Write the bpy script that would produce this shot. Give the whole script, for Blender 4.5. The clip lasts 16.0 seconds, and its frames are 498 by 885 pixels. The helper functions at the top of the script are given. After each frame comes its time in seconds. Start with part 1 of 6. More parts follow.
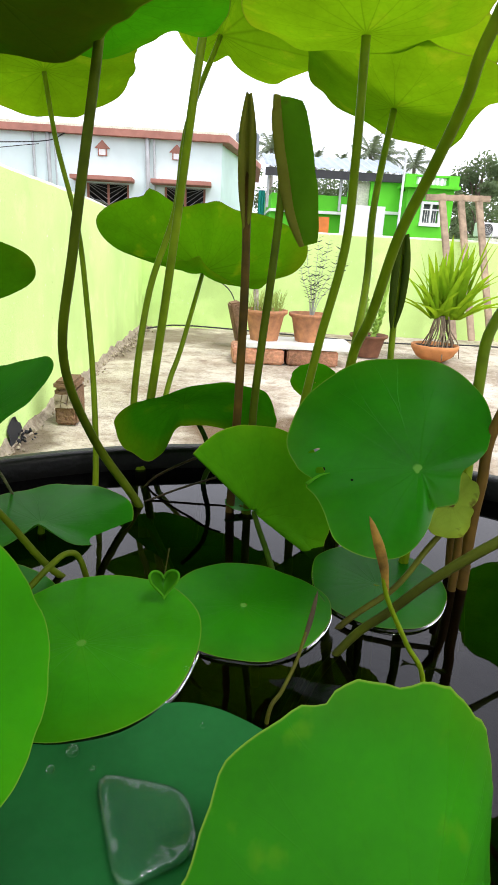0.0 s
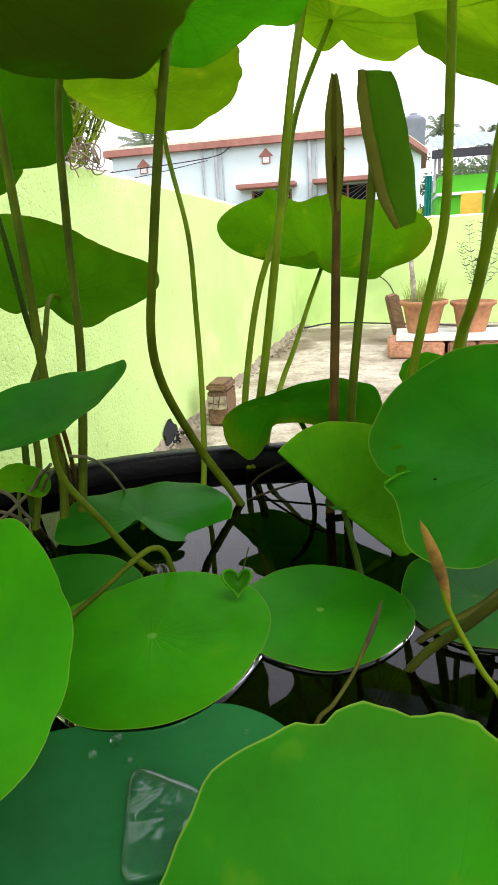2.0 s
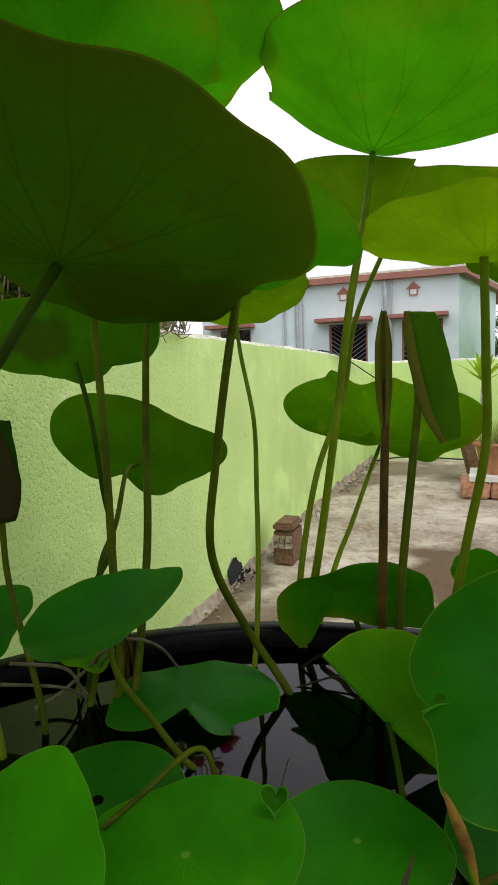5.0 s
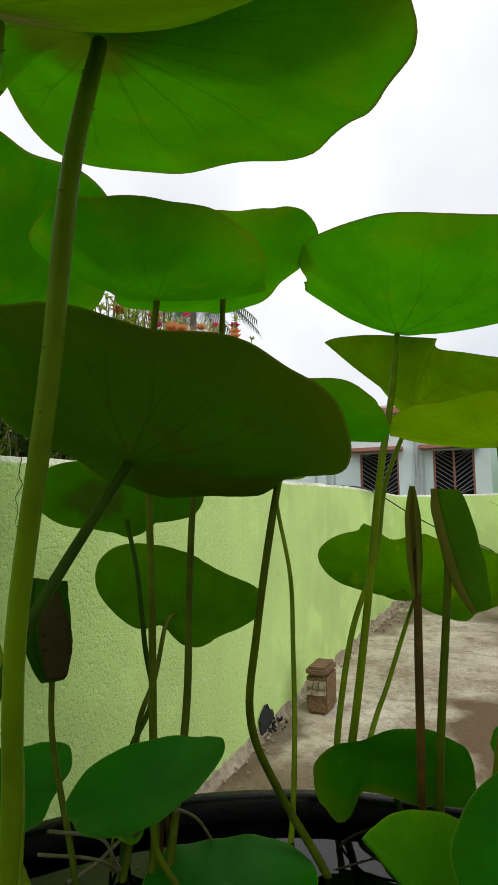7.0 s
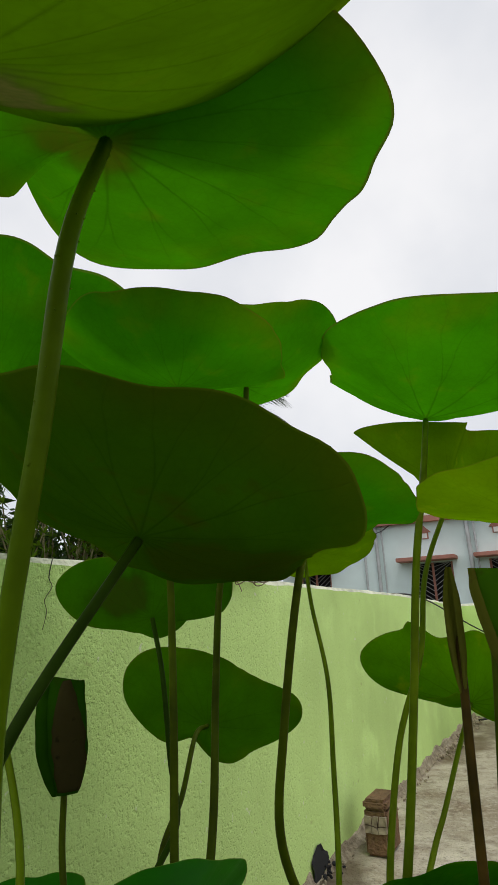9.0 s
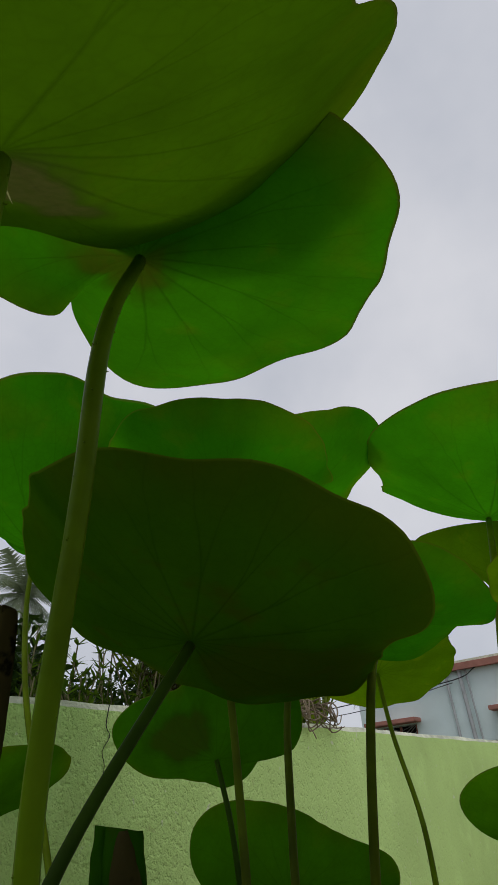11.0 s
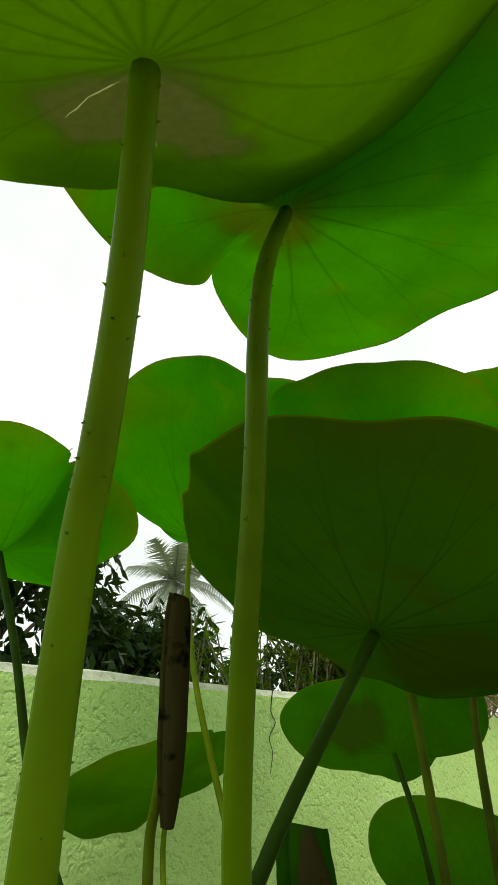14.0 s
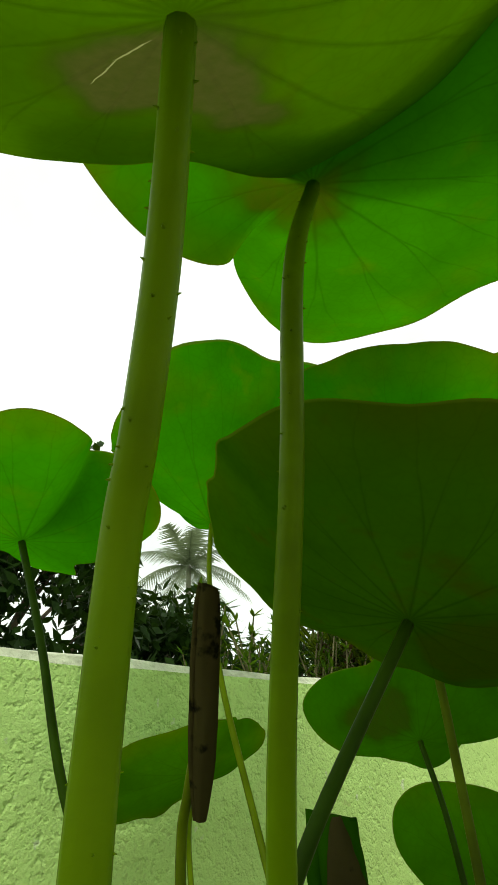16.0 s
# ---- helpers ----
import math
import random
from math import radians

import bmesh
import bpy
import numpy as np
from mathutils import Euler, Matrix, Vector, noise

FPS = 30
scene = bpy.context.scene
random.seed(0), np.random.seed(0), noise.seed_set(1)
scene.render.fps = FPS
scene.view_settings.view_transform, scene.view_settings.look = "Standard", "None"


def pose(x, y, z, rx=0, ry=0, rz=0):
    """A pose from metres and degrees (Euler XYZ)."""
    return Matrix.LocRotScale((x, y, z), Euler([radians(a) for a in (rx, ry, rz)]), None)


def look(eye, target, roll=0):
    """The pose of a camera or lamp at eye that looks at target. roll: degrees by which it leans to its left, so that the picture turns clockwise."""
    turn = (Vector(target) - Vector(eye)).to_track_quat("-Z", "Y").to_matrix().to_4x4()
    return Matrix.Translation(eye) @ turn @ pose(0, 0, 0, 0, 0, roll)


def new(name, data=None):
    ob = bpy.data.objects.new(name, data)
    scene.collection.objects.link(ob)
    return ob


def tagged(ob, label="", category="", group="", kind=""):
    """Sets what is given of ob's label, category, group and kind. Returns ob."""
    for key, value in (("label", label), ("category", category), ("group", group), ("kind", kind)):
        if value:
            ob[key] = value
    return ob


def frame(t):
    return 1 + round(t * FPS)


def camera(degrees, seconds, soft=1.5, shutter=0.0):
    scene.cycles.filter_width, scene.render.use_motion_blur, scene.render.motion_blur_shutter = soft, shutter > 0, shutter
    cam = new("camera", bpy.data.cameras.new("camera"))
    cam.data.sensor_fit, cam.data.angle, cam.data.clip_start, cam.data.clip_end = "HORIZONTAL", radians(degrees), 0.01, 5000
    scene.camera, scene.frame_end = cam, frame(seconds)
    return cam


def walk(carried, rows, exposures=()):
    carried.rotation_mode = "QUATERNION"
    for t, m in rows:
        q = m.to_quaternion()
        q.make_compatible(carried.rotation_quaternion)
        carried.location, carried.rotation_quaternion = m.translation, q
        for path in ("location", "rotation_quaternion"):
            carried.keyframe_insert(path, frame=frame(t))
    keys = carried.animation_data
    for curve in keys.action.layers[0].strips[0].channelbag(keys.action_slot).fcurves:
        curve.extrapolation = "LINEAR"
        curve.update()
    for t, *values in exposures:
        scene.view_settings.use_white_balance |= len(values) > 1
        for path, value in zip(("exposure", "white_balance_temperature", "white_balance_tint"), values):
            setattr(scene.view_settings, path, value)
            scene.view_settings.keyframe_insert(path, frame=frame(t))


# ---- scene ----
cam = camera(45.5, 16.0)
PATH = [
    (0, (-0.156, 0.661, 0.496), (-0.049, 2.563, -0.115), 3.0),
    (0.5, (-0.145, 0.665, 0.49), (-0.153, 2.568, -0.123), 1.7),
    (1, (-0.128, 0.668, 0.49), (-0.268, 2.564, -0.129), 0.4),
    (1.5, (-0.114, 0.671, 0.493), (-0.402, 2.55, -0.13), -1.4),
    (2, (-0.1, 0.676, 0.492), (-0.55, 2.525, -0.123), -2.9),
    (2.5, (-0.092, 0.67, 0.506), (-0.612, 2.508, -0.088), -3.4),
    (3, (-0.089, 0.67, 0.517), (-0.649, 2.509, -0.034), -2.9),
    (3.5, (-0.087, 0.675, 0.523), (-0.695, 2.516, 0.034), -2.5),
    (4, (-0.086, 0.678, 0.531), (-0.733, 2.526, 0.125), -2.0),
    (4.2, (-0.083, 0.677, 0.535), (-0.742, 2.529, 0.166), -1.9),
    (6.3, (-0.074, 0.63, 0.591), (-0.799, 2.493, 0.643), -1.2),
    (6.5, (-0.072, 0.626, 0.593), (-0.811, 2.482, 0.689), -0.9),
    (7, (-0.069, 0.62, 0.593), (-0.845, 2.452, 0.801), -0.9),
    (7.5, (-0.062, 0.627, 0.583), (-0.875, 2.43, 0.884), -0.9),
    (8, (-0.059, 0.635, 0.577), (-0.912, 2.395, 0.993), -1.2),
    (8.2, (-0.057, 0.637, 0.578), (-0.917, 2.387, 1.026), -1.5),
    (10.3, (-0.06, 0.655, 0.546), (-0.918, 2.229, 1.432), -4.4),
    (10.5, (-0.062, 0.658, 0.545), (-0.917, 2.202, 1.486), -5.2),
    (11, (-0.064, 0.663, 0.539), (-0.967, 2.115, 1.575), -5.3),
    (11.5, (-0.064, 0.668, 0.542), (-1.033, 2.05, 1.615), -4.5),
    (12, (-0.06, 0.674, 0.538), (-1.119, 1.976, 1.625), -2.9),
    (12.5, (-0.07, 0.678, 0.542), (-1.207, 1.917, 1.625), -1.7),
    (13, (-0.08, 0.684, 0.547), (-1.273, 1.889, 1.607), -1.5),
    (13.5, (-0.092, 0.68, 0.549), (-1.316, 1.874, 1.586), -1.7),
    (14, (-0.1012, 0.677, 0.5514), (-1.351, 1.864, 1.567), -1.99),
    (14.5, (-0.1048, 0.6762, 0.5526), (-1.373, 1.848, 1.563), -1.76),
    (15, (-0.1096, 0.6817, 0.5565), (-1.402, 1.851, 1.536), -1.18),
    (15.5, (-0.1126, 0.6836, 0.5532), (-1.402, 1.854, 1.536), -2.11),
    (16, (-0.1127, 0.6764, 0.5566), (-1.408, 1.849, 1.53), -1.9),
]
EXPOSURES = [(0.0, 1.12, 6250, 17), (2.0, 1.18, 6250, 17), (3.0, 0.88, 6250, 18), (4.2, 0.38, 6300, 20), (6.3, 0.08, 6550, 11), (8.2, -0.2, 6550, 10),
             (10.3, -0.45, 6300, 13), (11.0, -0.72, 6250, 13), (11.5, -0.82, 6300, 13), (12.0, -0.67, 6400, 11), (12.5, -0.22, 6500, 9),
             (13.5, 0.14, 6850, 0), (14.5, 0.26, 7050, -6), (16.0, 0.3, 7150, -8)]
walk(cam, [(t, look(eye, target, roll)) for t, eye, target, roll in PATH], EXPOSURES)

# ---- world and sun: a bright overcast sky ----
world = bpy.data.worlds.new("overcast")
scene.world = world
world.use_nodes = True
wn, wl = world.node_tree.nodes, world.node_tree.links
wn.clear()
sky = wn.new("ShaderNodeTexSky")
sky.sky_type, sky.sun_disc = "NISHITA", False
sky.sun_elevation, sky.sun_rotation = radians(62), radians(200)
sky_gain = wn.new("ShaderNodeMix")
sky_gain.data_type, sky_gain.blend_type = "RGBA", "MULTIPLY"
sky_gain.inputs["Factor"].default_value = 1.0
sky_gain.inputs["B"].default_value = (0.12, 0.12, 0.12, 1)
wl.new(sky.outputs["Color"], sky_gain.inputs["A"])
wco = wn.new("ShaderNodeTexCoord")
cloud = wn.new("ShaderNodeTexNoise")
cloud.inputs["Scale"].default_value, cloud.inputs["Detail"].default_value = 2.2, 5
wl.new(wco.outputs["Generated"], cloud.inputs["Vector"])
cloud_tone = wn.new("ShaderNodeValToRGB")
cloud_tone.color_ramp.elements[0].position, cloud_tone.color_ramp.elements[1].position = 0.32, 0.68
cloud_tone.color_ramp.elements[0].color = (0.80, 0.84, 0.90, 1)
cloud_tone.color_ramp.elements[1].color = (1.18, 1.18, 1.18, 1)
wl.new(cloud.outputs["Fac"], cloud_tone.inputs["Fac"])
overcast = wn.new("ShaderNodeMix")
overcast.data_type = "RGBA"
overcast.inputs["Factor"].default_value = 0.9
wl.new(sky_gain.outputs["Result"], overcast.inputs["A"])
wl.new(cloud_tone.outputs["Color"], overcast.inputs["B"])
wbg = wn.new("ShaderNodeBackground")
wbg.inputs["Strength"].default_value = 1.0
wl.new(overcast.outputs["Result"], wbg.inputs["Color"])
wout = wn.new("ShaderNodeOutputWorld")
wl.new(wbg.outputs["Background"], wout.inputs["Surface"])

sun = new("sun", bpy.data.lights.new("sun", "SUN"))
sun.data.energy, sun.data.angle, sun.data.color = 0.9, radians(14), (1.0, 0.96, 0.9)
sun.matrix_world = look((0.35 * 5, -0.35 * 5, 5), (0, 0, 0))


# ---- materials ----
def mat(name, color, rough=0.6, metal=0.0, var=0.25, scale=30.0, bump=0.0, bump_scale=None, fine=0.0, color2=None, spec=0.5, per_object=0.0):
    """A surface with colour varied at two scales and a bump."""
    m = bpy.data.materials.new(name)
    m.use_nodes = True
    n, l = m.node_tree.nodes, m.node_tree.links
    b = n["Principled BSDF"]
    b.inputs["Roughness"].default_value, b.inputs["Metallic"].default_value = rough, metal
    b.inputs["Specular IOR Level"].default_value = spec
    tc = n.new("ShaderNodeTexCoord")
    big = n.new("ShaderNodeTexNoise")
    big.inputs["Scale"].default_value, big.inputs["Detail"].default_value = scale * 0.18, 4
    small = n.new("ShaderNodeTexNoise")
    small.inputs["Scale"].default_value, small.inputs["Detail"].default_value = scale, 8
    for x in (big, small):
        l.new(tc.outputs["Object"], x.inputs["Vector"])
    add = n.new("ShaderNodeMath")
    add.operation = "ADD"
    l.new(big.outputs["Fac"], add.inputs[0])
    l.new(small.outputs["Fac"], add.inputs[1])
    ramp = n.new("ShaderNodeMapRange")
    ramp.inputs["From Min"].default_value, ramp.inputs["From Max"].default_value = 0.7, 1.3
    l.new(add.outputs[0], ramp.inputs["Value"])
    mix = n.new("ShaderNodeMix")
    mix.data_type = "RGBA"
    dark = color2 or tuple(c * (1 - var) for c in color)
    mix.inputs["A"].default_value, mix.inputs["B"].default_value = (*dark, 1), (*[min(1, c * (1 + var * 0.5)) for c in color], 1)
    l.new(ramp.outputs["Result"], mix.inputs["Factor"])
    col = mix.outputs["Result"]
    if per_object:
        info, hsv, rng = n.new("ShaderNodeObjectInfo"), n.new("ShaderNodeHueSaturation"), n.new("ShaderNodeMapRange")
        rng.inputs["To Min"].default_value, rng.inputs["To Max"].default_value = 1 - per_object, 1 + per_object
        l.new(info.outputs["Random"], rng.inputs["Value"])
        l.new(rng.outputs["Result"], hsv.inputs["Value"])
        l.new(col, hsv.inputs["Color"])
        col = hsv.outputs["Color"]
    l.new(col, b.inputs["Base Color"])
    if bump:
        bt = n.new("ShaderNodeTexNoise")
        bt.inputs["Scale"].default_value, bt.inputs["Detail"].default_value = bump_scale or scale, 6
        l.new(tc.outputs["Object"], bt.inputs["Vector"])
        bp = n.new("ShaderNodeBump")
        bp.inputs["Strength"].default_value, bp.inputs["Distance"].default_value = bump, 0.01
        l.new(bt.outputs["Fac"], bp.inputs["Height"])
        l.new(bp.outputs["Normal"], b.inputs["Normal"])
    return m


def leaf_mat(name, reflect, through_color, share=0.5, rough=0.42, veins=True, rib=9, spots=0.0, tint=(0.30, 0.16, 0.05), patch=None, edge=(0.2, 0.32, 0.03), edge_share=0.55, spec=0.0, rib_share=0.6, dot_share=0.0, slits=(), strand=None, spot_scale=34, top_rib=0.3):
    """A thin leaf: light comes back off it and through it; ribs run out from the middle and fork (uv: turn, reach).
    patch: angle, reach, size, colour and share of a dry, brown or shaded patch; slits: tears, from and to (in reaches
    from the middle) and half width; they are open, or filled with dry strands of a colour."""
    m = bpy.data.materials.new(name)
    m.use_nodes = True
    n, l = m.node_tree.nodes, m.node_tree.links
    b = n["Principled BSDF"]
    out = n["Material Output"]
    tc = n.new("ShaderNodeTexCoord")
    big = n.new("ShaderNodeTexNoise")
    big.inputs["Scale"].default_value, big.inputs["Detail"].default_value = 18, 3
    fine = n.new("ShaderNodeTexNoise")
    fine.inputs["Scale"].default_value, fine.inputs["Detail"].default_value = 260, 5
    for x in (big, fine):
        l.new(tc.outputs["Object"], x.inputs["Vector"])

    def math_node(op, a, c=None, clamp=False):
        k = n.new("ShaderNodeMath")
        k.operation, k.use_clamp = op, clamp
        for i, v in enumerate((a, c)):
            if v is None:
                continue
            if isinstance(v, (int, float)):
                k.inputs[i].default_value = v
            else:
                l.new(v, k.inputs[i])
        return k.outputs[0]

    info = n.new("ShaderNodeObjectInfo")
    shade = math_node("ADD", math_node("MULTIPLY", math_node("SUBTRACT", big.outputs["Fac"], 0.3), 1.3), math_node("MULTIPLY", fine.outputs["Fac"], 0.2))
    shade = math_node("ADD", shade, math_node("MULTIPLY", info.outputs["Random"], 0.2), True)
    vein = None
    if veins:
        uv = n.new("ShaderNodeUVMap")
        uv.uv_map = "reach"
        sep = n.new("ShaderNodeSeparateXYZ")
        l.new(uv.outputs["UV"], sep.inputs["Vector"])
        turn, reach = sep.outputs["X"], sep.outputs["Y"]
        wob = math_node("MULTIPLY", math_node("SUBTRACT", big.outputs["Fac"], 0.5), math_node("MULTIPLY", reach, 0.5))
        ray = math_node("ABSOLUTE", math_node("SUBTRACT", math_node("FRACT", math_node("ADD", math_node("MULTIPLY", turn, 2 * rib), wob)), 0.5))
        split = math_node("MULTIPLY", math_node("MAXIMUM", math_node("SUBTRACT", reach, 0.42), 0.0), 0.5)
        gap = math_node("MULTIPLY", math_node("ABSOLUTE", math_node("SUBTRACT", ray, split)), reach)
        line = math_node("SUBTRACT", 1.0, math_node("MULTIPLY", gap, math_node("ADD", 28, math_node("MULTIPLY", reach, 60))), True)
        vein = math_node("MULTIPLY", line, math_node("SUBTRACT", 1.0, math_node("MULTIPLY", reach, 0.75)))

    def toned(color, low, high):
        k = n.new("ShaderNodeMix")
        k.data_type = "RGBA"
        k.inputs["A"].default_value = (*[c * low for c in color], 1)
        k.inputs["B"].default_value = (*[c * high for c in color], 1)
        l.new(shade, k.inputs["Factor"])
        return k.outputs["Result"]

    def over(base, color, factor):
        k = n.new("ShaderNodeMix")
        k.data_type = "RGBA"
        l.new(base, k.inputs["A"])
        k.inputs["B"].default_value = (*color, 1)
        l.new(factor, k.inputs["Factor"])
        return k.outputs["Result"]

    top, thru = toned(reflect, 0.6, 1.35), toned(through_color, 0.62, 1.3)
    if vein is not None:
        top = over(top, (reflect[0] * 2 + 0.01, reflect[1] * 1.45, reflect[2] * 1.5), math_node("MULTIPLY", vein, top_rib))
        thru = over(thru, tuple(c * 0.25 for c in through_color), math_node("MULTIPLY", vein, rib_share))
    if spots:
        blot = n.new("ShaderNodeTexNoise")
        blot.inputs["Scale"].default_value, blot.inputs["Detail"].default_value = spot_scale, 4
        l.new(tc.outputs["Object"], blot.inputs["Vector"])
        sf = math_node("MULTIPLY", math_node("SUBTRACT", blot.outputs["Fac"], 0.6, True), 7 * spots, True)
        top, thru = over(top, tint, sf), over(thru, tint, sf)
    if veins:
        rim = math_node("MULTIPLY", math_node("SUBTRACT", math_node("ADD", reach, math_node("MULTIPLY", big.outputs["Fac"], 0.012)), 0.994, True), 150, True)
        top, thru = over(top, edge, math_node("MULTIPLY", rim, edge_share)), over(thru, (0.1, 0.075, 0.012), math_node("MULTIPLY", rim, 0.75))
        worn = n.new("ShaderNodeTexNoise")
        worn.inputs["Scale"].default_value, worn.inputs["Detail"].default_value = 11, 5
        l.new(tc.outputs["Object"], worn.inputs["Vector"])
        fringe = math_node("MULTIPLY", math_node("MULTIPLY", math_node("SUBTRACT", reach, 0.7, True), 3.3), math_node("MULTIPLY", math_node("SUBTRACT", worn.outputs["Fac"], 0.46, True), 5.0, True))
        fringe = math_node("MULTIPLY", fringe, 0.12 if dot_share else 0.42)
        top, thru = over(top, (through_color[1] * 0.4, through_color[1] * 0.4, 0.004), fringe), over(thru, (through_color[1] * 0.7, through_color[1] * 0.72, 0.006), fringe)
        net = n.new("ShaderNodeTexVoronoi")
        net.feature = "DISTANCE_TO_EDGE"
        net.inputs["Scale"].default_value = 120
        l.new(tc.outputs["Object"], net.inputs["Vector"])
        mesh_line = math_node("MULTIPLY", math_node("SUBTRACT", 1.0, math_node("MULTIPLY", net.outputs["Distance"], 9.0), True), 0.0 if dot_share else 0.16)
        thru = over(thru, tuple(c * 0.45 for c in through_color), mesh_line)
        dot = math_node("MULTIPLY", math_node("SUBTRACT", 0.05, reach, True), 60, True)
        top = over(top, (0.16, 0.36, 0.05), math_node("MULTIPLY", dot, dot_share))
    if patch:
        pa, pr, ps, pcol, pshare = patch
        ang = math_node("MULTIPLY", turn, 2 * math.pi)
        dx = math_node("SUBTRACT", math_node("MULTIPLY", reach, math_node("COSINE", ang)), pr * math.cos(pa))
        dy = math_node("SUBTRACT", math_node("MULTIPLY", reach, math_node("SINE", ang)), pr * math.sin(pa))
        away = math_node("SQRT", math_node("ADD", math_node("MULTIPLY", dx, dx), math_node("MULTIPLY", dy, dy)))
        away = math_node("ADD", away, math_node("MULTIPLY", math_node("SUBTRACT", big.outputs["Fac"], 0.5), ps * 2.6))
        pf = math_node("MULTIPLY", math_node("SUBTRACT", ps, away, True), 4 / ps, True)
        ring = math_node("MULTIPLY", math_node("SUBTRACT", ps * 1.35, away, True), 2.2 / ps, True)
        ring = math_node("MULTIPLY", ring, pshare * 0.55)
        top, thru = over(top, tuple(q * 0.4 for q in pcol), ring), over(thru, tuple(q * 0.5 for q in pcol), ring)
        grain = math_node("ADD", math_node("MULTIPLY", fine.outputs["Fac"], 0.9), 0.3, True)
        pf = math_node("MULTIPLY", math_node("MULTIPLY", pf, grain), pshare)
        top, thru = over(top, pcol, pf), over(thru, tuple(q * 0.8 for q in pcol), pf)
    l.new(top, b.inputs["Base Color"])
    b.inputs["Roughness"].default_value = rough
    b.inputs["Specular IOR Level"].default_value = spec
    if vein is not None:
        bp = n.new("ShaderNodeBump")
        bp.inputs["Strength"].default_value, bp.inputs["Distance"].default_value = 0.15 if dot_share else 0.35, 0.0015
        l.new(math_node("ADD", vein, math_node("ADD", math_node("MULTIPLY", fine.outputs["Fac"], 0.15), math_node("MULTIPLY", big.outputs["Fac"], 1.5))), bp.inputs["Height"])
        l.new(bp.outputs["Normal"], b.inputs["Normal"])
    tr = n.new("ShaderNodeBsdfTranslucent")
    l.new(thru, tr.inputs["Color"])
    mx = n.new("ShaderNodeMixShader")
    mx.inputs["Fac"].default_value = share
    l.new(b.outputs["BSDF"], mx.inputs[1])
    l.new(tr.outputs["BSDF"], mx.inputs[2])
    shader = mx.outputs["Shader"]
    if slits:
        ang = math_node("MULTIPLY", turn, 2 * math.pi)
        px = math_node("ADD", math_node("MULTIPLY", reach, math_node("COSINE", ang)), math_node("MULTIPLY", math_node("SUBTRACT", fine.outputs["Fac"], 0.5), 0.008))
        py = math_node("ADD", math_node("MULTIPLY", reach, math_node("SINE", ang)), math_node("MULTIPLY", math_node("SUBTRACT", fine.outputs["Fac"], 0.5), -0.008))
        torn = None
        for x0, y0, x1, y1, w in slits:
            ln = math.hypot(x1 - x0, y1 - y0)
            ux, uy = (x1 - x0) / ln, (y1 - y0) / ln
            qx, qy = math_node("SUBTRACT", px, x0), math_node("SUBTRACT", py, y0)
            along = math_node("DIVIDE", math_node("ADD", math_node("MULTIPLY", qx, ux), math_node("MULTIPLY", qy, uy)), ln)
            side = math_node("ABSOLUTE", math_node("SUBTRACT", math_node("MULTIPLY", qx, uy), math_node("MULTIPLY", qy, ux)))
            room = math_node("MULTIPLY", math_node("MULTIPLY", along, math_node("SUBTRACT", 1.0, along)), 4 * w)
            hole = math_node("GREATER_THAN", room, side)
            torn = hole if torn is None else math_node("MAXIMUM", torn, hole)
        gone, cut = n.new("ShaderNodeBsdfTranslucent" if strand else "ShaderNodeBsdfTransparent"), n.new("ShaderNodeMixShader")
        if strand:
            gone.inputs["Color"].default_value = (*strand, 1)
        l.new(torn, cut.inputs["Fac"])
        l.new(shader, cut.inputs[1])
        l.new(gone.outputs["BSDF"], cut.inputs[2])
        shader = cut.outputs["Shader"]
    l.new(shader, out.inputs["Surface"])
    return m


LEAF = leaf_mat("lotus_leaf_green", (0.018, 0.125, 0.001), (0.08, 0.45, 0.001), 0.34, spots=0.3, tint=(0.16, 0.24, 0.004))
LEAF_MID = leaf_mat("lotus_leaf_light_green", (0.03, 0.13, 0.001), (0.16, 0.46, 0.001), 0.38, spots=0.5, tint=(0.28, 0.36, 0.004))
LEAF_DEEP = leaf_mat("lotus_leaf_deep_green", (0.018, 0.085, 0.001), (0.11, 0.33, 0.001), 0.3, spots=0.3, tint=(0.1, 0.16, 0.004))
LEAF_YOUNG = leaf_mat("lotus_leaf_tiny_green", (0.07, 0.27, 0.012), (0.14, 0.42, 0.01), 0.3, veins=False)
# shade inside the tiny leaf's cup is put into this green
LEAF_CUP = leaf_mat("lotus_leaf_tiny_shaded_green", (0.03, 0.17, 0.004), (0.08, 0.3, 0.002), 0.25, 0.35, veins=False, spec=0.1)
LEAF_THIN = leaf_mat("lotus_leaf_young_green", (0.045, 0.15, 0.002), (0.27, 0.52, 0.001), 0.42, spots=0.5, tint=(0.32, 0.4, 0.008))
# the patch puts the brown tint and shadow beyond the stem into the colour
LEAF_DARK = leaf_mat("lotus_leaf_old_dark_green", (0.016, 0.07, 0.001), (0.115, 0.26, 0.001), 0.235, spots=0.5, tint=(0.07, 0.05, 0.004), rib_share=0.8, patch=(1.2, 0.62, 0.42, (0.085, 0.075, 0.004), 0.4))
LEAF_SMUDGE = leaf_mat("lotus_leaf_green_with_brown_smudge", (0.02, 0.1, 0.001), (0.1, 0.34, 0.001), 0.3, patch=(-1.85, 0.42, 0.26, (0.06, 0.062, 0.008), 0.55))
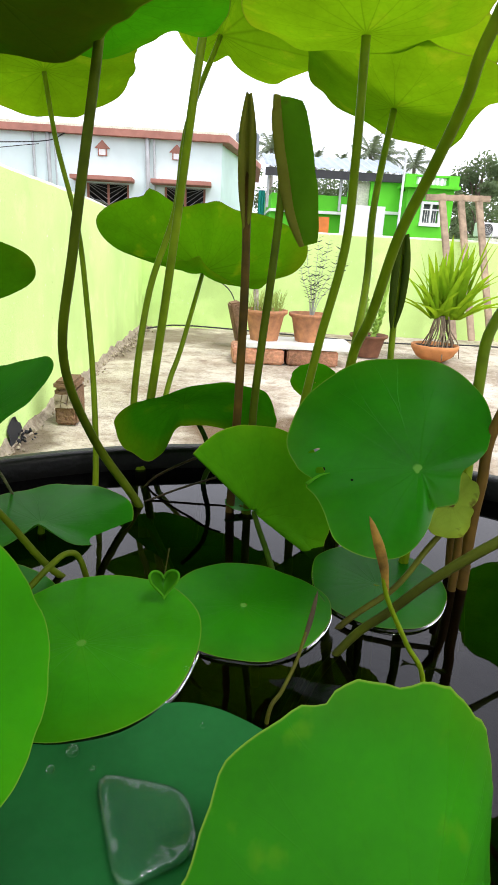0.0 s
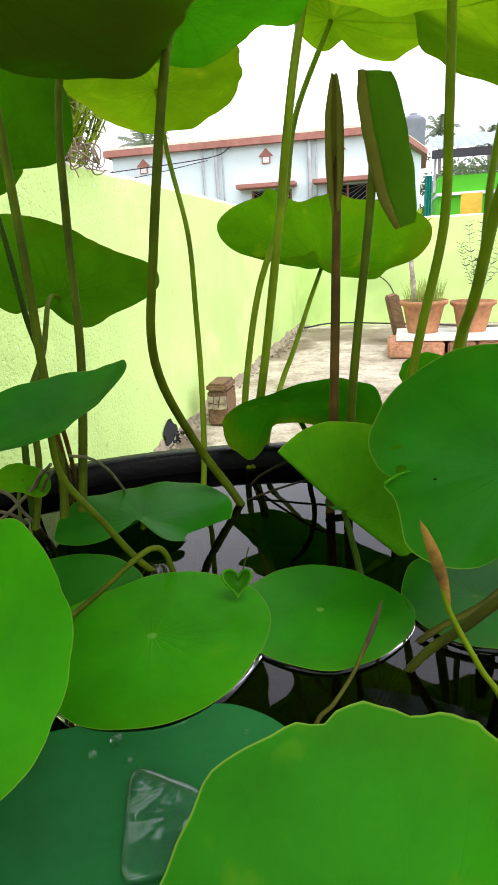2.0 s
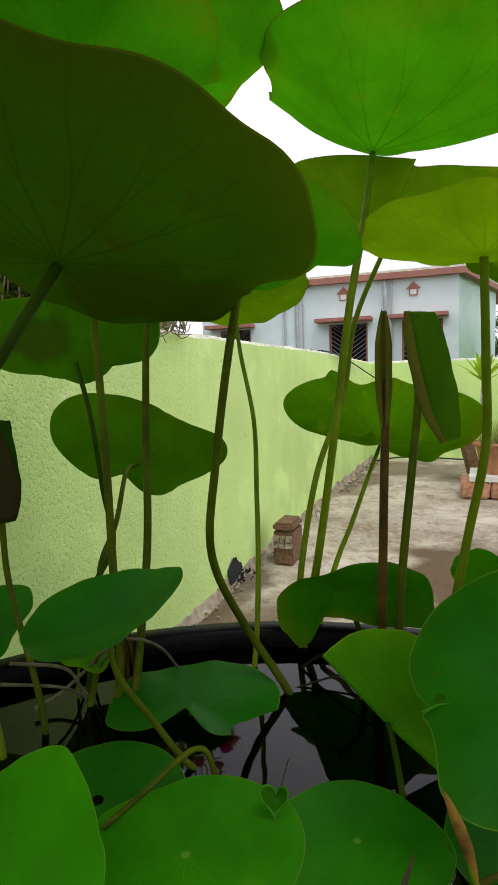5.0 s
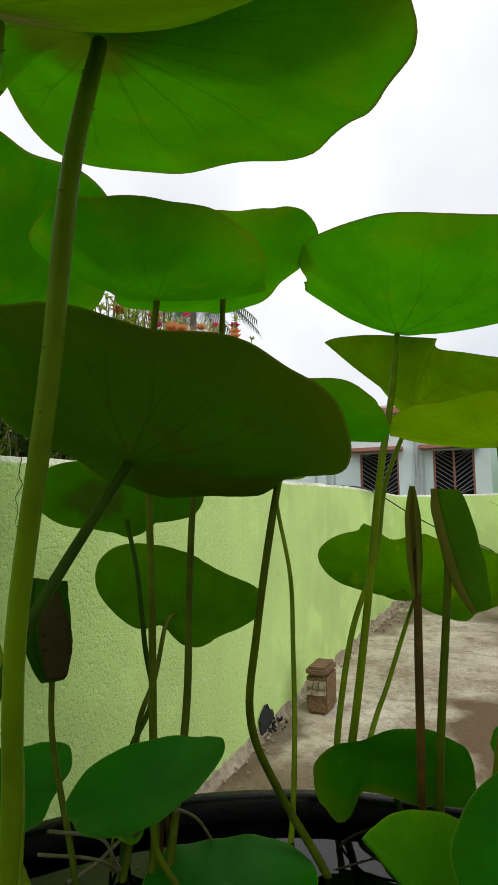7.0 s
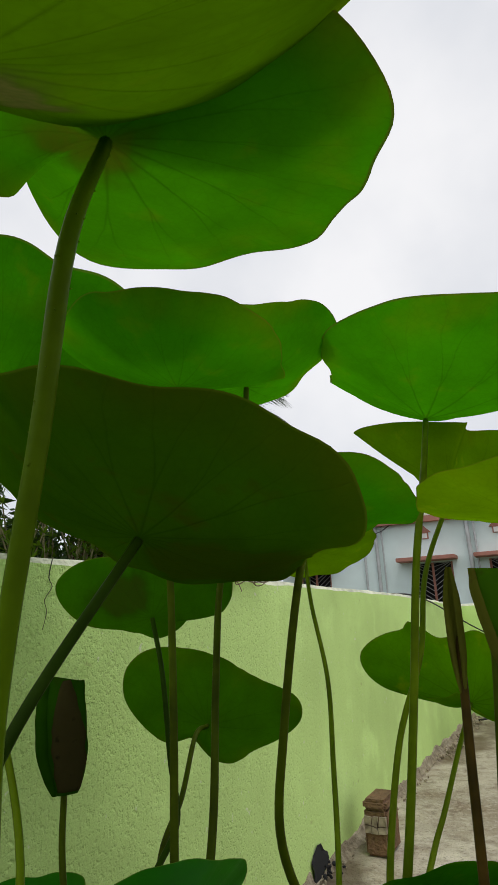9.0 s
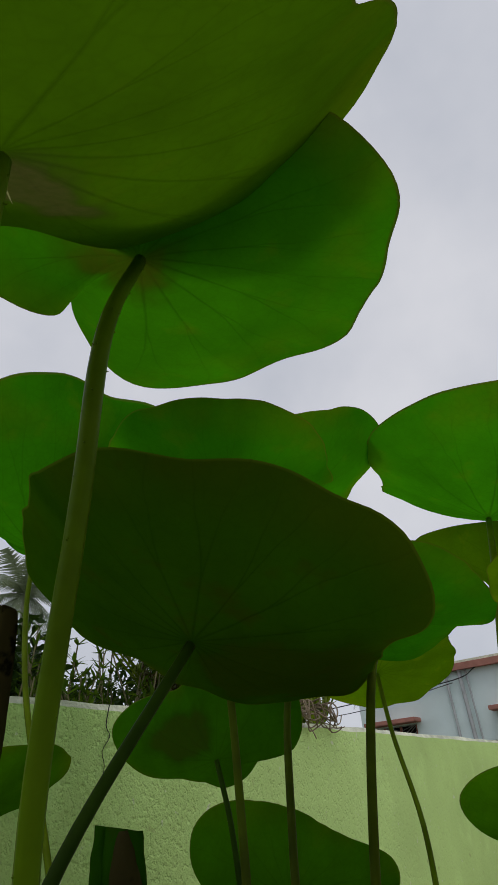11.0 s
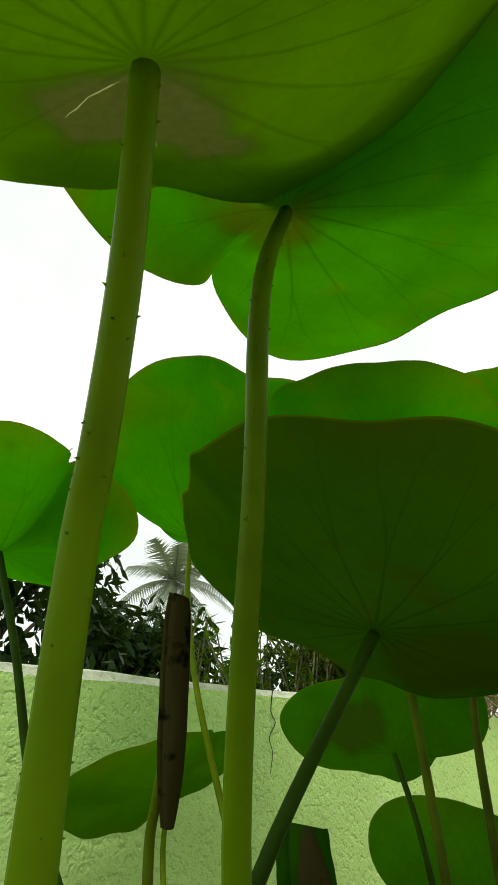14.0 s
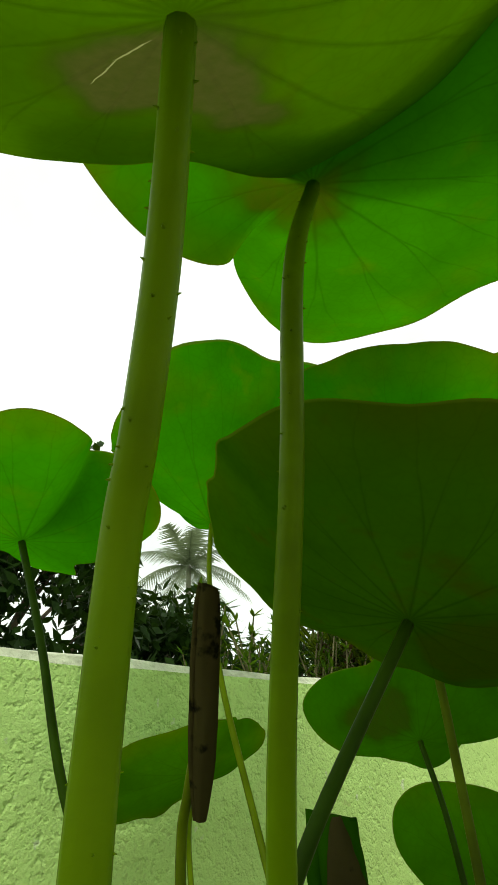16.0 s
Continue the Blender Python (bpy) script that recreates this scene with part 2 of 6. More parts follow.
LEAF_PATCH = leaf_mat("lotus_leaf_green_with_dry_patch", (0.022, 0.088, 0.001), (0.165, 0.375, 0.001), 0.26, spots=0.3, tint=(0.12, 0.16, 0.004), patch=(2.6, 0.25, 0.19, (0.2, 0.175, 0.05), 0.85), rib_share=0.5, strand=(0.22, 0.22, 0.08), slits=((-0.1, 0.0, -0.21, -0.027, 0.0028), (-0.19, -0.022, -0.335, -0.022, 0.0022), (-0.2, 0.118, -0.417, 0.279, 0.003)))
LEAF_SPECK = leaf_mat("lotus_leaf_green_with_speckled_patch", (0.018, 0.115, 0.001), (0.085, 0.42, 0.001), 0.32, spots=0.25, tint=(0.16, 0.22, 0.004), patch=(-2.6, 0.26, 0.3, (0.12, 0.13, 0.006), 0.75))
LEAF_PAD = leaf_mat("lotus_pad_green", (0.032, 0.26, 0.001), (0.09, 0.45, 0.001), 0.24, 0.34, spec=0.03, spots=0.35, tint=(0.09, 0.26, 0.002), rib_share=0.3, dot_share=0.6, top_rib=0.16)
LEAF_PAD_DEEP = leaf_mat("lotus_pad_mid_green", (0.019, 0.19, 0.002), (0.06, 0.36, 0.001), 0.22, 0.32, spec=0.05, spots=0.3, tint=(0.05, 0.2, 0.002), rib_share=0.3, dot_share=0.6, top_rib=0.16)
# shade over the low pads is put into this deeper green
LEAF_SHADE = leaf_mat("lotus_pad_shaded_green", (0.014, 0.145, 0.004), (0.04, 0.28, 0.001), 0.2, 0.34, spec=0.05, rib_share=0.3, dot_share=0.15, top_rib=0.05)
LEAF_TORN = leaf_mat("lotus_leaf_deep_green_torn", (0.013, 0.16, 0.002), (0.04, 0.3, 0.001), 0.2, 0.3, spec=0.12, rib_share=0.3, dot_share=0.7, top_rib=0.12, slits=((-0.78, 0.31, -0.655, 0.322, 0.012), (-0.87, 0.128, -0.75, 0.16, 0.028), (-0.625, -0.012, -0.6, -0.002, 0.012)))
LEAF_NIBBLED = leaf_mat("lotus_leaf_green_with_yellow_edge", (0.016, 0.15, 0.001), (0.06, 0.42, 0.001), 0.22, 0.33, spec=0.05, spots=0.5, spot_scale=42, tint=(0.1, 0.24, 0.003), edge=(0.24, 0.36, 0.04), edge_share=0.45, rib_share=0.2, dot_share=0.01, top_rib=0.12)
LEAF_BLUE = leaf_mat("lotus_pad_blue_green", (0.013, 0.115, 0.026), (0.03, 0.18, 0.03), 0.12, 0.36, veins=False, spec=0.1)
LEAF_BRIGHT = leaf_mat("lotus_leaf_bright_green", (0.075, 0.29, 0.003), (0.16, 0.5, 0.002), 0.3, 0.4, spec=0.01, rib_share=0.5, edge=(0.3, 0.45, 0.03), edge_share=0.6)
LEAF_DRY = leaf_mat("lotus_leaf_yellowing", (0.27, 0.38, 0.04), (0.45, 0.55, 0.05), 0.35, 0.6, spots=0.9, spot_scale=110, tint=(0.1, 0.07, 0.02), edge=(0.16, 0.09, 0.03), edge_share=0.8)
LEAF_ROLL = leaf_mat("lotus_leaf_rolled", (0.085, 0.2, 0.008), (0.2, 0.46, 0.004), 0.34, 0.5, veins=False, spots=1.4, tint=(0.12, 0.08, 0.02))
LEAF_ROLL_MURKY = leaf_mat("lotus_leaf_rolled_olive_brown", (0.045, 0.07, 0.01), (0.08, 0.12, 0.004), 0.18, 0.5, veins=False, spots=1.6, tint=(0.06, 0.035, 0.012))
LEAF_ROLL_DRY = leaf_mat("lotus_leaf_rolled_brown", (0.17, 0.16, 0.025), (0.18, 0.2, 0.02), 0.15, 0.55, veins=False, spots=1.3, tint=(0.12, 0.06, 0.015))
LEAF_WITHER = leaf_mat("lotus_leaf_withered", (0.048, 0.039, 0.014), (0.045, 0.036, 0.008), 0.1, 0.6, veins=False, spots=1.9, spot_scale=70, tint=(0.01, 0.009, 0.004))
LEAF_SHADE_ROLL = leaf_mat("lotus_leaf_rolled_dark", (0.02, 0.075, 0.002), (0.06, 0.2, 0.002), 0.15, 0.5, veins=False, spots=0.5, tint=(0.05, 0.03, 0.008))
STEM = mat("stem_green", (0.135, 0.2, 0.004), 0.45, var=0.35, scale=45, bump=0.06, bump_scale=300, spec=0.07)
STEM_DARK = mat("stem_olive", (0.08, 0.11, 0.004), 0.45, var=0.45, scale=45, bump=0.06, bump_scale=300, spec=0.06)
STEM_THICK = mat("stem_thick_green", (0.105, 0.175, 0.003), 0.45, var=0.4, scale=30, bump=0.05, bump_scale=300, spec=0.05)
STEM_DEEP = mat("stem_deep_green", (0.03, 0.066, 0.003), 0.45, var=0.4, scale=45, bump=0.05, bump_scale=300, spec=0.05)
STEM_BROWN = mat("stem_brown", (0.115, 0.062, 0.011), 0.45, var=0.45, scale=45, bump=0.08, bump_scale=300, spec=0.06, color2=(0.045, 0.03, 0.008))
STEM_MURKY = mat("stem_murky_olive", (0.075, 0.08, 0.006), 0.45, var=0.5, scale=45, bump=0.08, bump_scale=300, spec=0.06, color2=(0.03, 0.025, 0.006))
STEM_OLIVE = mat("stem_wet_olive", (0.075, 0.095, 0.006), 0.4, var=0.5, scale=30, bump=0.06, bump_scale=300, spec=0.08, color2=(0.035, 0.032, 0.008))
# dead-stalk brown with shade put into it, and the brown of a shoot tip
STEM_SHADED_BROWN = mat("stem_shaded_brown", (0.045, 0.03, 0.012), 0.5, var=0.5, scale=90, bump=0.2, bump_scale=400, spec=0.15)
STEM_DEAD = mat("stem_dead", (0.17, 0.15, 0.075), 0.7, var=0.6, scale=90, bump=0.3, bump_scale=400, spec=0.2)
BUD = mat("brown_bud_tip", (0.22, 0.12, 0.02), 0.55, var=0.6, scale=160, bump=0.15, color2=(0.06, 0.035, 0.01), spec=0.1)
TUB = mat("black_plastic", (0.0015, 0.0015, 0.0015), 0.5, var=0.4, scale=60, bump=0.1, bump_scale=200, spec=0.02)
RIM_DUST = mat("dusty_black_plastic", (0.005, 0.0046, 0.004), 0.4, var=0.7, scale=50, bump=0.15, bump_scale=200, spec=0.12)
MUD = mat("pond_mud", (0.006, 0.005, 0.003), 0.9, var=0.5, scale=40, bump=0.6, spec=0.1)


def plaster_mat(name, color, rough_coat=0.5, smooth_from=None):
    """Painted plaster: smooth between scattered lumps, with faint stains and chips."""
    m = bpy.data.materials.new(name)
    m.use_nodes = True
    n, l = m.node_tree.nodes, m.node_tree.links
    b = n["Principled BSDF"]
    b.inputs["Roughness"].default_value, b.inputs["Specular IOR Level"].default_value = 0.8, 0.15
    tc = n.new("ShaderNodeTexCoord")

    def tex(scale, detail, low, high):
        k, r = n.new("ShaderNodeTexNoise"), n.new("ShaderNodeMapRange")
        k.inputs["Scale"].default_value, k.inputs["Detail"].default_value = scale, detail
        r.inputs["From Min"].default_value, r.inputs["From Max"].default_value = low, high
        r.interpolation_type = "SMOOTHSTEP"
        l.new(tc.outputs["Object"], k.inputs["Vector"])
        l.new(k.outputs["Fac"], r.inputs["Value"])
        return r.outputs["Result"]

    def lay(base, color2, factor, share):
        k, q = n.new("ShaderNodeMix"), n.new("ShaderNodeMath")
        q.operation = "MULTIPLY"
        q.inputs[1].default_value = share
        l.new(factor, q.inputs[0])
        k.data_type = "RGBA"
        k.inputs["B"].default_value = (*color2, 1)
        if isinstance(base, tuple):
            k.inputs["A"].default_value = (*base, 1)
        else:
            l.new(base, k.inputs["A"])
        l.new(q.outputs[0], k.inputs["Factor"])
        return k.outputs["Result"]

    lumps, grit = tex(125, 2.5, 0.3, 0.5), tex(330, 3, 0.3, 0.7)
    col = lay(color, tuple(c * 0.82 for c in color), tex(2.2, 4, 0.4, 0.75), 1.0)
    col = lay(col, tuple(min(1, c * 1.12 + 0.03) for c in color), tex(7, 5, 0.5, 0.75), 0.7)
    # darker flecks put the shade of small pits into the colour
    col = lay(col, tuple(c * 0.7 for c in color), tex(230, 4, 0.52, 0.7), 0.45)
    col = lay(col, (0.78, 0.8, 0.66), tex(60, 5, 0.68, 0.74), 0.6)
    col = lay(col, (0.3, 0.33, 0.12), tex(38, 6, 0.67, 0.78), 0.5)
    l.new(col, b.inputs["Base Color"])
    h = n.new("ShaderNodeMath")
    h.operation = "MULTIPLY_ADD"
    h.inputs[1].default_value = 0.18
    l.new(grit, h.inputs[0])
    l.new(lumps, h.inputs[2])
    bp = n.new("ShaderNodeBump")
    bp.inputs["Strength"].default_value, bp.inputs["Distance"].default_value = rough_coat, 0.006
    height = h.outputs[0]
    if smooth_from:
        # the coarse coat gives way to smoother plaster along the wall
        sep, r, q = n.new("ShaderNodeSeparateXYZ"), n.new("ShaderNodeMapRange"), n.new("ShaderNodeMath")
        l.new(tc.outputs["Object"], sep.inputs["Vector"])
        l.new(sep.outputs["Y"], r.inputs["Value"])
        r.inputs["From Min"].default_value, r.inputs["From Max"].default_value = smooth_from, smooth_from + 0.9
        r.inputs["To Min"].default_value, r.inputs["To Max"].default_value = 1.0, 0.12
        q.operation = "MULTIPLY"
        l.new(height, q.inputs[0])
        l.new(r.outputs["Result"], q.inputs[1])
        height = q.outputs[0]
    l.new(height, bp.inputs["Height"])
    l.new(bp.outputs["Normal"], b.inputs["Normal"])
    return m


WALL_PAINT = plaster_mat("lime_green_wall_paint", (0.6, 0.82, 0.285), 0.42, smooth_from=1.35)
WALL_TOP = mat("worn_cement_coping", (0.76, 0.78, 0.6), 0.9, var=0.35, scale=30, bump=0.7, bump_scale=90, spec=0.2)


def floor_mat():
    """Weathered concrete: bleached, speckled with grit, with brown stains of dirt."""
    m = plaster_mat("weathered_concrete_floor", (0.62, 0.56, 0.44), 0.5)
    n, l = m.node_tree.nodes, m.node_tree.links
    b = n["Principled BSDF"]
    base = b.inputs["Base Color"].links[0].from_socket
    tc = n.new("ShaderNodeTexCoord")
    for scale, detail, low, high, color, share in ((1.9, 6, 0.45, 0.62, (0.17, 0.12, 0.065), 0.55), (7, 7, 0.45, 0.66, (0.22, 0.15, 0.09), 0.6), (24, 6, 0.5, 0.66, (0.15, 0.1, 0.06), 0.5), (60, 5, 0.5, 0.66, (0.66, 0.6, 0.5), 0.4), (130, 4, 0.56, 0.68, (0.08, 0.055, 0.035), 0.45), (210, 3, 0.58, 0.7, (0.62, 0.58, 0.5), 0.3)):
        k, r, x = n.new("ShaderNodeTexNoise"), n.new("ShaderNodeMapRange"), n.new("ShaderNodeMix")
        k.noise_dimensions = "4D"
        k.inputs["W"].default_value = 3.7
        k.inputs["Scale"].default_value, k.inputs["Detail"].default_value = scale, detail
        r.inputs["From Min"].default_value, r.inputs["From Max"].default_value = low, high
        r.inputs["To Max"].default_value = share
        l.new(tc.outputs["Object"], k.inputs["Vector"])
        l.new(k.outputs["Fac"], r.inputs["Value"])
        x.data_type = "RGBA"
        x.inputs["B"].default_value = (*color, 1)
        l.new(base, x.inputs["A"])
        l.new(r.outputs["Result"], x.inputs["Factor"])
        base = x.outputs["Result"]
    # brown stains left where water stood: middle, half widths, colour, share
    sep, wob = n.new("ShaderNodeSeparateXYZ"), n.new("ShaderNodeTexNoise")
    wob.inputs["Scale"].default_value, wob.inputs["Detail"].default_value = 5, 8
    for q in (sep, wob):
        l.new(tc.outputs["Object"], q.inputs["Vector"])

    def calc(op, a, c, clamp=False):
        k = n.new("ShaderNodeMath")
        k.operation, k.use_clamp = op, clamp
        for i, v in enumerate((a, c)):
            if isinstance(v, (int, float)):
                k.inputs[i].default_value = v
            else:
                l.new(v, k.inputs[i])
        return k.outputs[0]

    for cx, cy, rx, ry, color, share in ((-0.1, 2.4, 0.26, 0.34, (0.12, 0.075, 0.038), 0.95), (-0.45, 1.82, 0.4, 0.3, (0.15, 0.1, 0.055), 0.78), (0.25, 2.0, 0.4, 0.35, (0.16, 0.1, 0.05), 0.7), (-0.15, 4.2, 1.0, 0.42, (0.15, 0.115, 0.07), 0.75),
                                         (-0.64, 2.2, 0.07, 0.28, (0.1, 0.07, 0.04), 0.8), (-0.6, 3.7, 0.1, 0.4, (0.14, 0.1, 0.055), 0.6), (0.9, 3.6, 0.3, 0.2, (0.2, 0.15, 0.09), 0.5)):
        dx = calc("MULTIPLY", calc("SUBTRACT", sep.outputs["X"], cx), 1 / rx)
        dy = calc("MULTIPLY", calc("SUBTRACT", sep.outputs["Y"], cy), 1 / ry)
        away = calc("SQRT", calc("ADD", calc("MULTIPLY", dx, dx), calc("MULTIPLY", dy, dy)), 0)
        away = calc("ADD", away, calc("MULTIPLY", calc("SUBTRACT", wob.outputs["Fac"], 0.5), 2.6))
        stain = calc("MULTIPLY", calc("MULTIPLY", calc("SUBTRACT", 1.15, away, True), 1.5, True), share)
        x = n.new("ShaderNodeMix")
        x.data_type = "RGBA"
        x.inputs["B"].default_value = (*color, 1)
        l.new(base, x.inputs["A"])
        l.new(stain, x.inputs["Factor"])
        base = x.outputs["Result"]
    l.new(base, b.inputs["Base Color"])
    return m


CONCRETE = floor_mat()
BRICK = mat("red_brick", (0.46, 0.22, 0.13), 0.85, var=0.5, scale=60, bump=0.7, bump_scale=90, color2=(0.24, 0.13, 0.08), per_object=0.3, spec=0.2)
OLD_BRICK = mat("old_mortared_brick", (0.2, 0.115, 0.065), 0.9, var=0.6, scale=75, bump=1.0, bump_scale=90, color2=(0.15, 0.1, 0.06), spec=0.1)
RUBBLE = mat("plaster_crumb", (0.42, 0.36, 0.26), 0.9, var=0.5, scale=60, bump=0.5, spec=0.1, color2=(0.16, 0.13, 0.09))
FILLET = mat("dirty_cement", (0.4, 0.35, 0.26), 0.9, var=0.5, scale=45, bump=0.8, bump_scale=120, spec=0.1, color2=(0.2, 0.16, 0.11))
SLAB = mat("white_marble_slab", (0.74, 0.73, 0.7), 0.5, var=0.15, scale=20)
CLAY = mat("terracotta", (0.46, 0.215, 0.1), 0.8, var=0.45, scale=38, bump=0.35, bump_scale=120, color2=(0.27, 0.13, 0.075), spec=0.2)
CLAY_ORANGE = mat("orange_terracotta", (0.6, 0.25, 0.09), 0.75, var=0.25, scale=22, bump=0.25, spec=0.25)
CLAY_DARK = mat("dark_clay", (0.2, 0.085, 0.045), 0.8, var=0.4, scale=28, bump=0.3)
SOIL = mat("potting_soil", (0.06, 0.04, 0.025), 0.95, var=0.6, scale=80, bump=1.0)
WOOD = mat("weathered_wood", (0.42, 0.31, 0.21), 0.8, var=0.45, scale=35, bump=0.4)
MINT = mat("pale_mint_plaster", (0.74, 0.86, 0.84), 0.85, var=0.1, scale=2.0, bump=0.15, spec=0.2)
RED_TRIM = mat("brick_red_trim", (0.44, 0.2, 0.15), 0.8, var=0.25, scale=6, spec=0.2)
IRON = mat("dark_iron", (0.03, 0.03, 0.032), 0.5, var=0.3, scale=8)
GRILLE = mat("grey_painted_grille", (0.3, 0.3, 0.3), 0.5, var=0.2, scale=8)
ROOM_DARK = mat("dark_room", (0.02, 0.02, 0.022), 0.9, var=0.2, scale=4)
PIPE = mat("grey_pipe", (0.5, 0.52, 0.52), 0.5, var=0.2, scale=9)
LIME = mat("bright_green_paint", (0.12, 0.62, 0.03), 0.7, var=0.12, scale=2.5, spec=0.2)
WHITE = mat("white_paint", (0.8, 0.8, 0.78), 0.7, var=0.08, scale=6)
TIN = mat("blue_grey_tin_roof", (0.27, 0.33, 0.39), 0.5, var=0.2, scale=3)
ORANGE = mat("orange_cloth", (0.75, 0.22, 0.04), 0.8, var=0.2, scale=8)
YELLOW = mat("yellow_cloth", (0.8, 0.5, 0.05), 0.8, var=0.2, scale=8)
TANK = mat("grey_water_tank", (0.16, 0.18, 0.2), 0.5, var=0.2, scale=5)
EARTH = mat("ground_earth", (0.12, 0.13, 0.06), 0.95, var=0.5, scale=0.6)
BARK = mat("tree_bark", (0.16, 0.12, 0.085), 0.9, var=0.4, scale=14, bump=0.6)
TREE_LEAF = leaf_mat("mango_leaf", (0.018, 0.042, 0.007), (0.08, 0.16, 0.01), 0.14, 0.34, veins=False, spec=0.08)
# haze over the far trees and palms is put into these two leaf colours
HAZY_LEAF = leaf_mat("hazy_tree_leaf", (0.14, 0.19, 0.1), (0.2, 0.28, 0.1), 0.35, 0.5, veins=False)
HAZY_PALM_LEAF = leaf_mat("hazy_palm_leaflet", (0.17, 0.21, 0.13), (0.26, 0.32, 0.16), 0.35, 0.35, veins=False, spec=0.4)
NEAR_PALM_LEAF = leaf_mat("dark_palm_leaflet", (0.07, 0.095, 0.05), (0.13, 0.17, 0.07), 0.3, 0.35, veins=False, spec=0.3)
GRASS = leaf_mat("grass_blade", (0.3, 0.38, 0.1), (0.45, 0.52, 0.12), 0.4, 0.5, veins=False)
PANDAN = leaf_mat("pandan_leaf", (0.22, 0.4, 0.015), (0.45, 0.62, 0.02), 0.35, 0.4, veins=False)
GREY_LEAF = leaf_mat("dusty_grey_leaf", (0.13, 0.155, 0.12), (0.16, 0.19, 0.13), 0.3, 0.6, veins=False)
CACTUS = mat("cactus_green", (0.25, 0.42, 0.05), 0.55, var=0.3, scale=60, bump=0.3)
PALM_BARK = mat("grey_palm_trunk", (0.3, 0.27, 0.22), 0.9, var=0.4, scale=14, bump=0.5)
PALE_BARK = mat("pale_scarred_bark", (0.5, 0.46, 0.4), 0.85, var=0.5, scale=70, bump=0.6, spec=0.1, color2=(0.16, 0.12, 0.09))
GREY_TWIG = mat("grey_twig", (0.42, 0.42, 0.38), 0.8, var=0.3, scale=60)
TWIG = mat("dry_twig", (0.26, 0.2, 0.13), 0.85, var=0.4, scale=60)
PINK = leaf_mat("pink_petal", (0.7, 0.04, 0.2), (0.8, 0.08, 0.25), 0.4, 0.5, veins=False)
PEACH = leaf_mat("peach_petal", (0.75, 0.3, 0.12), (0.8, 0.4, 0.2), 0.4, 0.5, veins=False)
SCRUB = leaf_mat("scrub_leaf", (0.05, 0.11, 0.012), (0.14, 0.24, 0.01), 0.3, 0.5, veins=False)
DRY_SCRUB = leaf_mat("dry_brown_leaf", (0.09, 0.05, 0.025), (0.12, 0.07, 0.03), 0.2, 0.7, veins=False)
TEAL = mat("teal_cloth", (0.02, 0.4, 0.38), 0.8, var=0.2, scale=8)
WIRE = mat("black_cable", (0.02, 0.02, 0.02), 0.6)


def water_mat():
    m = bpy.data.materials.new("dark_pond_water")
    m.use_nodes = True
    n, l = m.node_tree.nodes, m.node_tree.links
    n.remove(n["Principled BSDF"])
    out = n["Material Output"]
    tc, noise_t, bp = n.new("ShaderNodeTexCoord"), n.new("ShaderNodeTexNoise"), n.new("ShaderNodeBump")
    noise_t.inputs["Scale"].default_value, noise_t.inputs["Detail"].default_value = 14, 2
    l.new(tc.outputs["Object"], noise_t.inputs["Vector"])
    bp.inputs["Strength"].default_value, bp.inputs["Distance"].default_value = 0.05, 0.01
    l.new(noise_t.outputs["Fac"], bp.inputs["Height"])
    fres = n.new("ShaderNodeFresnel")
    fres.inputs["IOR"].default_value = 1.33
    gl = n.new("ShaderNodeBsdfGlossy")
    gl.inputs["Roughness"].default_value, gl.inputs["Color"].default_value = 0.015, (1, 1, 1, 1)
    tr = n.new("ShaderNodeBsdfTransparent")
    tr.inputs["Color"].default_value = (0.16, 0.12, 0.06, 1)
    mx = n.new("ShaderNodeMixShader")
    l.new(bp.outputs["Normal"], gl.inputs["Normal"])
    l.new(bp.outputs["Normal"], fres.inputs["Normal"])
    l.new(fres.outputs["Fac"], mx.inputs["Fac"])
    l.new(tr.outputs["BSDF"], mx.inputs[1])
    l.new(gl.outputs["BSDF"], mx.inputs[2])
    l.new(mx.outputs["Shader"], out.inputs["Surface"])
    return m


def clear_mat():
    m = bpy.data.materials.new("clear_water_bead")
    m.use_nodes = True
    b = m.node_tree.nodes["Principled BSDF"]
    b.inputs["Base Color"].default_value = (1, 1, 1, 1)
    b.inputs["Roughness"].default_value, b.inputs["IOR"].default_value = 0.0, 1.33
    b.inputs["Transmission Weight"].default_value = 1.0
    return m


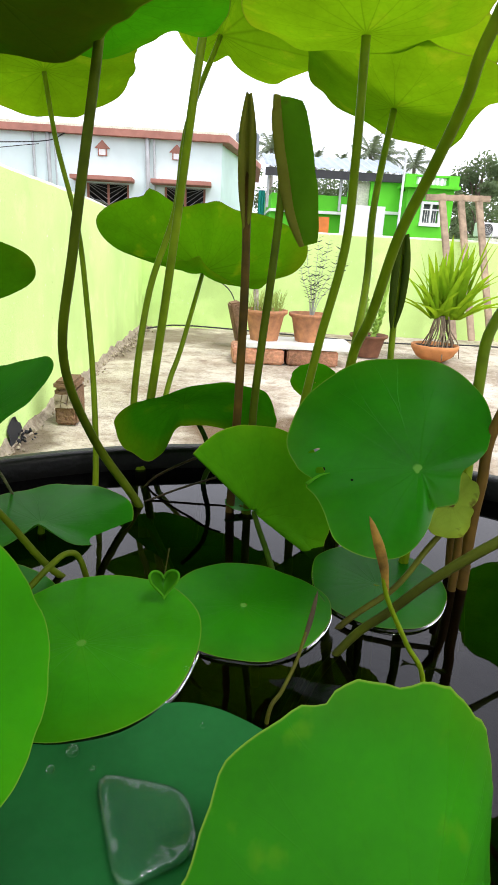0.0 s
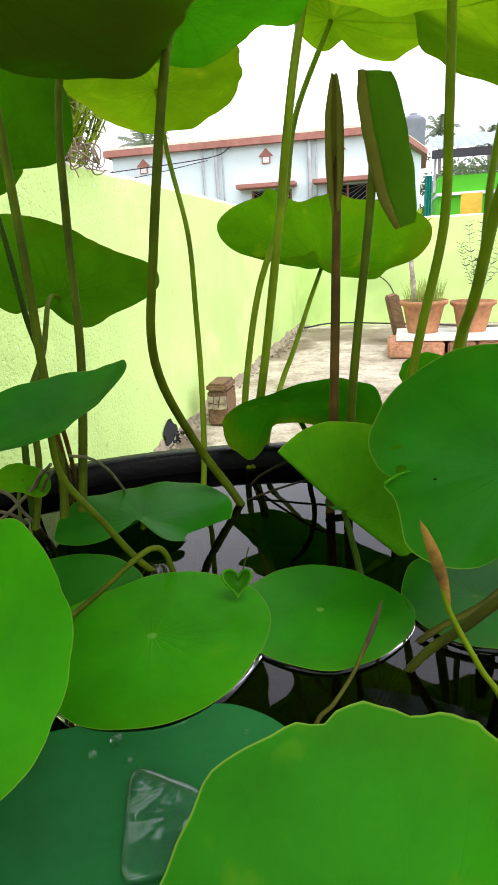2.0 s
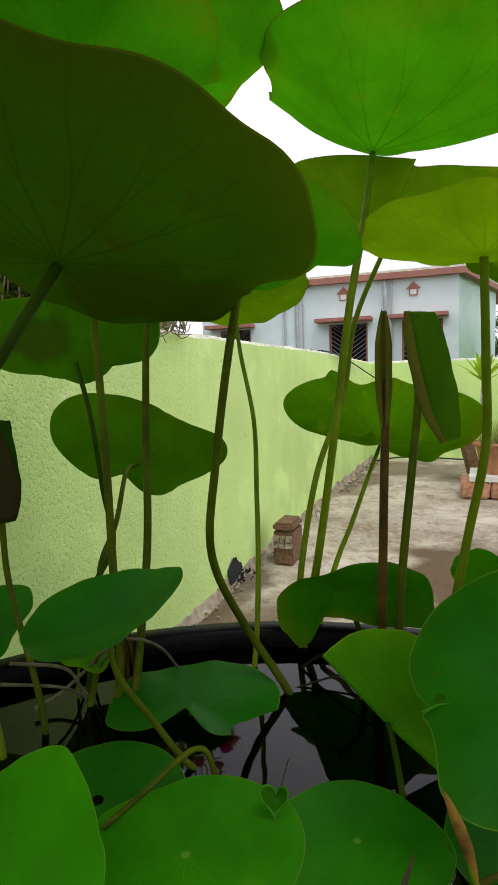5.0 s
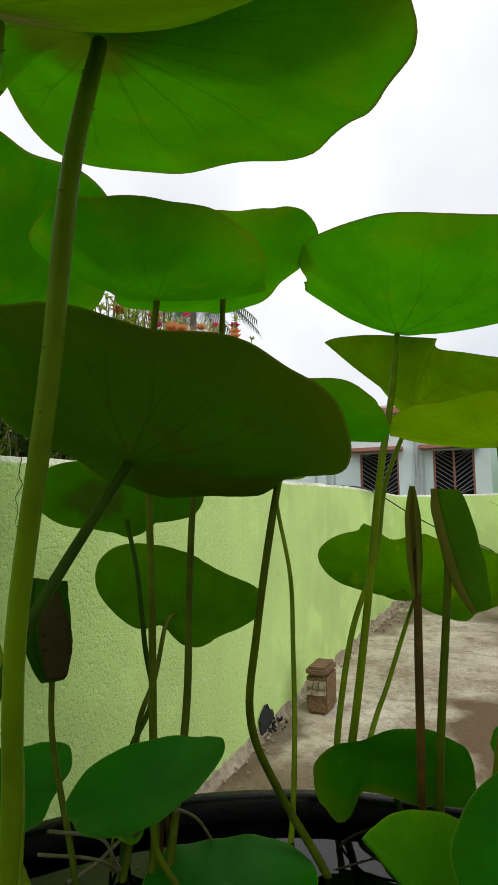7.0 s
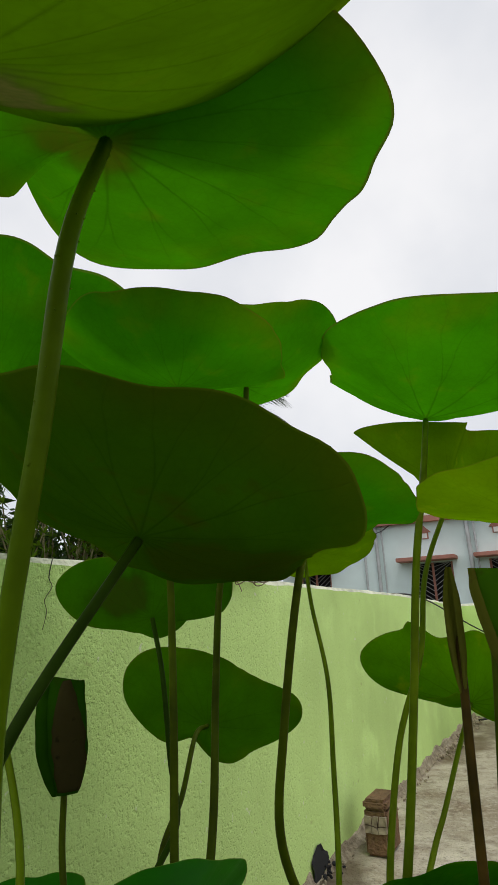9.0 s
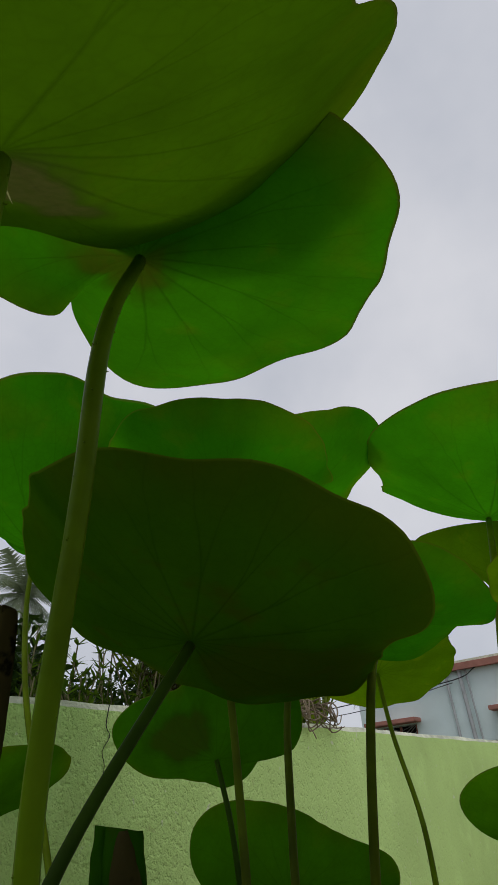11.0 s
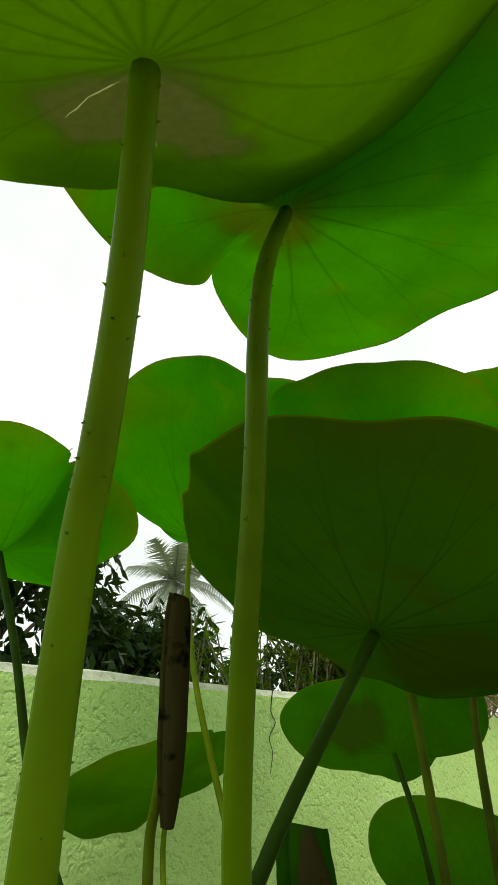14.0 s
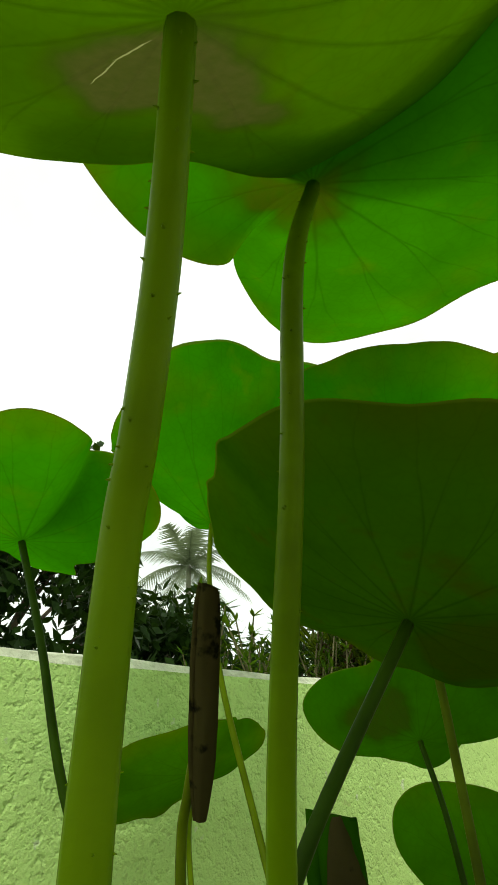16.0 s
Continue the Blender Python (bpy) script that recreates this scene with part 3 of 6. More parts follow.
def film_mat():
    """A clear film of water that mirrors the sky a little."""
    m = bpy.data.materials.new("clear_water_film")
    m.use_nodes = True
    n, l = m.node_tree.nodes, m.node_tree.links
    n.remove(n["Principled BSDF"])
    fres, gl, tr, mx = n.new("ShaderNodeFresnel"), n.new("ShaderNodeBsdfGlossy"), n.new("ShaderNodeBsdfTransparent"), n.new("ShaderNodeMixShader")
    fres.inputs["IOR"].default_value = 1.6
    gl.inputs["Roughness"].default_value = 0.02
    tr.inputs["Color"].default_value = (0.9, 0.96, 0.93, 1)
    tc, wave, bp = n.new("ShaderNodeTexCoord"), n.new("ShaderNodeTexNoise"), n.new("ShaderNodeBump")
    wave.inputs["Scale"].default_value, wave.inputs["Detail"].default_value = 90, 2
    bp.inputs["Strength"].default_value, bp.inputs["Distance"].default_value = 0.25, 0.004
    l.new(tc.outputs["Object"], wave.inputs["Vector"])
    l.new(wave.outputs["Fac"], bp.inputs["Height"])
    l.new(bp.outputs["Normal"], gl.inputs["Normal"])
    l.new(fres.outputs["Fac"], mx.inputs["Fac"])
    l.new(tr.outputs["BSDF"], mx.inputs[1])
    l.new(gl.outputs["BSDF"], mx.inputs[2])
    # the silvery sheen of air held under the water, painted as diffuse colour
    painted_sheen, both = n.new("ShaderNodeBsdfDiffuse"), n.new("ShaderNodeMixShader")
    painted_sheen.inputs["Color"].default_value = (0.3, 0.7, 0.45, 1)
    both.inputs["Fac"].default_value = 0.055
    l.new(mx.outputs["Shader"], both.inputs[1])
    l.new(painted_sheen.outputs["BSDF"], both.inputs[2])
    l.new(both.outputs["Shader"], n["Material Output"].inputs["Surface"])
    return m


WATER, BEAD, FILM = water_mat(), clear_mat(), film_mat()


# ---- building helpers ----
def mesh_of(name, bm, material, smooth=False):
    me = bpy.data.meshes.new(name)
    bm.normal_update()
    bm.to_mesh(me)
    bm.free()
    for m in (material if isinstance(material, (list, tuple)) else (material,)):
        me.materials.append(m)
    if smooth:
        for p in me.polygons:
            p.use_smooth = True
    return me


def part(name, bm, material, parent, label="", smooth=False):
    ob = new(name, mesh_of(name, bm, material, smooth))
    ob.parent = parent
    if label:
        tagged(ob, label)
    return ob


def single(name, bm, material, label, category, group="", kind="", smooth=False):
    """A thing that is one mesh."""
    return tagged(new(name, mesh_of(name, bm, material, smooth)), label, category, group, kind)


def thing(name, label, category, group="", at=(0, 0, 0), kind=""):
    ob = new(name)
    ob.empty_display_size = 0.02
    ob.location = at
    return tagged(ob, label, category, group, kind)


def box(bm, x0, y0, z0, x1, y1, z1, m=None, bevel=0.0):
    r = bmesh.ops.create_cube(bm, size=1.0)
    vs = r["verts"]
    bmesh.ops.scale(bm, vec=(x1 - x0, y1 - y0, z1 - z0), verts=vs)
    bmesh.ops.translate(bm, vec=((x0 + x1) / 2, (y0 + y1) / 2, (z0 + z1) / 2), verts=vs)
    if bevel:
        es = list({e for v in vs for e in v.link_edges})
        r2 = bmesh.ops.bevel(bm, geom=es, offset=bevel, segments=2, affect="EDGES")
        vs = list({v for f in r2["faces"] for v in f.verts} | {v for v in vs if v.is_valid})
    if m is not None:
        bmesh.ops.transform(bm, matrix=m, verts=vs)
    return vs


def boxed(*a, **k):
    bm = bmesh.new()
    box(bm, *a, **k)
    return bm


def smooth_path(points, per=6):
    """Points on a Catmull-Rom line through the given ones."""
    p = [Vector(q) for q in points]
    p = [p[0] * 2 - p[1], *p, p[-1] * 2 - p[-2]]
    out = []
    for i in range(1, len(p) - 2):
        a, b, c, d = p[i - 1:i + 3]
        for k in range(per):
            t = k / per
            out.append(0.5 * (2 * b + (c - a) * t + (2 * a - 5 * b + 4 * c - d) * t * t + (3 * b - a - 3 * c + d) * t ** 3))
    out.append(p[-2])
    return out


def tube(bm, points, r0, r1=None, sides=8, per=6, knots=0.0):
    """A tapering round tube along a smooth line."""
    line = smooth_path(points, per) if per > 1 else [Vector(q) for q in points]
    r1 = r0 if r1 is None else r1
    rings, side = [], None
    for i, c in enumerate(line):
        ahead = (line[min(i + 1, len(line) - 1)] - line[max(i - 1, 0)]).normalized()
        side = (side or Vector((1, 0.3, 0.1))) - ahead * (side or Vector((1, 0.3, 0.1))).dot(ahead)
        if side.length < 1e-4:
            side = Vector((0, 1, 0)) - ahead * ahead.y
        side = side.normalized()
        up = ahead.cross(side)
        r = r0 + (r1 - r0) * i / (len(line) - 1)
        if knots:
            r *= 1 + knots * noise.noise(c * 60)
        rings.append([bm.verts.new(c + (side * math.cos(a) + up * math.sin(a)) * r) for a in (2 * math.pi * k / sides for k in range(sides))])
    for a, b in zip(rings, rings[1:]):
        for k in range(sides):
            bm.faces.new((a[k], a[(k + 1) % sides], b[(k + 1) % sides], b[k]))
    bm.faces.new(rings[0][::-1])
    bm.faces.new(rings[-1])
    return line


def lathe(bm, profile, segs=32, at=(0, 0, 0), wavy=0.0, waves=0, caps=True):
    """Turns (radius, height) pairs round the upright through at."""
    rings = []
    for i, (r, z) in enumerate(profile):
        rings.append([bm.verts.new((at[0] + r * (1 + (wavy * math.sin(waves * a) if i in (2, 3, 4) else 0)) * math.cos(a), at[1] + r * (1 + (wavy * math.sin(waves * a) if i in (2, 3, 4) else 0)) * math.sin(a), at[2] + z))
                      for a in (2 * math.pi * k / segs for k in range(segs))])
    for a, b in zip(rings, rings[1:]):
        for k in range(segs):
            bm.faces.new((a[k], a[(k + 1) % segs], b[(k + 1) % segs], b[k]))
    if caps and profile[0][0] > 2e-4:
        bm.faces.new(rings[0][::-1])
    if caps and profile[-1][0] > 2e-4:
        bm.faces.new(rings[-1])


def disc(bm, c, r, segs=32, rough=0.0):
    vs = [bm.verts.new((c[0] + r * math.cos(a), c[1] + r * math.sin(a), c[2] + rough * random.uniform(-1, 1))) for a in (2 * math.pi * k / segs for k in range(segs))]
    mid = bm.verts.new((c[0], c[1], c[2] + rough))
    for k in range(segs):
        bm.faces.new((mid, vs[k], vs[(k + 1) % segs]))


# ---- lotus leaves ----
def blade_axes(n):
    n = Vector(n).normalized()
    e1 = Vector((0, 1, 0)).cross(n).normalized()
    return e1, n.cross(e1), n


def lotus_blade(r, cup, lobes=(), waves=(), n=(0, 0, 1), ripple=0.012, seed=0, rings=12, segs=128, droop=2.0, fold=None, dents=()):
    """A round leaf blade round the top of its stem: lobes change its outline, waves lift and lower its edge,
    dents (angle, size, width) add points and tears."""
    bm = bmesh.new()
    uvl = bm.loops.layers.uv.new("reach")
    e1, e2, up = blade_axes(n)
    rnd = random.Random(seed)
    ph = [rnd.uniform(0, 6.28) for _ in range(4)]

    def reach(a):
        return r * (1 + sum(lobes[2 * k] * math.cos((k + 1) * a) + lobes[2 * k + 1] * math.sin((k + 1) * a) for k in range(len(lobes) // 2))
                    + ripple * 0.7 * math.sin(7 * a + ph[0]) + ripple * 0.5 * math.sin(12 * a + ph[1])
                    + ripple * 0.9 * noise.noise(Vector((6 * math.cos(a), 6 * math.sin(a), seed))))

    def dent(a):
        return r * sum(q * math.exp(-(((a - b + math.pi) % (2 * math.pi) - math.pi) / w) ** 2) for b, q, w in dents)

    def lift(a):
        return r * (cup + sum(waves[2 * k] * math.cos((k + 2) * a) + waves[2 * k + 1] * math.sin((k + 2) * a) for k in range(len(waves) // 2)))

    grid = []
    for i in range(1, rings + 1):
        s = i / rings
        row = []
        for k in range(segs):
            a = 2 * math.pi * k / segs
            rr, zz = (reach(a) + dent(a) * s ** 6) * s, lift(a) * s ** droop
            zz += r * ripple * s ** 4 * (math.sin(6 * a + ph[2]) + 0.8 * math.sin(11 * a + ph[3])) - r * 0.012 * (1 - s) ** 6
            zz += r * 0.003 * s * (1 - s) * math.cos(20 * a)
            row.append(bm.verts.new(e1 * (rr * math.cos(a)) + e2 * (rr * math.sin(a)) + up * zz))
        grid.append(row)
    mid = bm.verts.new(up * (-r * 0.015))
    if fold:
        ax = Vector(fold[0]).normalized()
        across = up.cross(ax)
        for v in bm.verts:
            d = v.co.dot(across)
            if d < 0:
                turn = Matrix.Rotation(radians(fold[1]) * min(1, -d / (0.12 * r)), 3, ax)
                v.co = turn @ v.co

    def face(vs, uvs):
        f = bm.faces.new(vs)
        for lp, uv in zip(f.loops, uvs):
            lp[uvl].uv = uv

    for k in range(segs):
        k2 = (k + 1) % segs
        u0, u1 = k / segs, (k + 1) / segs
        face((mid, grid[0][k], grid[0][k2]), ((u0, 0), (u0, 1 / rings), (u1, 1 / rings)))
        for i in range(rings - 1):
            face((grid[i][k], grid[i + 1][k], grid[i + 1][k2], grid[i][k2]), ((u0, (i + 1) / rings), (u0, (i + 2) / rings), (u1, (i + 2) / rings), (u1, (i + 1) / rings)))
    return bm


def prickled(bm, line, r, seed):
    rnd = random.Random(seed)
    for c in line[1:-1]:
        for _ in range(2):
            v = Vector((rnd.uniform(-1, 1), rnd.uniform(-1, 1), rnd.uniform(-0.2, 0.4))).normalized()
            m = Matrix.Translation(c + v * r) @ v.to_track_quat("Z", "Y").to_matrix().to_4x4()
            bmesh.ops.create_cone(bm, segments=5, radius1=0.0005, radius2=0.0001, depth=0.0012, matrix=m)


def lotus(label, c, n, r, cup, lobes, waves, stem=(), sr=0.0035, mat_leaf=None, mat_stem=None, seed=0, ripple=0.012, prickles=False, droop=2.0, fold=None, dents=(), floating=False, name="lotus_leaf"):
    """One lotus leaf: the blade on its stem. stem: points below the blade, down to the mud."""
    t = thing(name, label, "lotus leaf", "lotus leaves in the tub", c)
    bm = lotus_blade(r, cup, lobes, waves, n, ripple, seed, droop=droop, fold=fold, dents=dents)
    if floating:
        # water drawn up round the edge of a floating pad
        bm.verts.ensure_lookup_table()
        edge = [v.co.copy() for v in bm.verts[11 * 128:12 * 128]]
        bw, rows = bmesh.new(), []
        for k, (out_by, up) in enumerate(((-0.0003, None), (0.0, 0.00008), (0.0002, 0.00004), (0.0004, 0.00001))):
            rows.append([bw.verts.new(Vector((v.x, v.y, 0)) * (1 + out_by / max(1e-4, math.hypot(v.x, v.y))) + Vector((0, 0, v.z if up is None else WZ - c[2] + up))) for v in edge])
        for a, b in zip(rows, rows[1:]):
            for k in range(128):
                bw.faces.new((a[k], a[(k + 1) % 128], b[(k + 1) % 128], b[k]))
        part("water_edge", bw, WATER, t, "water drawn up at the pad's edge", smooth=True)
    part("blade", bm, mat_leaf or LEAF, t, smooth=True)
    if stem:
        bm = bmesh.new()
        line = tube(bm, [Vector(n).normalized() * (-0.028 * r), *[Vector(p) - Vector(c) for p in stem]], sr * 0.85, sr * 1.1, 10, 7, knots=0.02)
        if prickles:
            prickled(bm, line, sr, seed)
        part("stem", bm, mat_stem or STEM, t, smooth=True)
    return t


def rolled_leaf(label, top, bottom, width, face_to, stem, sr=0.0035, mat_leaf=None, mat_stem=None, depth=0.55, ends=(0.7, 0.25), seed=0):
    """A young leaf still rolled in from both sides, like two scrolls side by side."""
    t = thing("rolled_lotus_leaf", label, "lotus leaf", "rolled lotus leaves", top)
    a, b = Vector((0, 0, 0)), Vector(bottom) - Vector(top)
    ax = (b - a).normalized()
    fr = (Vector(face_to) - ax * Vector(face_to).dot(ax)).normalized()
    sd = ax.cross(fr)
    sect = []
    for k in range(22):
        ang = math.pi * 2.6 * (1 - k / 21)
        q = 0.5 * (1 - 0.6 * (1 - k / 21))
        sect.append((0.5 + q * math.sin(ang) * 0.98, -q * math.cos(ang)))
    sect = [(-x, y) for x, y in sect] + [(x, y) for x, y in sect[::-1]]
    bm = bmesh.new()
    rnd = random.Random(seed)
    rows = []
    N = 26
    for i in range(N + 1):
        s = i / N
        w = width / 2 * (ends[0] + (1 - ends[0]) * math.sin(min(1, s / 0.35) * math.pi / 2)) * (1 - (1 - ends[1]) * max(0, (s - 0.55) / 0.45) ** 2)
        c = a.lerp(b, s) + sd * 0.04 * width * math.sin(3.1 * s + seed) + fr * 0.05 * width * math.sin(2.3 * s)
        w *= 1 + 0.04 * noise.noise(Vector((s * 9, seed, 0)))
        rows.append([bm.verts.new(c + sd * x * w + fr * y * w * depth * 1.6 + ax * width * 0.12 * noise.noise(Vector((x * 2, s * 4, seed + 5))) * (1 if i in (0, N) else 0.2)) for x, y in sect])
    for p, q in zip(rows, rows[1:]):
        for k in range(len(sect) - 1):
            bm.faces.new((p[k], p[k + 1], q[k + 1], q[k]))
    part("blade", bm, mat_leaf or LEAF_ROLL, t, smooth=True)
    bm = bmesh.new()
    tube(bm, [Vector(p) - Vector(top) for p in stem], sr * 0.9, sr * 1.1, 10, 7, knots=0.02)
    part("stem", bm, mat_stem or STEM_DARK, t, smooth=True)
    return t


def scroll_leaf(label, top, bottom, width, face_to, stem, sr=0.0035, seed=0, mats=None, blunt=0.38, mirror=-1, plump=0.2, top_round=0.0, core=None):
    """A young leaf rolled into one flat scroll whose brown outer edge lies along one side. core: the material of an inner roll that swells out of its front from a pointed top."""
    t = thing("rolled_lotus_leaf", label, "lotus leaf", "rolled lotus leaves", top)
    b = Vector(bottom) - Vector(top)
    ax = b.normalized()
    fr = (Vector(face_to) - ax * Vector(face_to).dot(ax)).normalized()
    sd = ax.cross(fr) * mirror
    sect = [(0.62 * math.cos(a) * 0.8 + 0.04, plump * math.sin(a)) for a in (math.pi * 1.15 + math.pi * 1.9 * k / 26 for k in range(27))]
    lip = [(-0.46 + 0.15 * math.cos(a), 0.1 + 0.15 * math.sin(a) * (1 - k / 30)) for k, a in ((k, 0.7 + 4.4 * k / 12) for k in range(13))]
    N, rows, lips = 30, [], []
    bm, bl = bmesh.new(), bmesh.new()
    for i in range(N + 1):
        s = i / N
        w = width / 2 * 1.9 * (0.86 + 0.14 * math.sin(min(1, s / 0.4) * math.pi / 2)) * (1 - (1 - blunt) * max(0, (s - 0.5) / 0.5) ** 2.4) * (1 - top_round * max(0, 1 - s / 0.12) ** 2)
        c = b * s + sd * 0.05 * width * math.sin(3.1 * s + seed)
        for sec, rws, bmm in ((sect, rows, bm), (lip, lips, bl)):
            rws.append([bmm.verts.new(c + sd * x * w * (1 + 0.05 * noise.noise(Vector((s * 7, x * 2, seed)))) + fr * (y * w * (1 + 0.3 * noise.noise(Vector((s * 5, x * 3, seed + 3)))))
                                      + ax * width * 0.2 * (x if i == 0 else 0)) for x, y in sec])
    for rws, bmm in ((rows, bm), (lips, bl)):
        for p, q in zip(rws, rws[1:]):
            for k in range(len(p) - 1):
                bmm.faces.new((p[k], p[k + 1], q[k + 1], q[k]))
    part("blade", bm, (mats or (LEAF_ROLL, LEAF_ROLL_DRY))[0], t, smooth=True)
    part("edge_roll", bl, (mats or (LEAF_ROLL, LEAF_ROLL_DRY))[1], t, "brown rolled edge", smooth=True)
    if core:
        bm, rws = bmesh.new(), []
        for i in range(25):
            s = 0.02 + 0.94 * i / 24
            w = width * (0.05 + 0.3 * min(1, s / 0.45) ** 0.7) * (1 - 0.45 * max(0, (s - 0.6) / 0.4) ** 2)
            c = b * s + sd * (0.03 * width + 0.04 * width * math.sin(5 * s + seed)) + fr * (plump * width * 0.78)
            rws.append([bm.verts.new(c + sd * w * math.cos(a) * (1 + 0.12 * noise.noise(Vector((s * 9, a, seed)))) + fr * (w * 0.55 * math.sin(a) * (1 + 0.25 * noise.noise(Vector((s * 3, a * 2.5, seed + 1)))))) for a in (2 * math.pi * k / 16 for k in range(16))])
        for p, q in zip(rws, rws[1:]):
            for k in range(16):
                bm.faces.new((p[k], p[(k + 1) % 16], q[(k + 1) % 16], q[k]))
        bm.faces.new(rws[0])
        bm.faces.new(rws[-1])
        bmesh.ops.recalc_face_normals(bm, faces=bm.faces)
        part("inner_roll", bm, core, t, "withered brown inner roll", smooth=True)
    bm = bmesh.new()
    tube(bm, [Vector(q) - Vector(top) for q in stem], sr * 0.9, sr * 1.1, 10, 7, knots=0.02)
    part("stem", bm, STEM_DARK, t, smooth=True)
    return t


# ---- terrace ----
WX, WY, WT = -0.675, 4.66, 0.666      # inner face of the side parapet, of the back parapet, their height


def slab_grid(x0, x1, y0, y1, z, nx, ny, amp, scale):
    """A level surface with a slight unevenness."""
    bm = bmesh.new()
    rows = [[bm.verts.new((x0 + (x1 - x0) * i / nx, y0 + (y1 - y0) * j / ny, z + amp * noise.noise(Vector((x0 + (x1 - x0) * i / nx, y0 + (y1 - y0) * j / ny, 0)) * scale))) for i in range(nx + 1)] for j in range(ny + 1)]
    for a, b in zip(rows, rows[1:]):
        for i in range(nx):
            bm.faces.new((a[i], a[i + 1], b[i + 1], b[i]))
    return bm


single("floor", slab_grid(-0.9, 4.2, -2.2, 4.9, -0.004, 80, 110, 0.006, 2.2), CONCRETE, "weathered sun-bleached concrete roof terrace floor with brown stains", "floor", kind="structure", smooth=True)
single("roof_slab", boxed(-0.9, -2.2, -0.3, 4.2, 4.9, -0.06), CONCRETE, "concrete roof slab under the terrace", "roof", kind="structure")


def parapet(name, a, b, thick, label):
    """A plastered wall from a to b with an uneven worn top edge; its inner face lies on the line a-b."""
    a, b = Vector((*a, 0)), Vector((*b, 0))
    along = (b - a).normalized()
    out = Vector((-along.y, along.x, 0))
    n = int((b - a).length / 0.03)
    bm = bmesh.new()
    prof = [(0, -0.3), (0, 0.0), (0, 0.2), (0, 0.4), (0, WT - 0.012), (0.006, WT - 0.003), (0.02, WT), (thick - 0.02, WT), (thick, WT - 0.01), (thick, -0.3)]
    rows = []
    for i in range(n + 1):
        p = a.lerp(b, i / n)
        low = 0.028 * min(1, max(0, (p.y - 3.2) / 1.4))      # the parapet is a little lower at the back
        row = []
        for d, z in prof:
            j = noise.noise(Vector((p.x * 9, p.y * 9, z * 9 + d * 30))) * 0.004 if z > 0.3 else 0
            row.append(bm.verts.new(p + out * (d + j) + Vector((0, 0, z + (j - low if z > WT - 0.02 else 0)))))
        rows.append(row)
    for p, q in zip(rows, rows[1:]):
        for k in range(len(prof) - 1):
            f = bm.faces.new((p[k], q[k], q[k + 1], p[k + 1]))
            f.material_index = 1 if k in (4, 5, 6) else 0
    bm.faces.new(rows[0])
    bm.faces.new(rows[-1][::-1])
    bmesh.ops.recalc_face_normals(bm, faces=bm.faces)
    return single(name, bm, [WALL_PAINT, WALL_TOP], label, "parapet wall", kind="structure", smooth=False)


parapet("wall_west", (WX, -2.2), (WX, WY), 0.13, "lime-green painted rough-plastered parapet with a worn cement top")
parapet("wall_north", (WX - 0.13, WY), (4.2, WY), 0.13, "pale lime-green painted parapet at the back of the terrace")
parapet("wall_east", (4.2, WY), (4.2, -2.2), 0.13, "lime-green painted parapet on the far side")
parapet("wall_south", (4.2, -2.2), (WX, -2.2), 0.13, "lime-green painted parapet behind the tub")

single("ground", boxed(-400, -400, -3.6, 400, 400, -3.4), EARTH, "green and brown open ground far below the terrace", "ground", kind="structure")

# ---- tub and water ----
TX, TY, TR, RIM, WZ = -0.127, 0.8, 0.438, 0.305, 0.2855
tub = thing("water_tub", "round black plastic tub full of dark water and lotus", "tub", at=(TX, TY, 0))
bm = bmesh.new()
lathe(bm, [(TR - 0.06, 0.0), (TR - 0.055, 0.0), (TR - 0.03, 0.12), (TR - 0.004, RIM - 0.02), (TR, RIM - 0.008), (TR - 0.006, RIM - 0.012), (TR - 0.036, 0.12), (TR - 0.05, 0.012), (0.0001, 0.012)], 96)
part("shell", bm, TUB, tub, smooth=True)
bm = bmesh.new()
lathe(bm, [(TR - 0.008, RIM - 0.02), (TR - 0.009, RIM - 0.004), (TR - 0.005, RIM), (TR + 0.010, RIM), (TR + 0.015, RIM - 0.004), (TR + 0.015, RIM - 0.02), (TR + 0.011, RIM - 0.024), (TR + 0.002, RIM - 0.022)], 96, caps=False)
part("rim", bm, RIM_DUST, tub, "rolled rim of dusty black plastic", smooth=True)
bm = bmesh.new()
disc(bm, (TX, TY, 0.2), TR - 0.012, 64, 0.004)
single("mud", bm, MUD, "dark mud under the water of the tub", "mud", kind="structure", smooth=True)
bm = bmesh.new()
disc(bm, (TX, TY, WZ), TR - 0.0075, 96)
single("water", bm, WATER, "still dark pond water that mirrors the sky", "water", kind="structure")

# ---- lotus leaves and their stems ----
lotus("broad shallow lotus leaf lit through from above",
      (-0.1809, 1.4292, 0.4712), (-0.022, -0.748, 0.663), 0.0750, 0.594,
      (0.079, 0.232, 0.467, -0.229, 0.046, 0.147, 0.004, -0.107, 0.08, 0.078), (-0.138, 0.07, 0.016, -0.031, -0.005, 0.006),
      ((-0.189, 1.372, 0.434), (-0.201, 1.32, 0.386), (-0.209, 1.3, 0.362), (-0.214, 1.264, 0.335), (-0.218, 1.234, 0.304), (-0.22, 1.2, 0.22),), 0.003, LEAF_MID, STEM, 1, ripple=0.018, dents=((2.2, 0.3, 0.09), (-0.72, 0.14, 0.14)))
lotus("flat round lotus pad floating on the dark water",
      (-0.136, 0.982, 0.287), (0.0, 0.0, 1.0), 0.0525, 0.012,
      (-0.002, -0.055, 0.014, -0.002, 0.011, -0.009, 0.017, 0.02, 0.005, 0.001), (0.0, 0.0, 0.0, 0.0),
      ((-0.130, 0.985, 0.270), (-0.125, 0.990, 0.220),), 0.003, LEAF_PAD_DEEP, STEM, 2, ripple=0.004, floating=True)
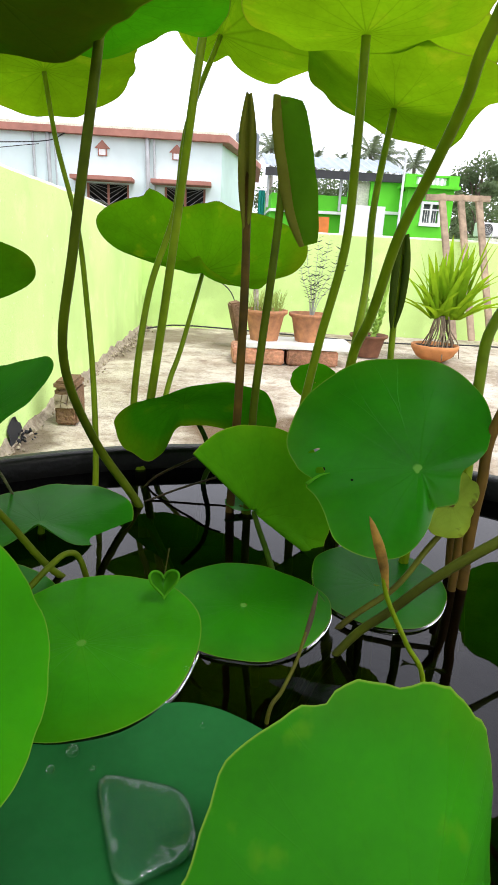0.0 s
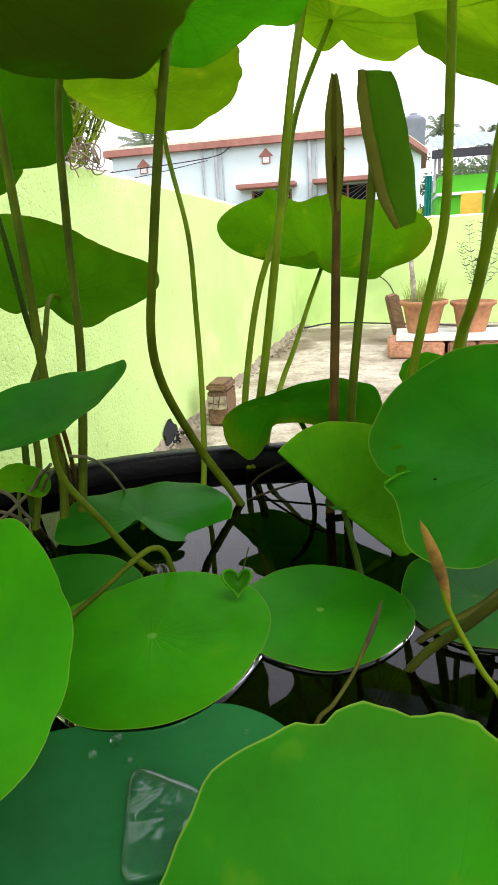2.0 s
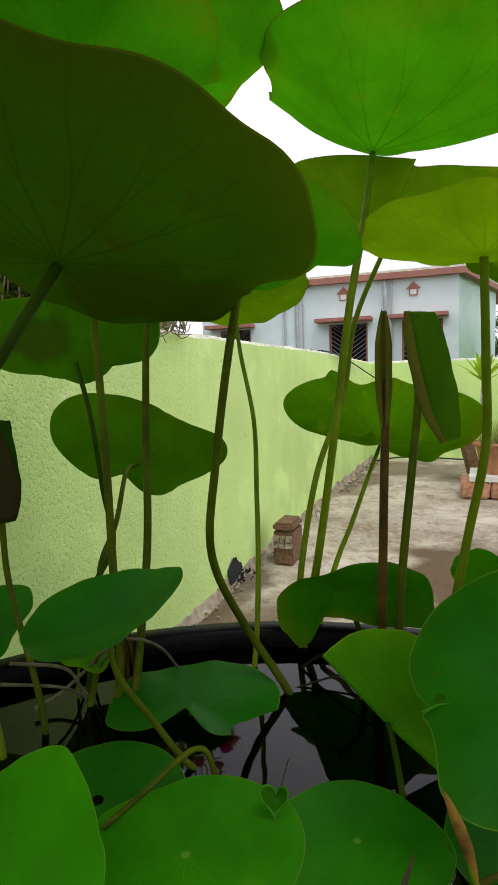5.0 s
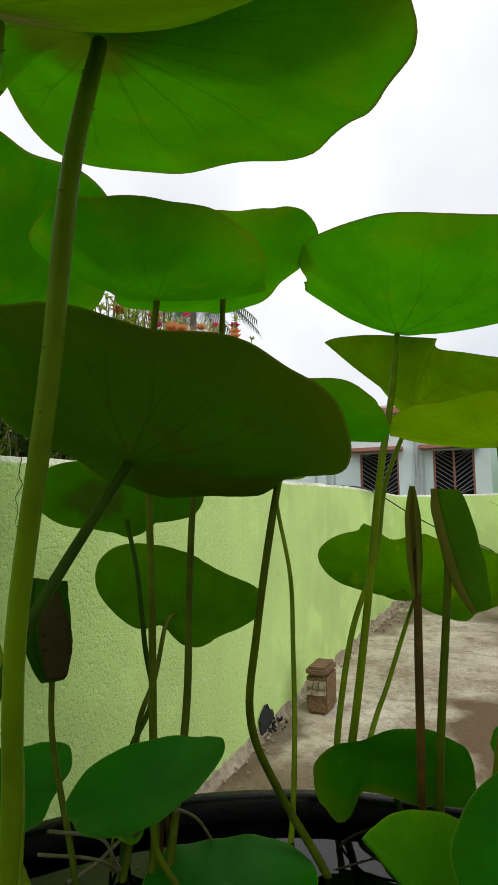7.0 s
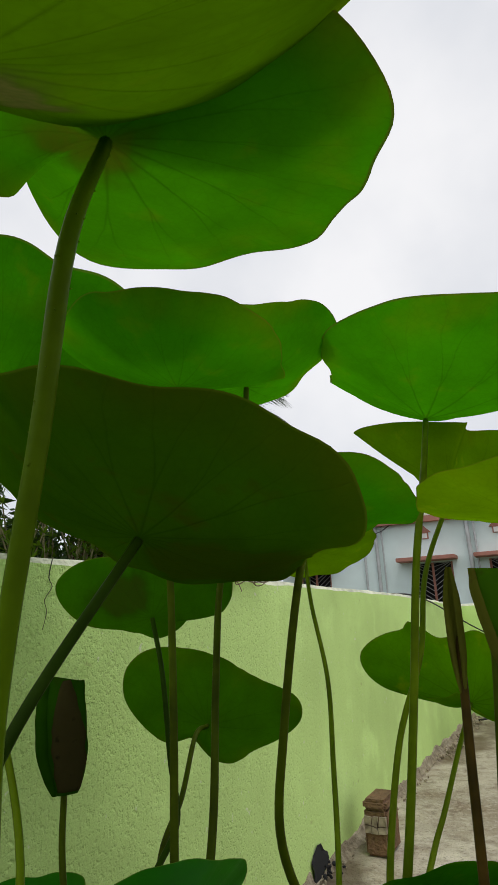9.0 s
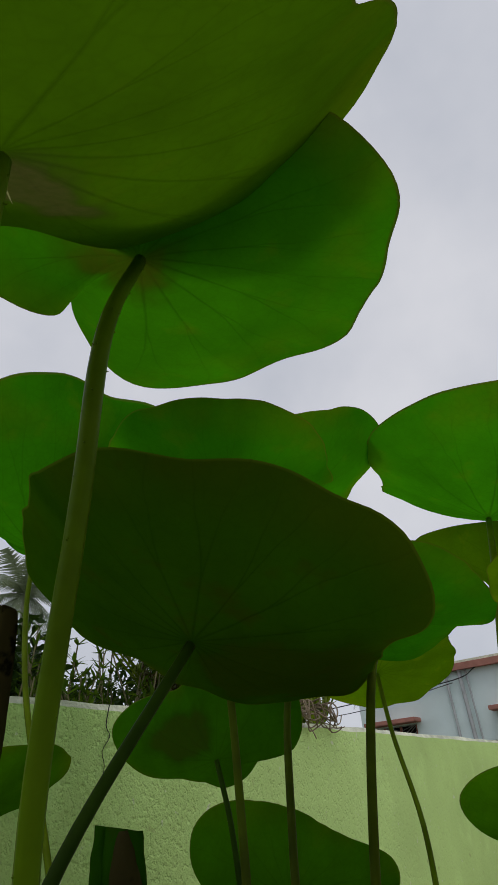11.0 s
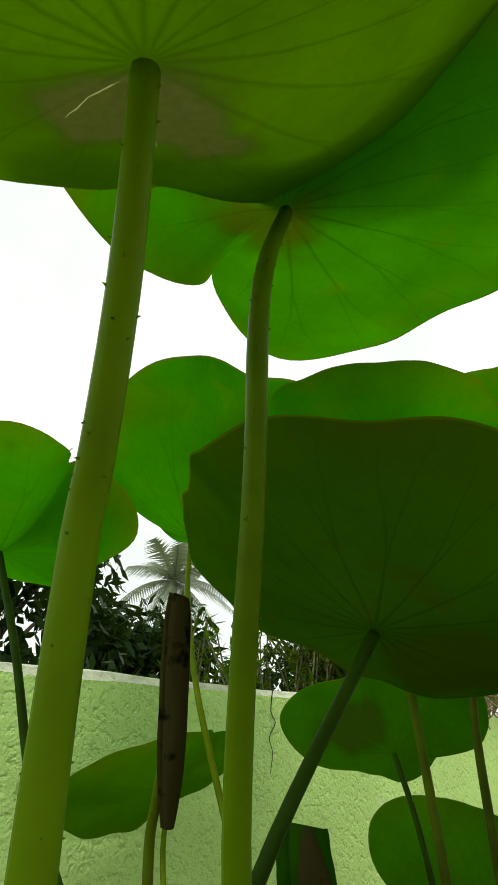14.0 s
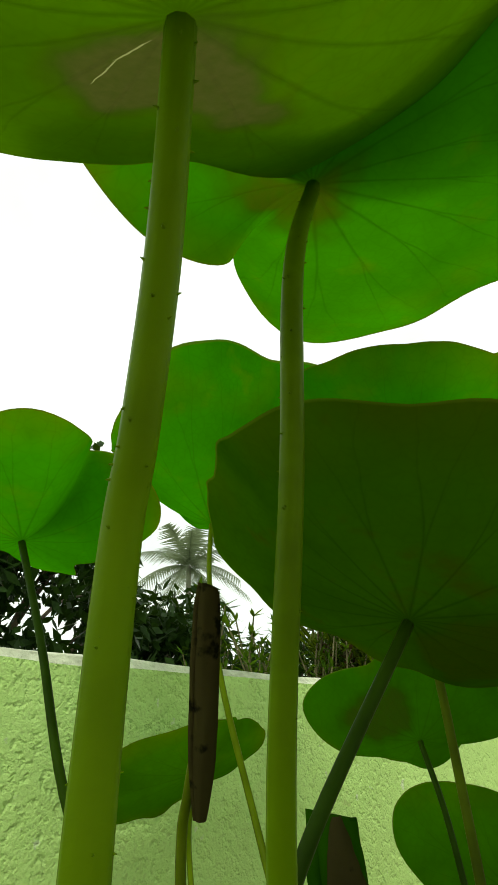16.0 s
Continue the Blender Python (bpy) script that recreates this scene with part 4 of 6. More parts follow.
lotus("flat bright green lotus pad beside a tiny leaf",
      (-0.2265, 0.9405, 0.2882), (0.0, 0.0, 1.0), 0.0664, 0.012,
      (0.047, -0.009, -0.04, 0.028, -0.035, 0.008, 0.014, 0.005, -0.011, 0.002), (0.0, 0.0, 0.0, 0.0),
      ((-0.220, 0.945, 0.270), (-0.210, 0.950, 0.220),), 0.003, LEAF_PAD, STEM, 3, ripple=0.004, floating=True)
torn = lotus("large upright glossy lotus leaf with a torn edge",
      (-0.033, 0.9948, 0.3756), (-0.144, -0.531, 0.835), 0.0624, -0.023,
      (-0.323, 0.512, -0.107, 0.172, 0.072, -0.042, -0.076, -0.045, -0.015, 0.041), (0.009, 0.043, 0.026, -0.045, -0.028, -0.038),
      ((-0.025, 1.009, 0.345), (-0.019, 1.035, 0.305), (-0.015, 1.055, 0.22),), 0.0035, LEAF_TORN, STEM, 4, dents=((3.03, -0.09, 0.035), (-3.14, 0.03, 0.05), (-1.1, 0.2, 0.38)))
bm = bmesh.new()
tube(bm, ((-0.0675, 0.0022, -0.0128), (-0.0599, 0.0052, -0.0084), (-0.0531, 0.0057, -0.0064)), 0.0012, 0.0003, 7, 5)
part("torn_lip", bm, LEAF_YOUNG, torn, "bright green curled lip of a tear", smooth=True)
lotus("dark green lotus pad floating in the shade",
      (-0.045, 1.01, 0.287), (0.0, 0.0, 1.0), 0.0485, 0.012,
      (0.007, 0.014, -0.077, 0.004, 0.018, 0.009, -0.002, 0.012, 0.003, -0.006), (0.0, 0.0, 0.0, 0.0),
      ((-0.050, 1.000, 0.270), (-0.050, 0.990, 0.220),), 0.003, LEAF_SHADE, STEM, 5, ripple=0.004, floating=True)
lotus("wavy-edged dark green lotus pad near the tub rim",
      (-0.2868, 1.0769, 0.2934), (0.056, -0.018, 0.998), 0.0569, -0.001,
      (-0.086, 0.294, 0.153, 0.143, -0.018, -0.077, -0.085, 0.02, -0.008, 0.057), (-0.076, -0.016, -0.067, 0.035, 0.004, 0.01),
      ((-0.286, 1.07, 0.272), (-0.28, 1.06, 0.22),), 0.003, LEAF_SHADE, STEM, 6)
lotus("large bright lotus leaf with a nibbled yellow edge",
      (-0.0909, 0.7724, 0.2943), (0.321, -0.672, 0.668), 0.0755, -0.113,
      (-0.099, -0.037, -0.063, -0.097, 0.021, -0.051, 0.034, -0.007, 0.037, -0.022), (-0.092, -0.08, 0.041, -0.068, 0.017, -0.002),
      ((-0.09, 0.812, 0.257), (-0.08, 0.82, 0.22),), 0.003, LEAF_NIBBLED, STEM, 7, ripple=0.02, dents=((2.22, -0.06, 0.06), (2.05, 0.02, 0.03), (1.4, 0.05, 0.05), (1.9, -0.025, 0.05), (1.66, 0.02, 0.03), (1.2, -0.025, 0.03)))
lotus("blue-green lotus pad holding a pool of clear water",
      (-0.184, 0.824, 0.2868), (0.0, 0.0, 1.0), 0.0773, 0.012,
      (0.032, -0.066, 0.054, 0.034, -0.021, 0.014, 0.01, -0.018, 0.015, 0.025), (0.0, 0.0, 0.0, 0.0),
      (), 0.003, LEAF_BLUE, STEM, 8, ripple=0.004, floating=True)
lotus("smooth green lotus leaf leaning over the floating pads",
      (-0.2578, 0.838, 0.3456), (0.056, -0.723, 0.688), 0.0505, 0.060,
      (-0.046, -0.003, -0.057, 0.002, -0.018, -0.034, 0, -0.008, 0.001, 0.033), (-0.021, 0.065, -0.039, -0.021, 0.007, -0.013),
      ((-0.264, 0.847, 0.321), (-0.27, 0.86, 0.22),), 0.003, LEAF_PAD, STEM, 9)
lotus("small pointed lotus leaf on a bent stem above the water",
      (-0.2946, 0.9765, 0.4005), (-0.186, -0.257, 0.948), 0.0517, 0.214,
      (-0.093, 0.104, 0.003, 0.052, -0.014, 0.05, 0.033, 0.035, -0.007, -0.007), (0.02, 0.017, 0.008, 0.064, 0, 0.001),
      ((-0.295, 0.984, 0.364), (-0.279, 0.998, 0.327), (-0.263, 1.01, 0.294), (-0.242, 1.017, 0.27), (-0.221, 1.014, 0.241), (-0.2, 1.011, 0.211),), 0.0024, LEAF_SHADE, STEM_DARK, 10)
lotus("oval backlit lotus leaf near the green parapet",
      (-0.4736, 1.3172, 0.4523), (0.35, -0.758, 0.55), 0.0767, 0.279,
      (-0.12, 0.305, 0.227, 0.204, -0.122, -0.003, -0.002, 0.032, -0.065, -0.067), (0.078, -0.173, -0.06, 0.132, 0.054, 0.016),
      ((-0.449, 1.253, 0.452), (-0.428, 1.195, 0.408), (-0.416, 1.144, 0.374), (-0.389, 1.1, 0.325), (-0.373, 1.054, 0.276), (-0.359, 1.015, 0.224),), 0.003, LEAF_DEEP, STEM_DARK, 11, ripple=0.018)
lotus("backlit yellow-green lotus leaf on a thin curved stem",
      (-0.3339, 1.3194, 0.6523), (-0.064, 0.316, 0.947), 0.0940, 0.088,
      (-0.028, -0.07, 0.02, -0.044, -0.022, 0.017, -0.029, -0.014, -0.009, 0.004), (0.05, 0.042, 0, 0.046, -0.001, 0),
      ((-0.32, 1.298, 0.587), (-0.297, 1.273, 0.511), (-0.281, 1.231, 0.439), (-0.271, 1.201, 0.368), (-0.265, 1.169, 0.292), (-0.266, 1.132, 0.22),), 0.0026, LEAF_THIN, STEM, 12, ripple=0.018)
lotus("high lotus leaf with a ragged backlit edge",
      (-0.1661, 1.4159, 0.7209), (0.508, 0.407, 0.759), 0.1287, 0.288,
      (0.186, -0.243, 0.254, -0.572, -0.193, -0.148, -0.125, 0.045, -0.104, -0.003), (0.08, 0.023, 0.217, 0.032, -0.034, -0.097),
      ((-0.198, 1.349, 0.619), (-0.208, 1.323, 0.533), (-0.23, 1.287, 0.454), (-0.241, 1.258, 0.365), (-0.24, 1.238, 0.315), (-0.232, 1.215, 0.278), (-0.225, 1.2, 0.22),), 0.0034, LEAF_THIN, STEM, 13, ripple=0.018)
lotus("wide high lotus leaf on a pale stem",
      (-0.18, 1.3723, 0.8082), (0.253, 0.002, 0.968), 0.1516, 0.362,
      (0.037, -0.305, -0.033, -0.199, -0.005, 0.007, -0.036, -0.074, -0.022, 0.01), (-0.025, -0.096, -0.021, 0.056, -0.049, -0.012),
      ((-0.178, 1.296, 0.718), (-0.188, 1.257, 0.621), (-0.202, 1.254, 0.511), (-0.217, 1.25, 0.401), (-0.226, 1.24, 0.335), (-0.23, 1.222, 0.29), (-0.227, 1.2, 0.22),), 0.0042, LEAF, STEM, 14, ripple=0.018)
lotus("high lotus leaf seen from underneath",
      (-0.0683, 1.108, 0.6361), (0.003, 0.121, 0.993), 0.0769, 0.186,
      (-0.046, -0.099, 0.047, 0.001, 0.011, 0.002, -0.01, -0.016, 0.005, 0.008), (-0.008, 0.011, 0.009, 0.011, 0, 0),
      ((-0.066, 1.115, 0.566), (-0.065, 1.129, 0.501), (-0.077, 1.139, 0.428), (-0.088, 1.135, 0.357), (-0.091, 1.121, 0.288), (-0.092, 1.104, 0.22),), 0.0036, LEAF_THIN, STEM, 15, ripple=0.018)
lotus("large wavy lotus leaf glowing in the light",
      (-0.007, 1.2558, 0.6267), (0.317, 0.07, 0.946), 0.1035, 0.154,
      (-0.086, -0.012, -0.119, 0.025, -0.049, -0.038, -0.015, 0.018, -0.015, 0.002), (0.063, -0.042, -0.008, -0.03, 0.034, -0.009),
      ((-0.021, 1.237, 0.541), (-0.027, 1.209, 0.477), (-0.044, 1.153, 0.429), (-0.054, 1.131, 0.365), (-0.051, 1.114, 0.293), (-0.048, 1.098, 0.221),), 0.0036, LEAF_THIN, STEM, 16, ripple=0.018)
lotus("high cupped lotus leaf with a browned fold",
      (-0.3481, 1.0698, 0.7816), (0.124, -0.05, 0.991), 0.1046, 0.388,
      (-0.043, -0.049, 0.01, 0.013, -0.013, 0.02, -0.009, -0.011, 0.031, -0.022), (-0.097, -0.071, 0.032, -0.057, 0.01, -0.01),
      ((-0.367, 1.082, 0.679), (-0.37, 1.092, 0.587), (-0.365, 1.089, 0.494), (-0.362, 1.086, 0.402), (-0.351, 1.071, 0.309), (-0.357, 1.039, 0.219),), 0.0036, LEAF, STEM_DARK, 17, ripple=0.018)
lotus("high lotus leaf half hidden behind another",
      (-0.3419, 1.1952, 0.8248), (-0.3, -0.002, 0.954), 0.1130, 0.305,
      (-0.012, -0.005, -0.03, 0.057, 0.016, 0.04, 0.036, 0.025, -0.011, 0.005), (0.042, -0.023, 0.029, 0.016, 0.001, -0.029),
      ((-0.345, 1.189, 0.72), (-0.362, 1.168, 0.618), (-0.359, 1.148, 0.517), (-0.347, 1.12, 0.414), (-0.342, 1.087, 0.319), (-0.34, 1.051, 0.22),), 0.0036, LEAF, STEM_DARK, 18, ripple=0.018)
lotus("very large high lotus leaf with dark ribs",
      (-0.2384, 0.84, 0.8224), (0.06, -0.129, 0.99), 0.1274, 0.019,
      (0.128, 0.282, -0.257, -0.056, 0.143, 0.171, 0.041, 0.005, 0.087, -0.04), (-0.048, -0.174, -0.062, 0.055, 0.026, -0.04),
      ((-0.225, 0.805, 0.731), (-0.236, 0.807, 0.645), (-0.26, 0.817, 0.539), (-0.2815, 0.8385, 0.441), (-0.294, 0.838, 0.333), (-0.303, 0.835, 0.222),), 0.0046, LEAF_SPECK, STEM_THICK, 19, ripple=0.018, prickles=True)
lotus("large lotus leaf with a dry patch round its prickly stem",
      (-0.1739, 0.7144, 0.7122), (0.366, -0.424, 0.828), 0.1469, 0.279,
      (0.005, 0.074, -0.189, -0.129, 0.042, -0.152, 0.043, 0.015, -0.082, -0.037), (-0.217, 0.122, 0.002, -0.027, 0.052, -0.033),
      ((-0.1915, 0.725, 0.658), (-0.2076, 0.7315, 0.6205), (-0.2188, 0.735, 0.595), (-0.2264, 0.7376, 0.5212), (-0.2295, 0.741, 0.419), (-0.228, 0.759, 0.268),), 0.0046, LEAF_PATCH, STEM_THICK, 20, ripple=0.018, prickles=True)
lotus("large dark lotus leaf with a pointed corner",
      (-0.2887, 0.9418, 0.6238), (0.089, 0.399, 0.913), 0.1233, 0.201,
      (0.083, -0.093, -0.013, 0.063, -0.052, -0.066, 0.085, 0.005, 0.032, 0.031), (0.017, 0.077, -0.011, -0.076, -0.01, -0.051),
      ((-0.312, 0.875, 0.523), (-0.327, 0.862, 0.461), (-0.317, 0.854, 0.379), (-0.312, 0.841, 0.299), (-0.31, 0.828, 0.22),), 0.0038, LEAF_DARK, STEM_DEEP, 21, ripple=0.018)
lotus("tall lotus leaf with a notched outline",
      (-0.5601, 1.0261, 0.7817), (-0.118, 0.128, 0.985), 0.1299, 0.651,
      (0.255, 0.082, -0.085, -0.006, -0.063, 0.007, 0, 0.026, -0.028, 0.075), (0.222, -0.036, 0.067, -0.056, -0.012, 0.009),
      ((-0.546, 1.013, 0.714), (-0.52, 1.005, 0.626), (-0.482, 1.009, 0.515), (-0.404, 0.971, 0.422), (-0.359, 0.924, 0.322), (-0.323, 0.883, 0.22),), 0.0028, LEAF, STEM, 22, ripple=0.018)
lotus("round lotus leaf holding a small drop of water",
      (-0.4868, 0.812, 0.6948), (-0.205, 0.106, 0.973), 0.0781, 0.290,
      (0.08, -0.195, 0.018, -0.037, -0.005, -0.057, -0.059, -0.154, 0.06, -0.135), (0.151, 0.182, -0.045, 0.117, -0.049, 0.078),
      ((-0.46, 0.823, 0.626), (-0.434, 0.834, 0.551), (-0.403, 0.856, 0.472), (-0.386, 0.852, 0.386), (-0.37, 0.85, 0.304), (-0.357, 0.85, 0.22),), 0.0028, LEAF, STEM_DEEP, 23, ripple=0.018)
lotus("lotus leaf with a folded lobe and a brown smudge",
      (-0.4597, 1.1865, 0.5787), (-0.263, 0.702, 0.662), 0.0800, 0.506,
      (-0.016, -0.191, 0.17, 0.045, 0.087, -0.112, -0.09, 0.104, 0.017, -0.015), (-0.097, -0.117, 0.084, -0.078, 0.016, -0.002),
      ((-0.437, 1.173, 0.523), (-0.424, 1.169, 0.446), (-0.408, 1.157, 0.397), (-0.407, 1.116, 0.358), (-0.384, 1.074, 0.296), (-0.355, 1.03, 0.227),), 0.003, LEAF_SMUDGE, STEM_DEEP, 24, ripple=0.018)
lotus("low oval lotus leaf before the green wall",
      (-0.6117, 1.0475, 0.5587), (-0.54, -0.11, 0.834), 0.0792, 0.104,
      (0.009, -0.117, -0.166, 0.005, 0.045, -0.032, -0.001, -0.041, 0, -0.019), (-0.065, -0.008, 0.016, 0.061, -0.002, 0.02),
      ((-0.59, 1.027, 0.501), (-0.493, 0.978, 0.401), (-0.387, 0.949, 0.31), (-0.37, 0.94, 0.22),), 0.0026, LEAF_DEEP, STEM, 25, ripple=0.018)
lotus("high lotus leaf on a sharply bent stem",
      (-0.2454, 1.1414, 0.6547), (-0.008, 0.206, 0.979), 0.0955, 0.116,
      (-0.052, -0.085, -0.028, -0.053, 0.012, 0.006, 0.013, 0.029, -0.015, 0.016), (0, -0.018, -0.032, -0.017, -0.007, -0.018),
      ((-0.233, 1.063, 0.605), (-0.25, 1.057, 0.495), (-0.265, 1.078, 0.418), (-0.253, 1.115, 0.347), (-0.22, 1.129, 0.285), (-0.191, 1.123, 0.224),), 0.0034, LEAF, STEM_DARK, 26, ripple=0.018)
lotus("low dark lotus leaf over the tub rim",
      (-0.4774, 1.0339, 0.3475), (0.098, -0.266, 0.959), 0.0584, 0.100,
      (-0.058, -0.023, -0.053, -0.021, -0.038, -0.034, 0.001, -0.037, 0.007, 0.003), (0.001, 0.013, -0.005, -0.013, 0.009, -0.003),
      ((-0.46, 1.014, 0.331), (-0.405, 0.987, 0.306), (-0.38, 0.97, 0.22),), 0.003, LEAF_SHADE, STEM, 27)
lotus("bright half-folded lotus leaf rising from the water",
      (-0.127, 1.058, 0.316), (0.4, -0.8, 0.45), 0.063, 0.06,
      (0.0, 0.0, 0.0, 0.0, 0.0, 0.0, 0.0, 0.0, 0.0, 0.0), (0.0, 0.0, 0.0, 0.0),
      ((-0.124, 1.055, 0.305), (-0.113, 1.025, 0.280), (-0.100, 1.000, 0.220),), 0.0022, LEAF_BRIGHT, STEM_DEEP, 28, fold=((0.75, 0.0, -0.66), -160))
lotus("lotus leaf arched over with hanging sides",
      (-0.1864, 1.1727, 0.3667), (-0.247, -0.115, 0.962), 0.0704, -0.3,
      (0.097, 0.288, 0.014, -0.088, -0.01, 0.009, -0.015, -0.0, 0.01, 0.02), (-0.147, -0.064, -0.055, 0.1),
      ((-0.176, 1.172, 0.352), (-0.166, 1.166, 0.335), (-0.162, 1.172, 0.31), (-0.168, 1.185, 0.286), (-0.175, 1.2, 0.22),), 0.0024, LEAF, STEM_DEEP, 29, ripple=0.018)
lotus("tiny round lotus leaf beyond the tub rim",
      (-0.068, 1.2, 0.384), (-0.075, -0.576, 0.814), 0.0223, 0.116,
      (-0.012, -0.007, -0.015, 0.013, -0.001, 0.0, 0.003, 0.0, -0.0, -0.001), (0.0, -0.0, -0.001, -0.003),
      ((-0.060, 1.190, 0.360), (-0.050, 1.120, 0.310), (-0.050, 1.100, 0.220),), 0.0016, LEAF, STEM, 30, ripple=0.018)
rolled_leaf("narrow brown-green lotus leaf rolled tight on a brown stem", (-0.141, 1.155, 0.607), (-0.1405, 1.143, 0.512), 0.0145, (0.1, -1, 0.1),
            ((-0.141, 1.156, 0.56), (-0.1395, 1.146, 0.519), (-0.139, 1.133, 0.471), (-0.1395, 1.129, 0.420), (-0.1405, 1.127, 0.369), (-0.142, 1.125, 0.319), (-0.144, 1.122, 0.269), (-0.145, 1.117, 0.220)), 0.0036, LEAF_ROLL_DRY, STEM_BROWN, depth=0.62, ends=(0.32, 0.3), seed=1)
scroll_leaf("young lotus leaf rolled into a broad green scroll", (-0.1152, 1.146, 0.603), (-0.0885, 1.152, 0.504), 0.03, (0.3, -1, 0.1),
            ((-0.115, 1.15, 0.56), (-0.114, 1.146, 0.538), (-0.118, 1.139, 0.484), (-0.123, 1.136, 0.429), (-0.127, 1.134, 0.375), (-0.128, 1.128, 0.322), (-0.129, 1.118, 0.271), (-0.129, 1.106, 0.220)), 0.0034, seed=2, blunt=0.5, top_round=0.25)
rolled_leaf("small drooping rolled lotus leaf of olive brown", (0.0, 1.2, 0.517), (-0.001, 1.2, 0.437), 0.017, (0, -1, 0.1),
            ((0.0, 1.205, 0.5), (0.0, 1.2, 0.43), (-0.005, 1.17, 0.36), (-0.01, 1.1, 0.22)), 0.003, LEAF_ROLL_MURKY, STEM, depth=0.6, ends=(0.5, 0.3), seed=3)
scroll_leaf("stubby dark green rolled lotus leaf with withered brown middle", (-0.438, 1.038, 0.5305), (-0.432, 1.037, 0.446), 0.037, (0.75, -0.6, 0.1),
            ((-0.438, 1.043, 0.5), (-0.433, 1.038, 0.447), (-0.43, 1.038, 0.391), (-0.39, 1.02, 0.3), (-0.37, 1.0, 0.22)), 0.0026, seed=4, mats=(LEAF_SHADE_ROLL, LEAF_SHADE_ROLL), blunt=0.5, plump=0.38, core=LEAF_WITHER)
scroll_leaf("withered brown rolled lotus leaf hanging beside its stem", (-0.3367, 0.8508, 0.6361), (-0.3745, 0.874, 0.5385), 0.013, (0.7, -0.6, -0.2),
            ((-0.36, 0.866, 0.585), (-0.375, 0.868, 0.55), (-0.385, 0.872, 0.51), (-0.37, 0.87, 0.35), (-0.36, 0.87, 0.22)), 0.0026, seed=5, mats=(LEAF_WITHER, LEAF_WITHER), blunt=0.45, plump=0.5, top_round=0.2)


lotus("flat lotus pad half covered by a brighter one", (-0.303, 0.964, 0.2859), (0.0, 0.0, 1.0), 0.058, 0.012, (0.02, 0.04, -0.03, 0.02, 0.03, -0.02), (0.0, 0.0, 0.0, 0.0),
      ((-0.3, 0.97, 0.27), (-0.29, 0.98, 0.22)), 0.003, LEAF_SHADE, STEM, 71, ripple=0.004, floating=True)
# separate blade added in place of the upright leaf's own folded-over yellow edge
lotus("yellowing half-withered blade standing in for the upright leaf's folded edge", (-0.004, 1.008, 0.348), (-0.19, -0.575, 0.8), 0.02, 0.05, (0.0, 0.0, -0.16, 0.28, 0.02, -0.03, 0.03, 0.02), (0.04, 0.03, -0.03, 0.03),
      ((0.004, 1.005, 0.32), (0.006, 1.01, 0.22)), 0.0028, LEAF_DRY, STEM_BROWN, 72, ripple=0.04)
lotus("small young lotus leaf barely above the dark water", (-0.135, 1.125, 0.291), (0.1, -0.15, 0.98), 0.0125, 0.1, (0.05, 0.1, 0.1, 0.05), (0.05, 0.02),
      ((-0.132, 1.12, 0.283), (-0.125, 1.1, 0.22)), 0.0014, LEAF_SHADE, STEM_DARK, 73)


def stalk(label, points, r0, r1, material, name="lotus_stalk"):
    bm = bmesh.new()
    tube(bm, points, r0, r1, 10, 7, knots=0.04)
    return single(name, bm, material, label, "lotus stalk", "bare lotus stalks", smooth=True)


# unseen blades on these stalks, sized and placed to shade the leaves and water
lotus("high lotus leaf on a thick slanting stalk, its unseen blade sized to cast shade", (0.11, 0.92, 0.74), (0.25, -0.1, 0.95), 0.145, 0.15, (0.03, -0.02, 0.03, 0.02), (0.02, 0.03),
      ((0.0, 0.965, 0.68), (-0.026, 1.0, 0.609), (-0.028, 1.02, 0.58), (-0.031, 1.05, 0.55), (-0.039, 1.08, 0.51), (-0.044, 1.11, 0.455), (-0.050, 1.135, 0.415), (-0.055, 1.128, 0.33), (-0.06, 1.1, 0.22)), 0.0038, LEAF, STEM, 61)
lotus("wide lotus leaf on a stout brown stalk, its unseen blade placed to shade the water", (0.14, 0.98, 0.6), (0.1, -0.1, 0.97), 0.14, 0.15, (0.03, 0.02, -0.03, 0.02), (0.02, 0.03),
      ((0.06, 1.01, 0.5), (0.023, 1.019, 0.404), (0.017, 1.015, 0.359), (0.014, 1.012, 0.318), (0.014, 1.005, 0.22)), 0.0036, LEAF, STEM_BROWN, 62)
lotus("lotus leaf on a green stalk beyond the brown ones, its unseen blade placed to darken the reflection", (0.36, 1.42, 0.565), (0.05, 0.05, 0.99), 0.155, 0.15, (0.03, 0.02, -0.03, 0.02), (0.02, 0.03),
      ((0.27, 1.29, 0.55), (0.13, 1.165, 0.52), (0.053, 1.109, 0.46), (0.039, 1.092, 0.406), (0.03, 1.06, 0.3), (0.03, 1.03, 0.22)), 0.0042, LEAF, STEM, 63)
stalk("short brown lotus stalk in the water", ((0.008, 1.03, 0.335), (0.01, 1.026, 0.294), (0.012, 1.01, 0.22)), 0.0028, 0.003, STEM_BROWN)
stalk("smooth green lotus stalk slanting into the water", ((0.02, 0.885, 0.415), (-0.02, 0.9, 0.38), (-0.047, 0.914, 0.348), (-0.064, 0.926, 0.32), (-0.075, 0.934, 0.303), (-0.085, 0.937, 0.287), (-0.095, 0.941, 0.265), (-0.11, 0.945, 0.22)), 0.0026, 0.0022, STEM_OLIVE)
stalk("thin brown lotus stalk leaning on the water", ((0.0, 1.01, 0.335), (-0.02, 0.995, 0.322), (-0.045, 0.975, 0.305), (-0.085, 0.96, 0.28), (-0.115, 0.95, 0.22)), 0.002, 0.0018, STEM_MURKY)
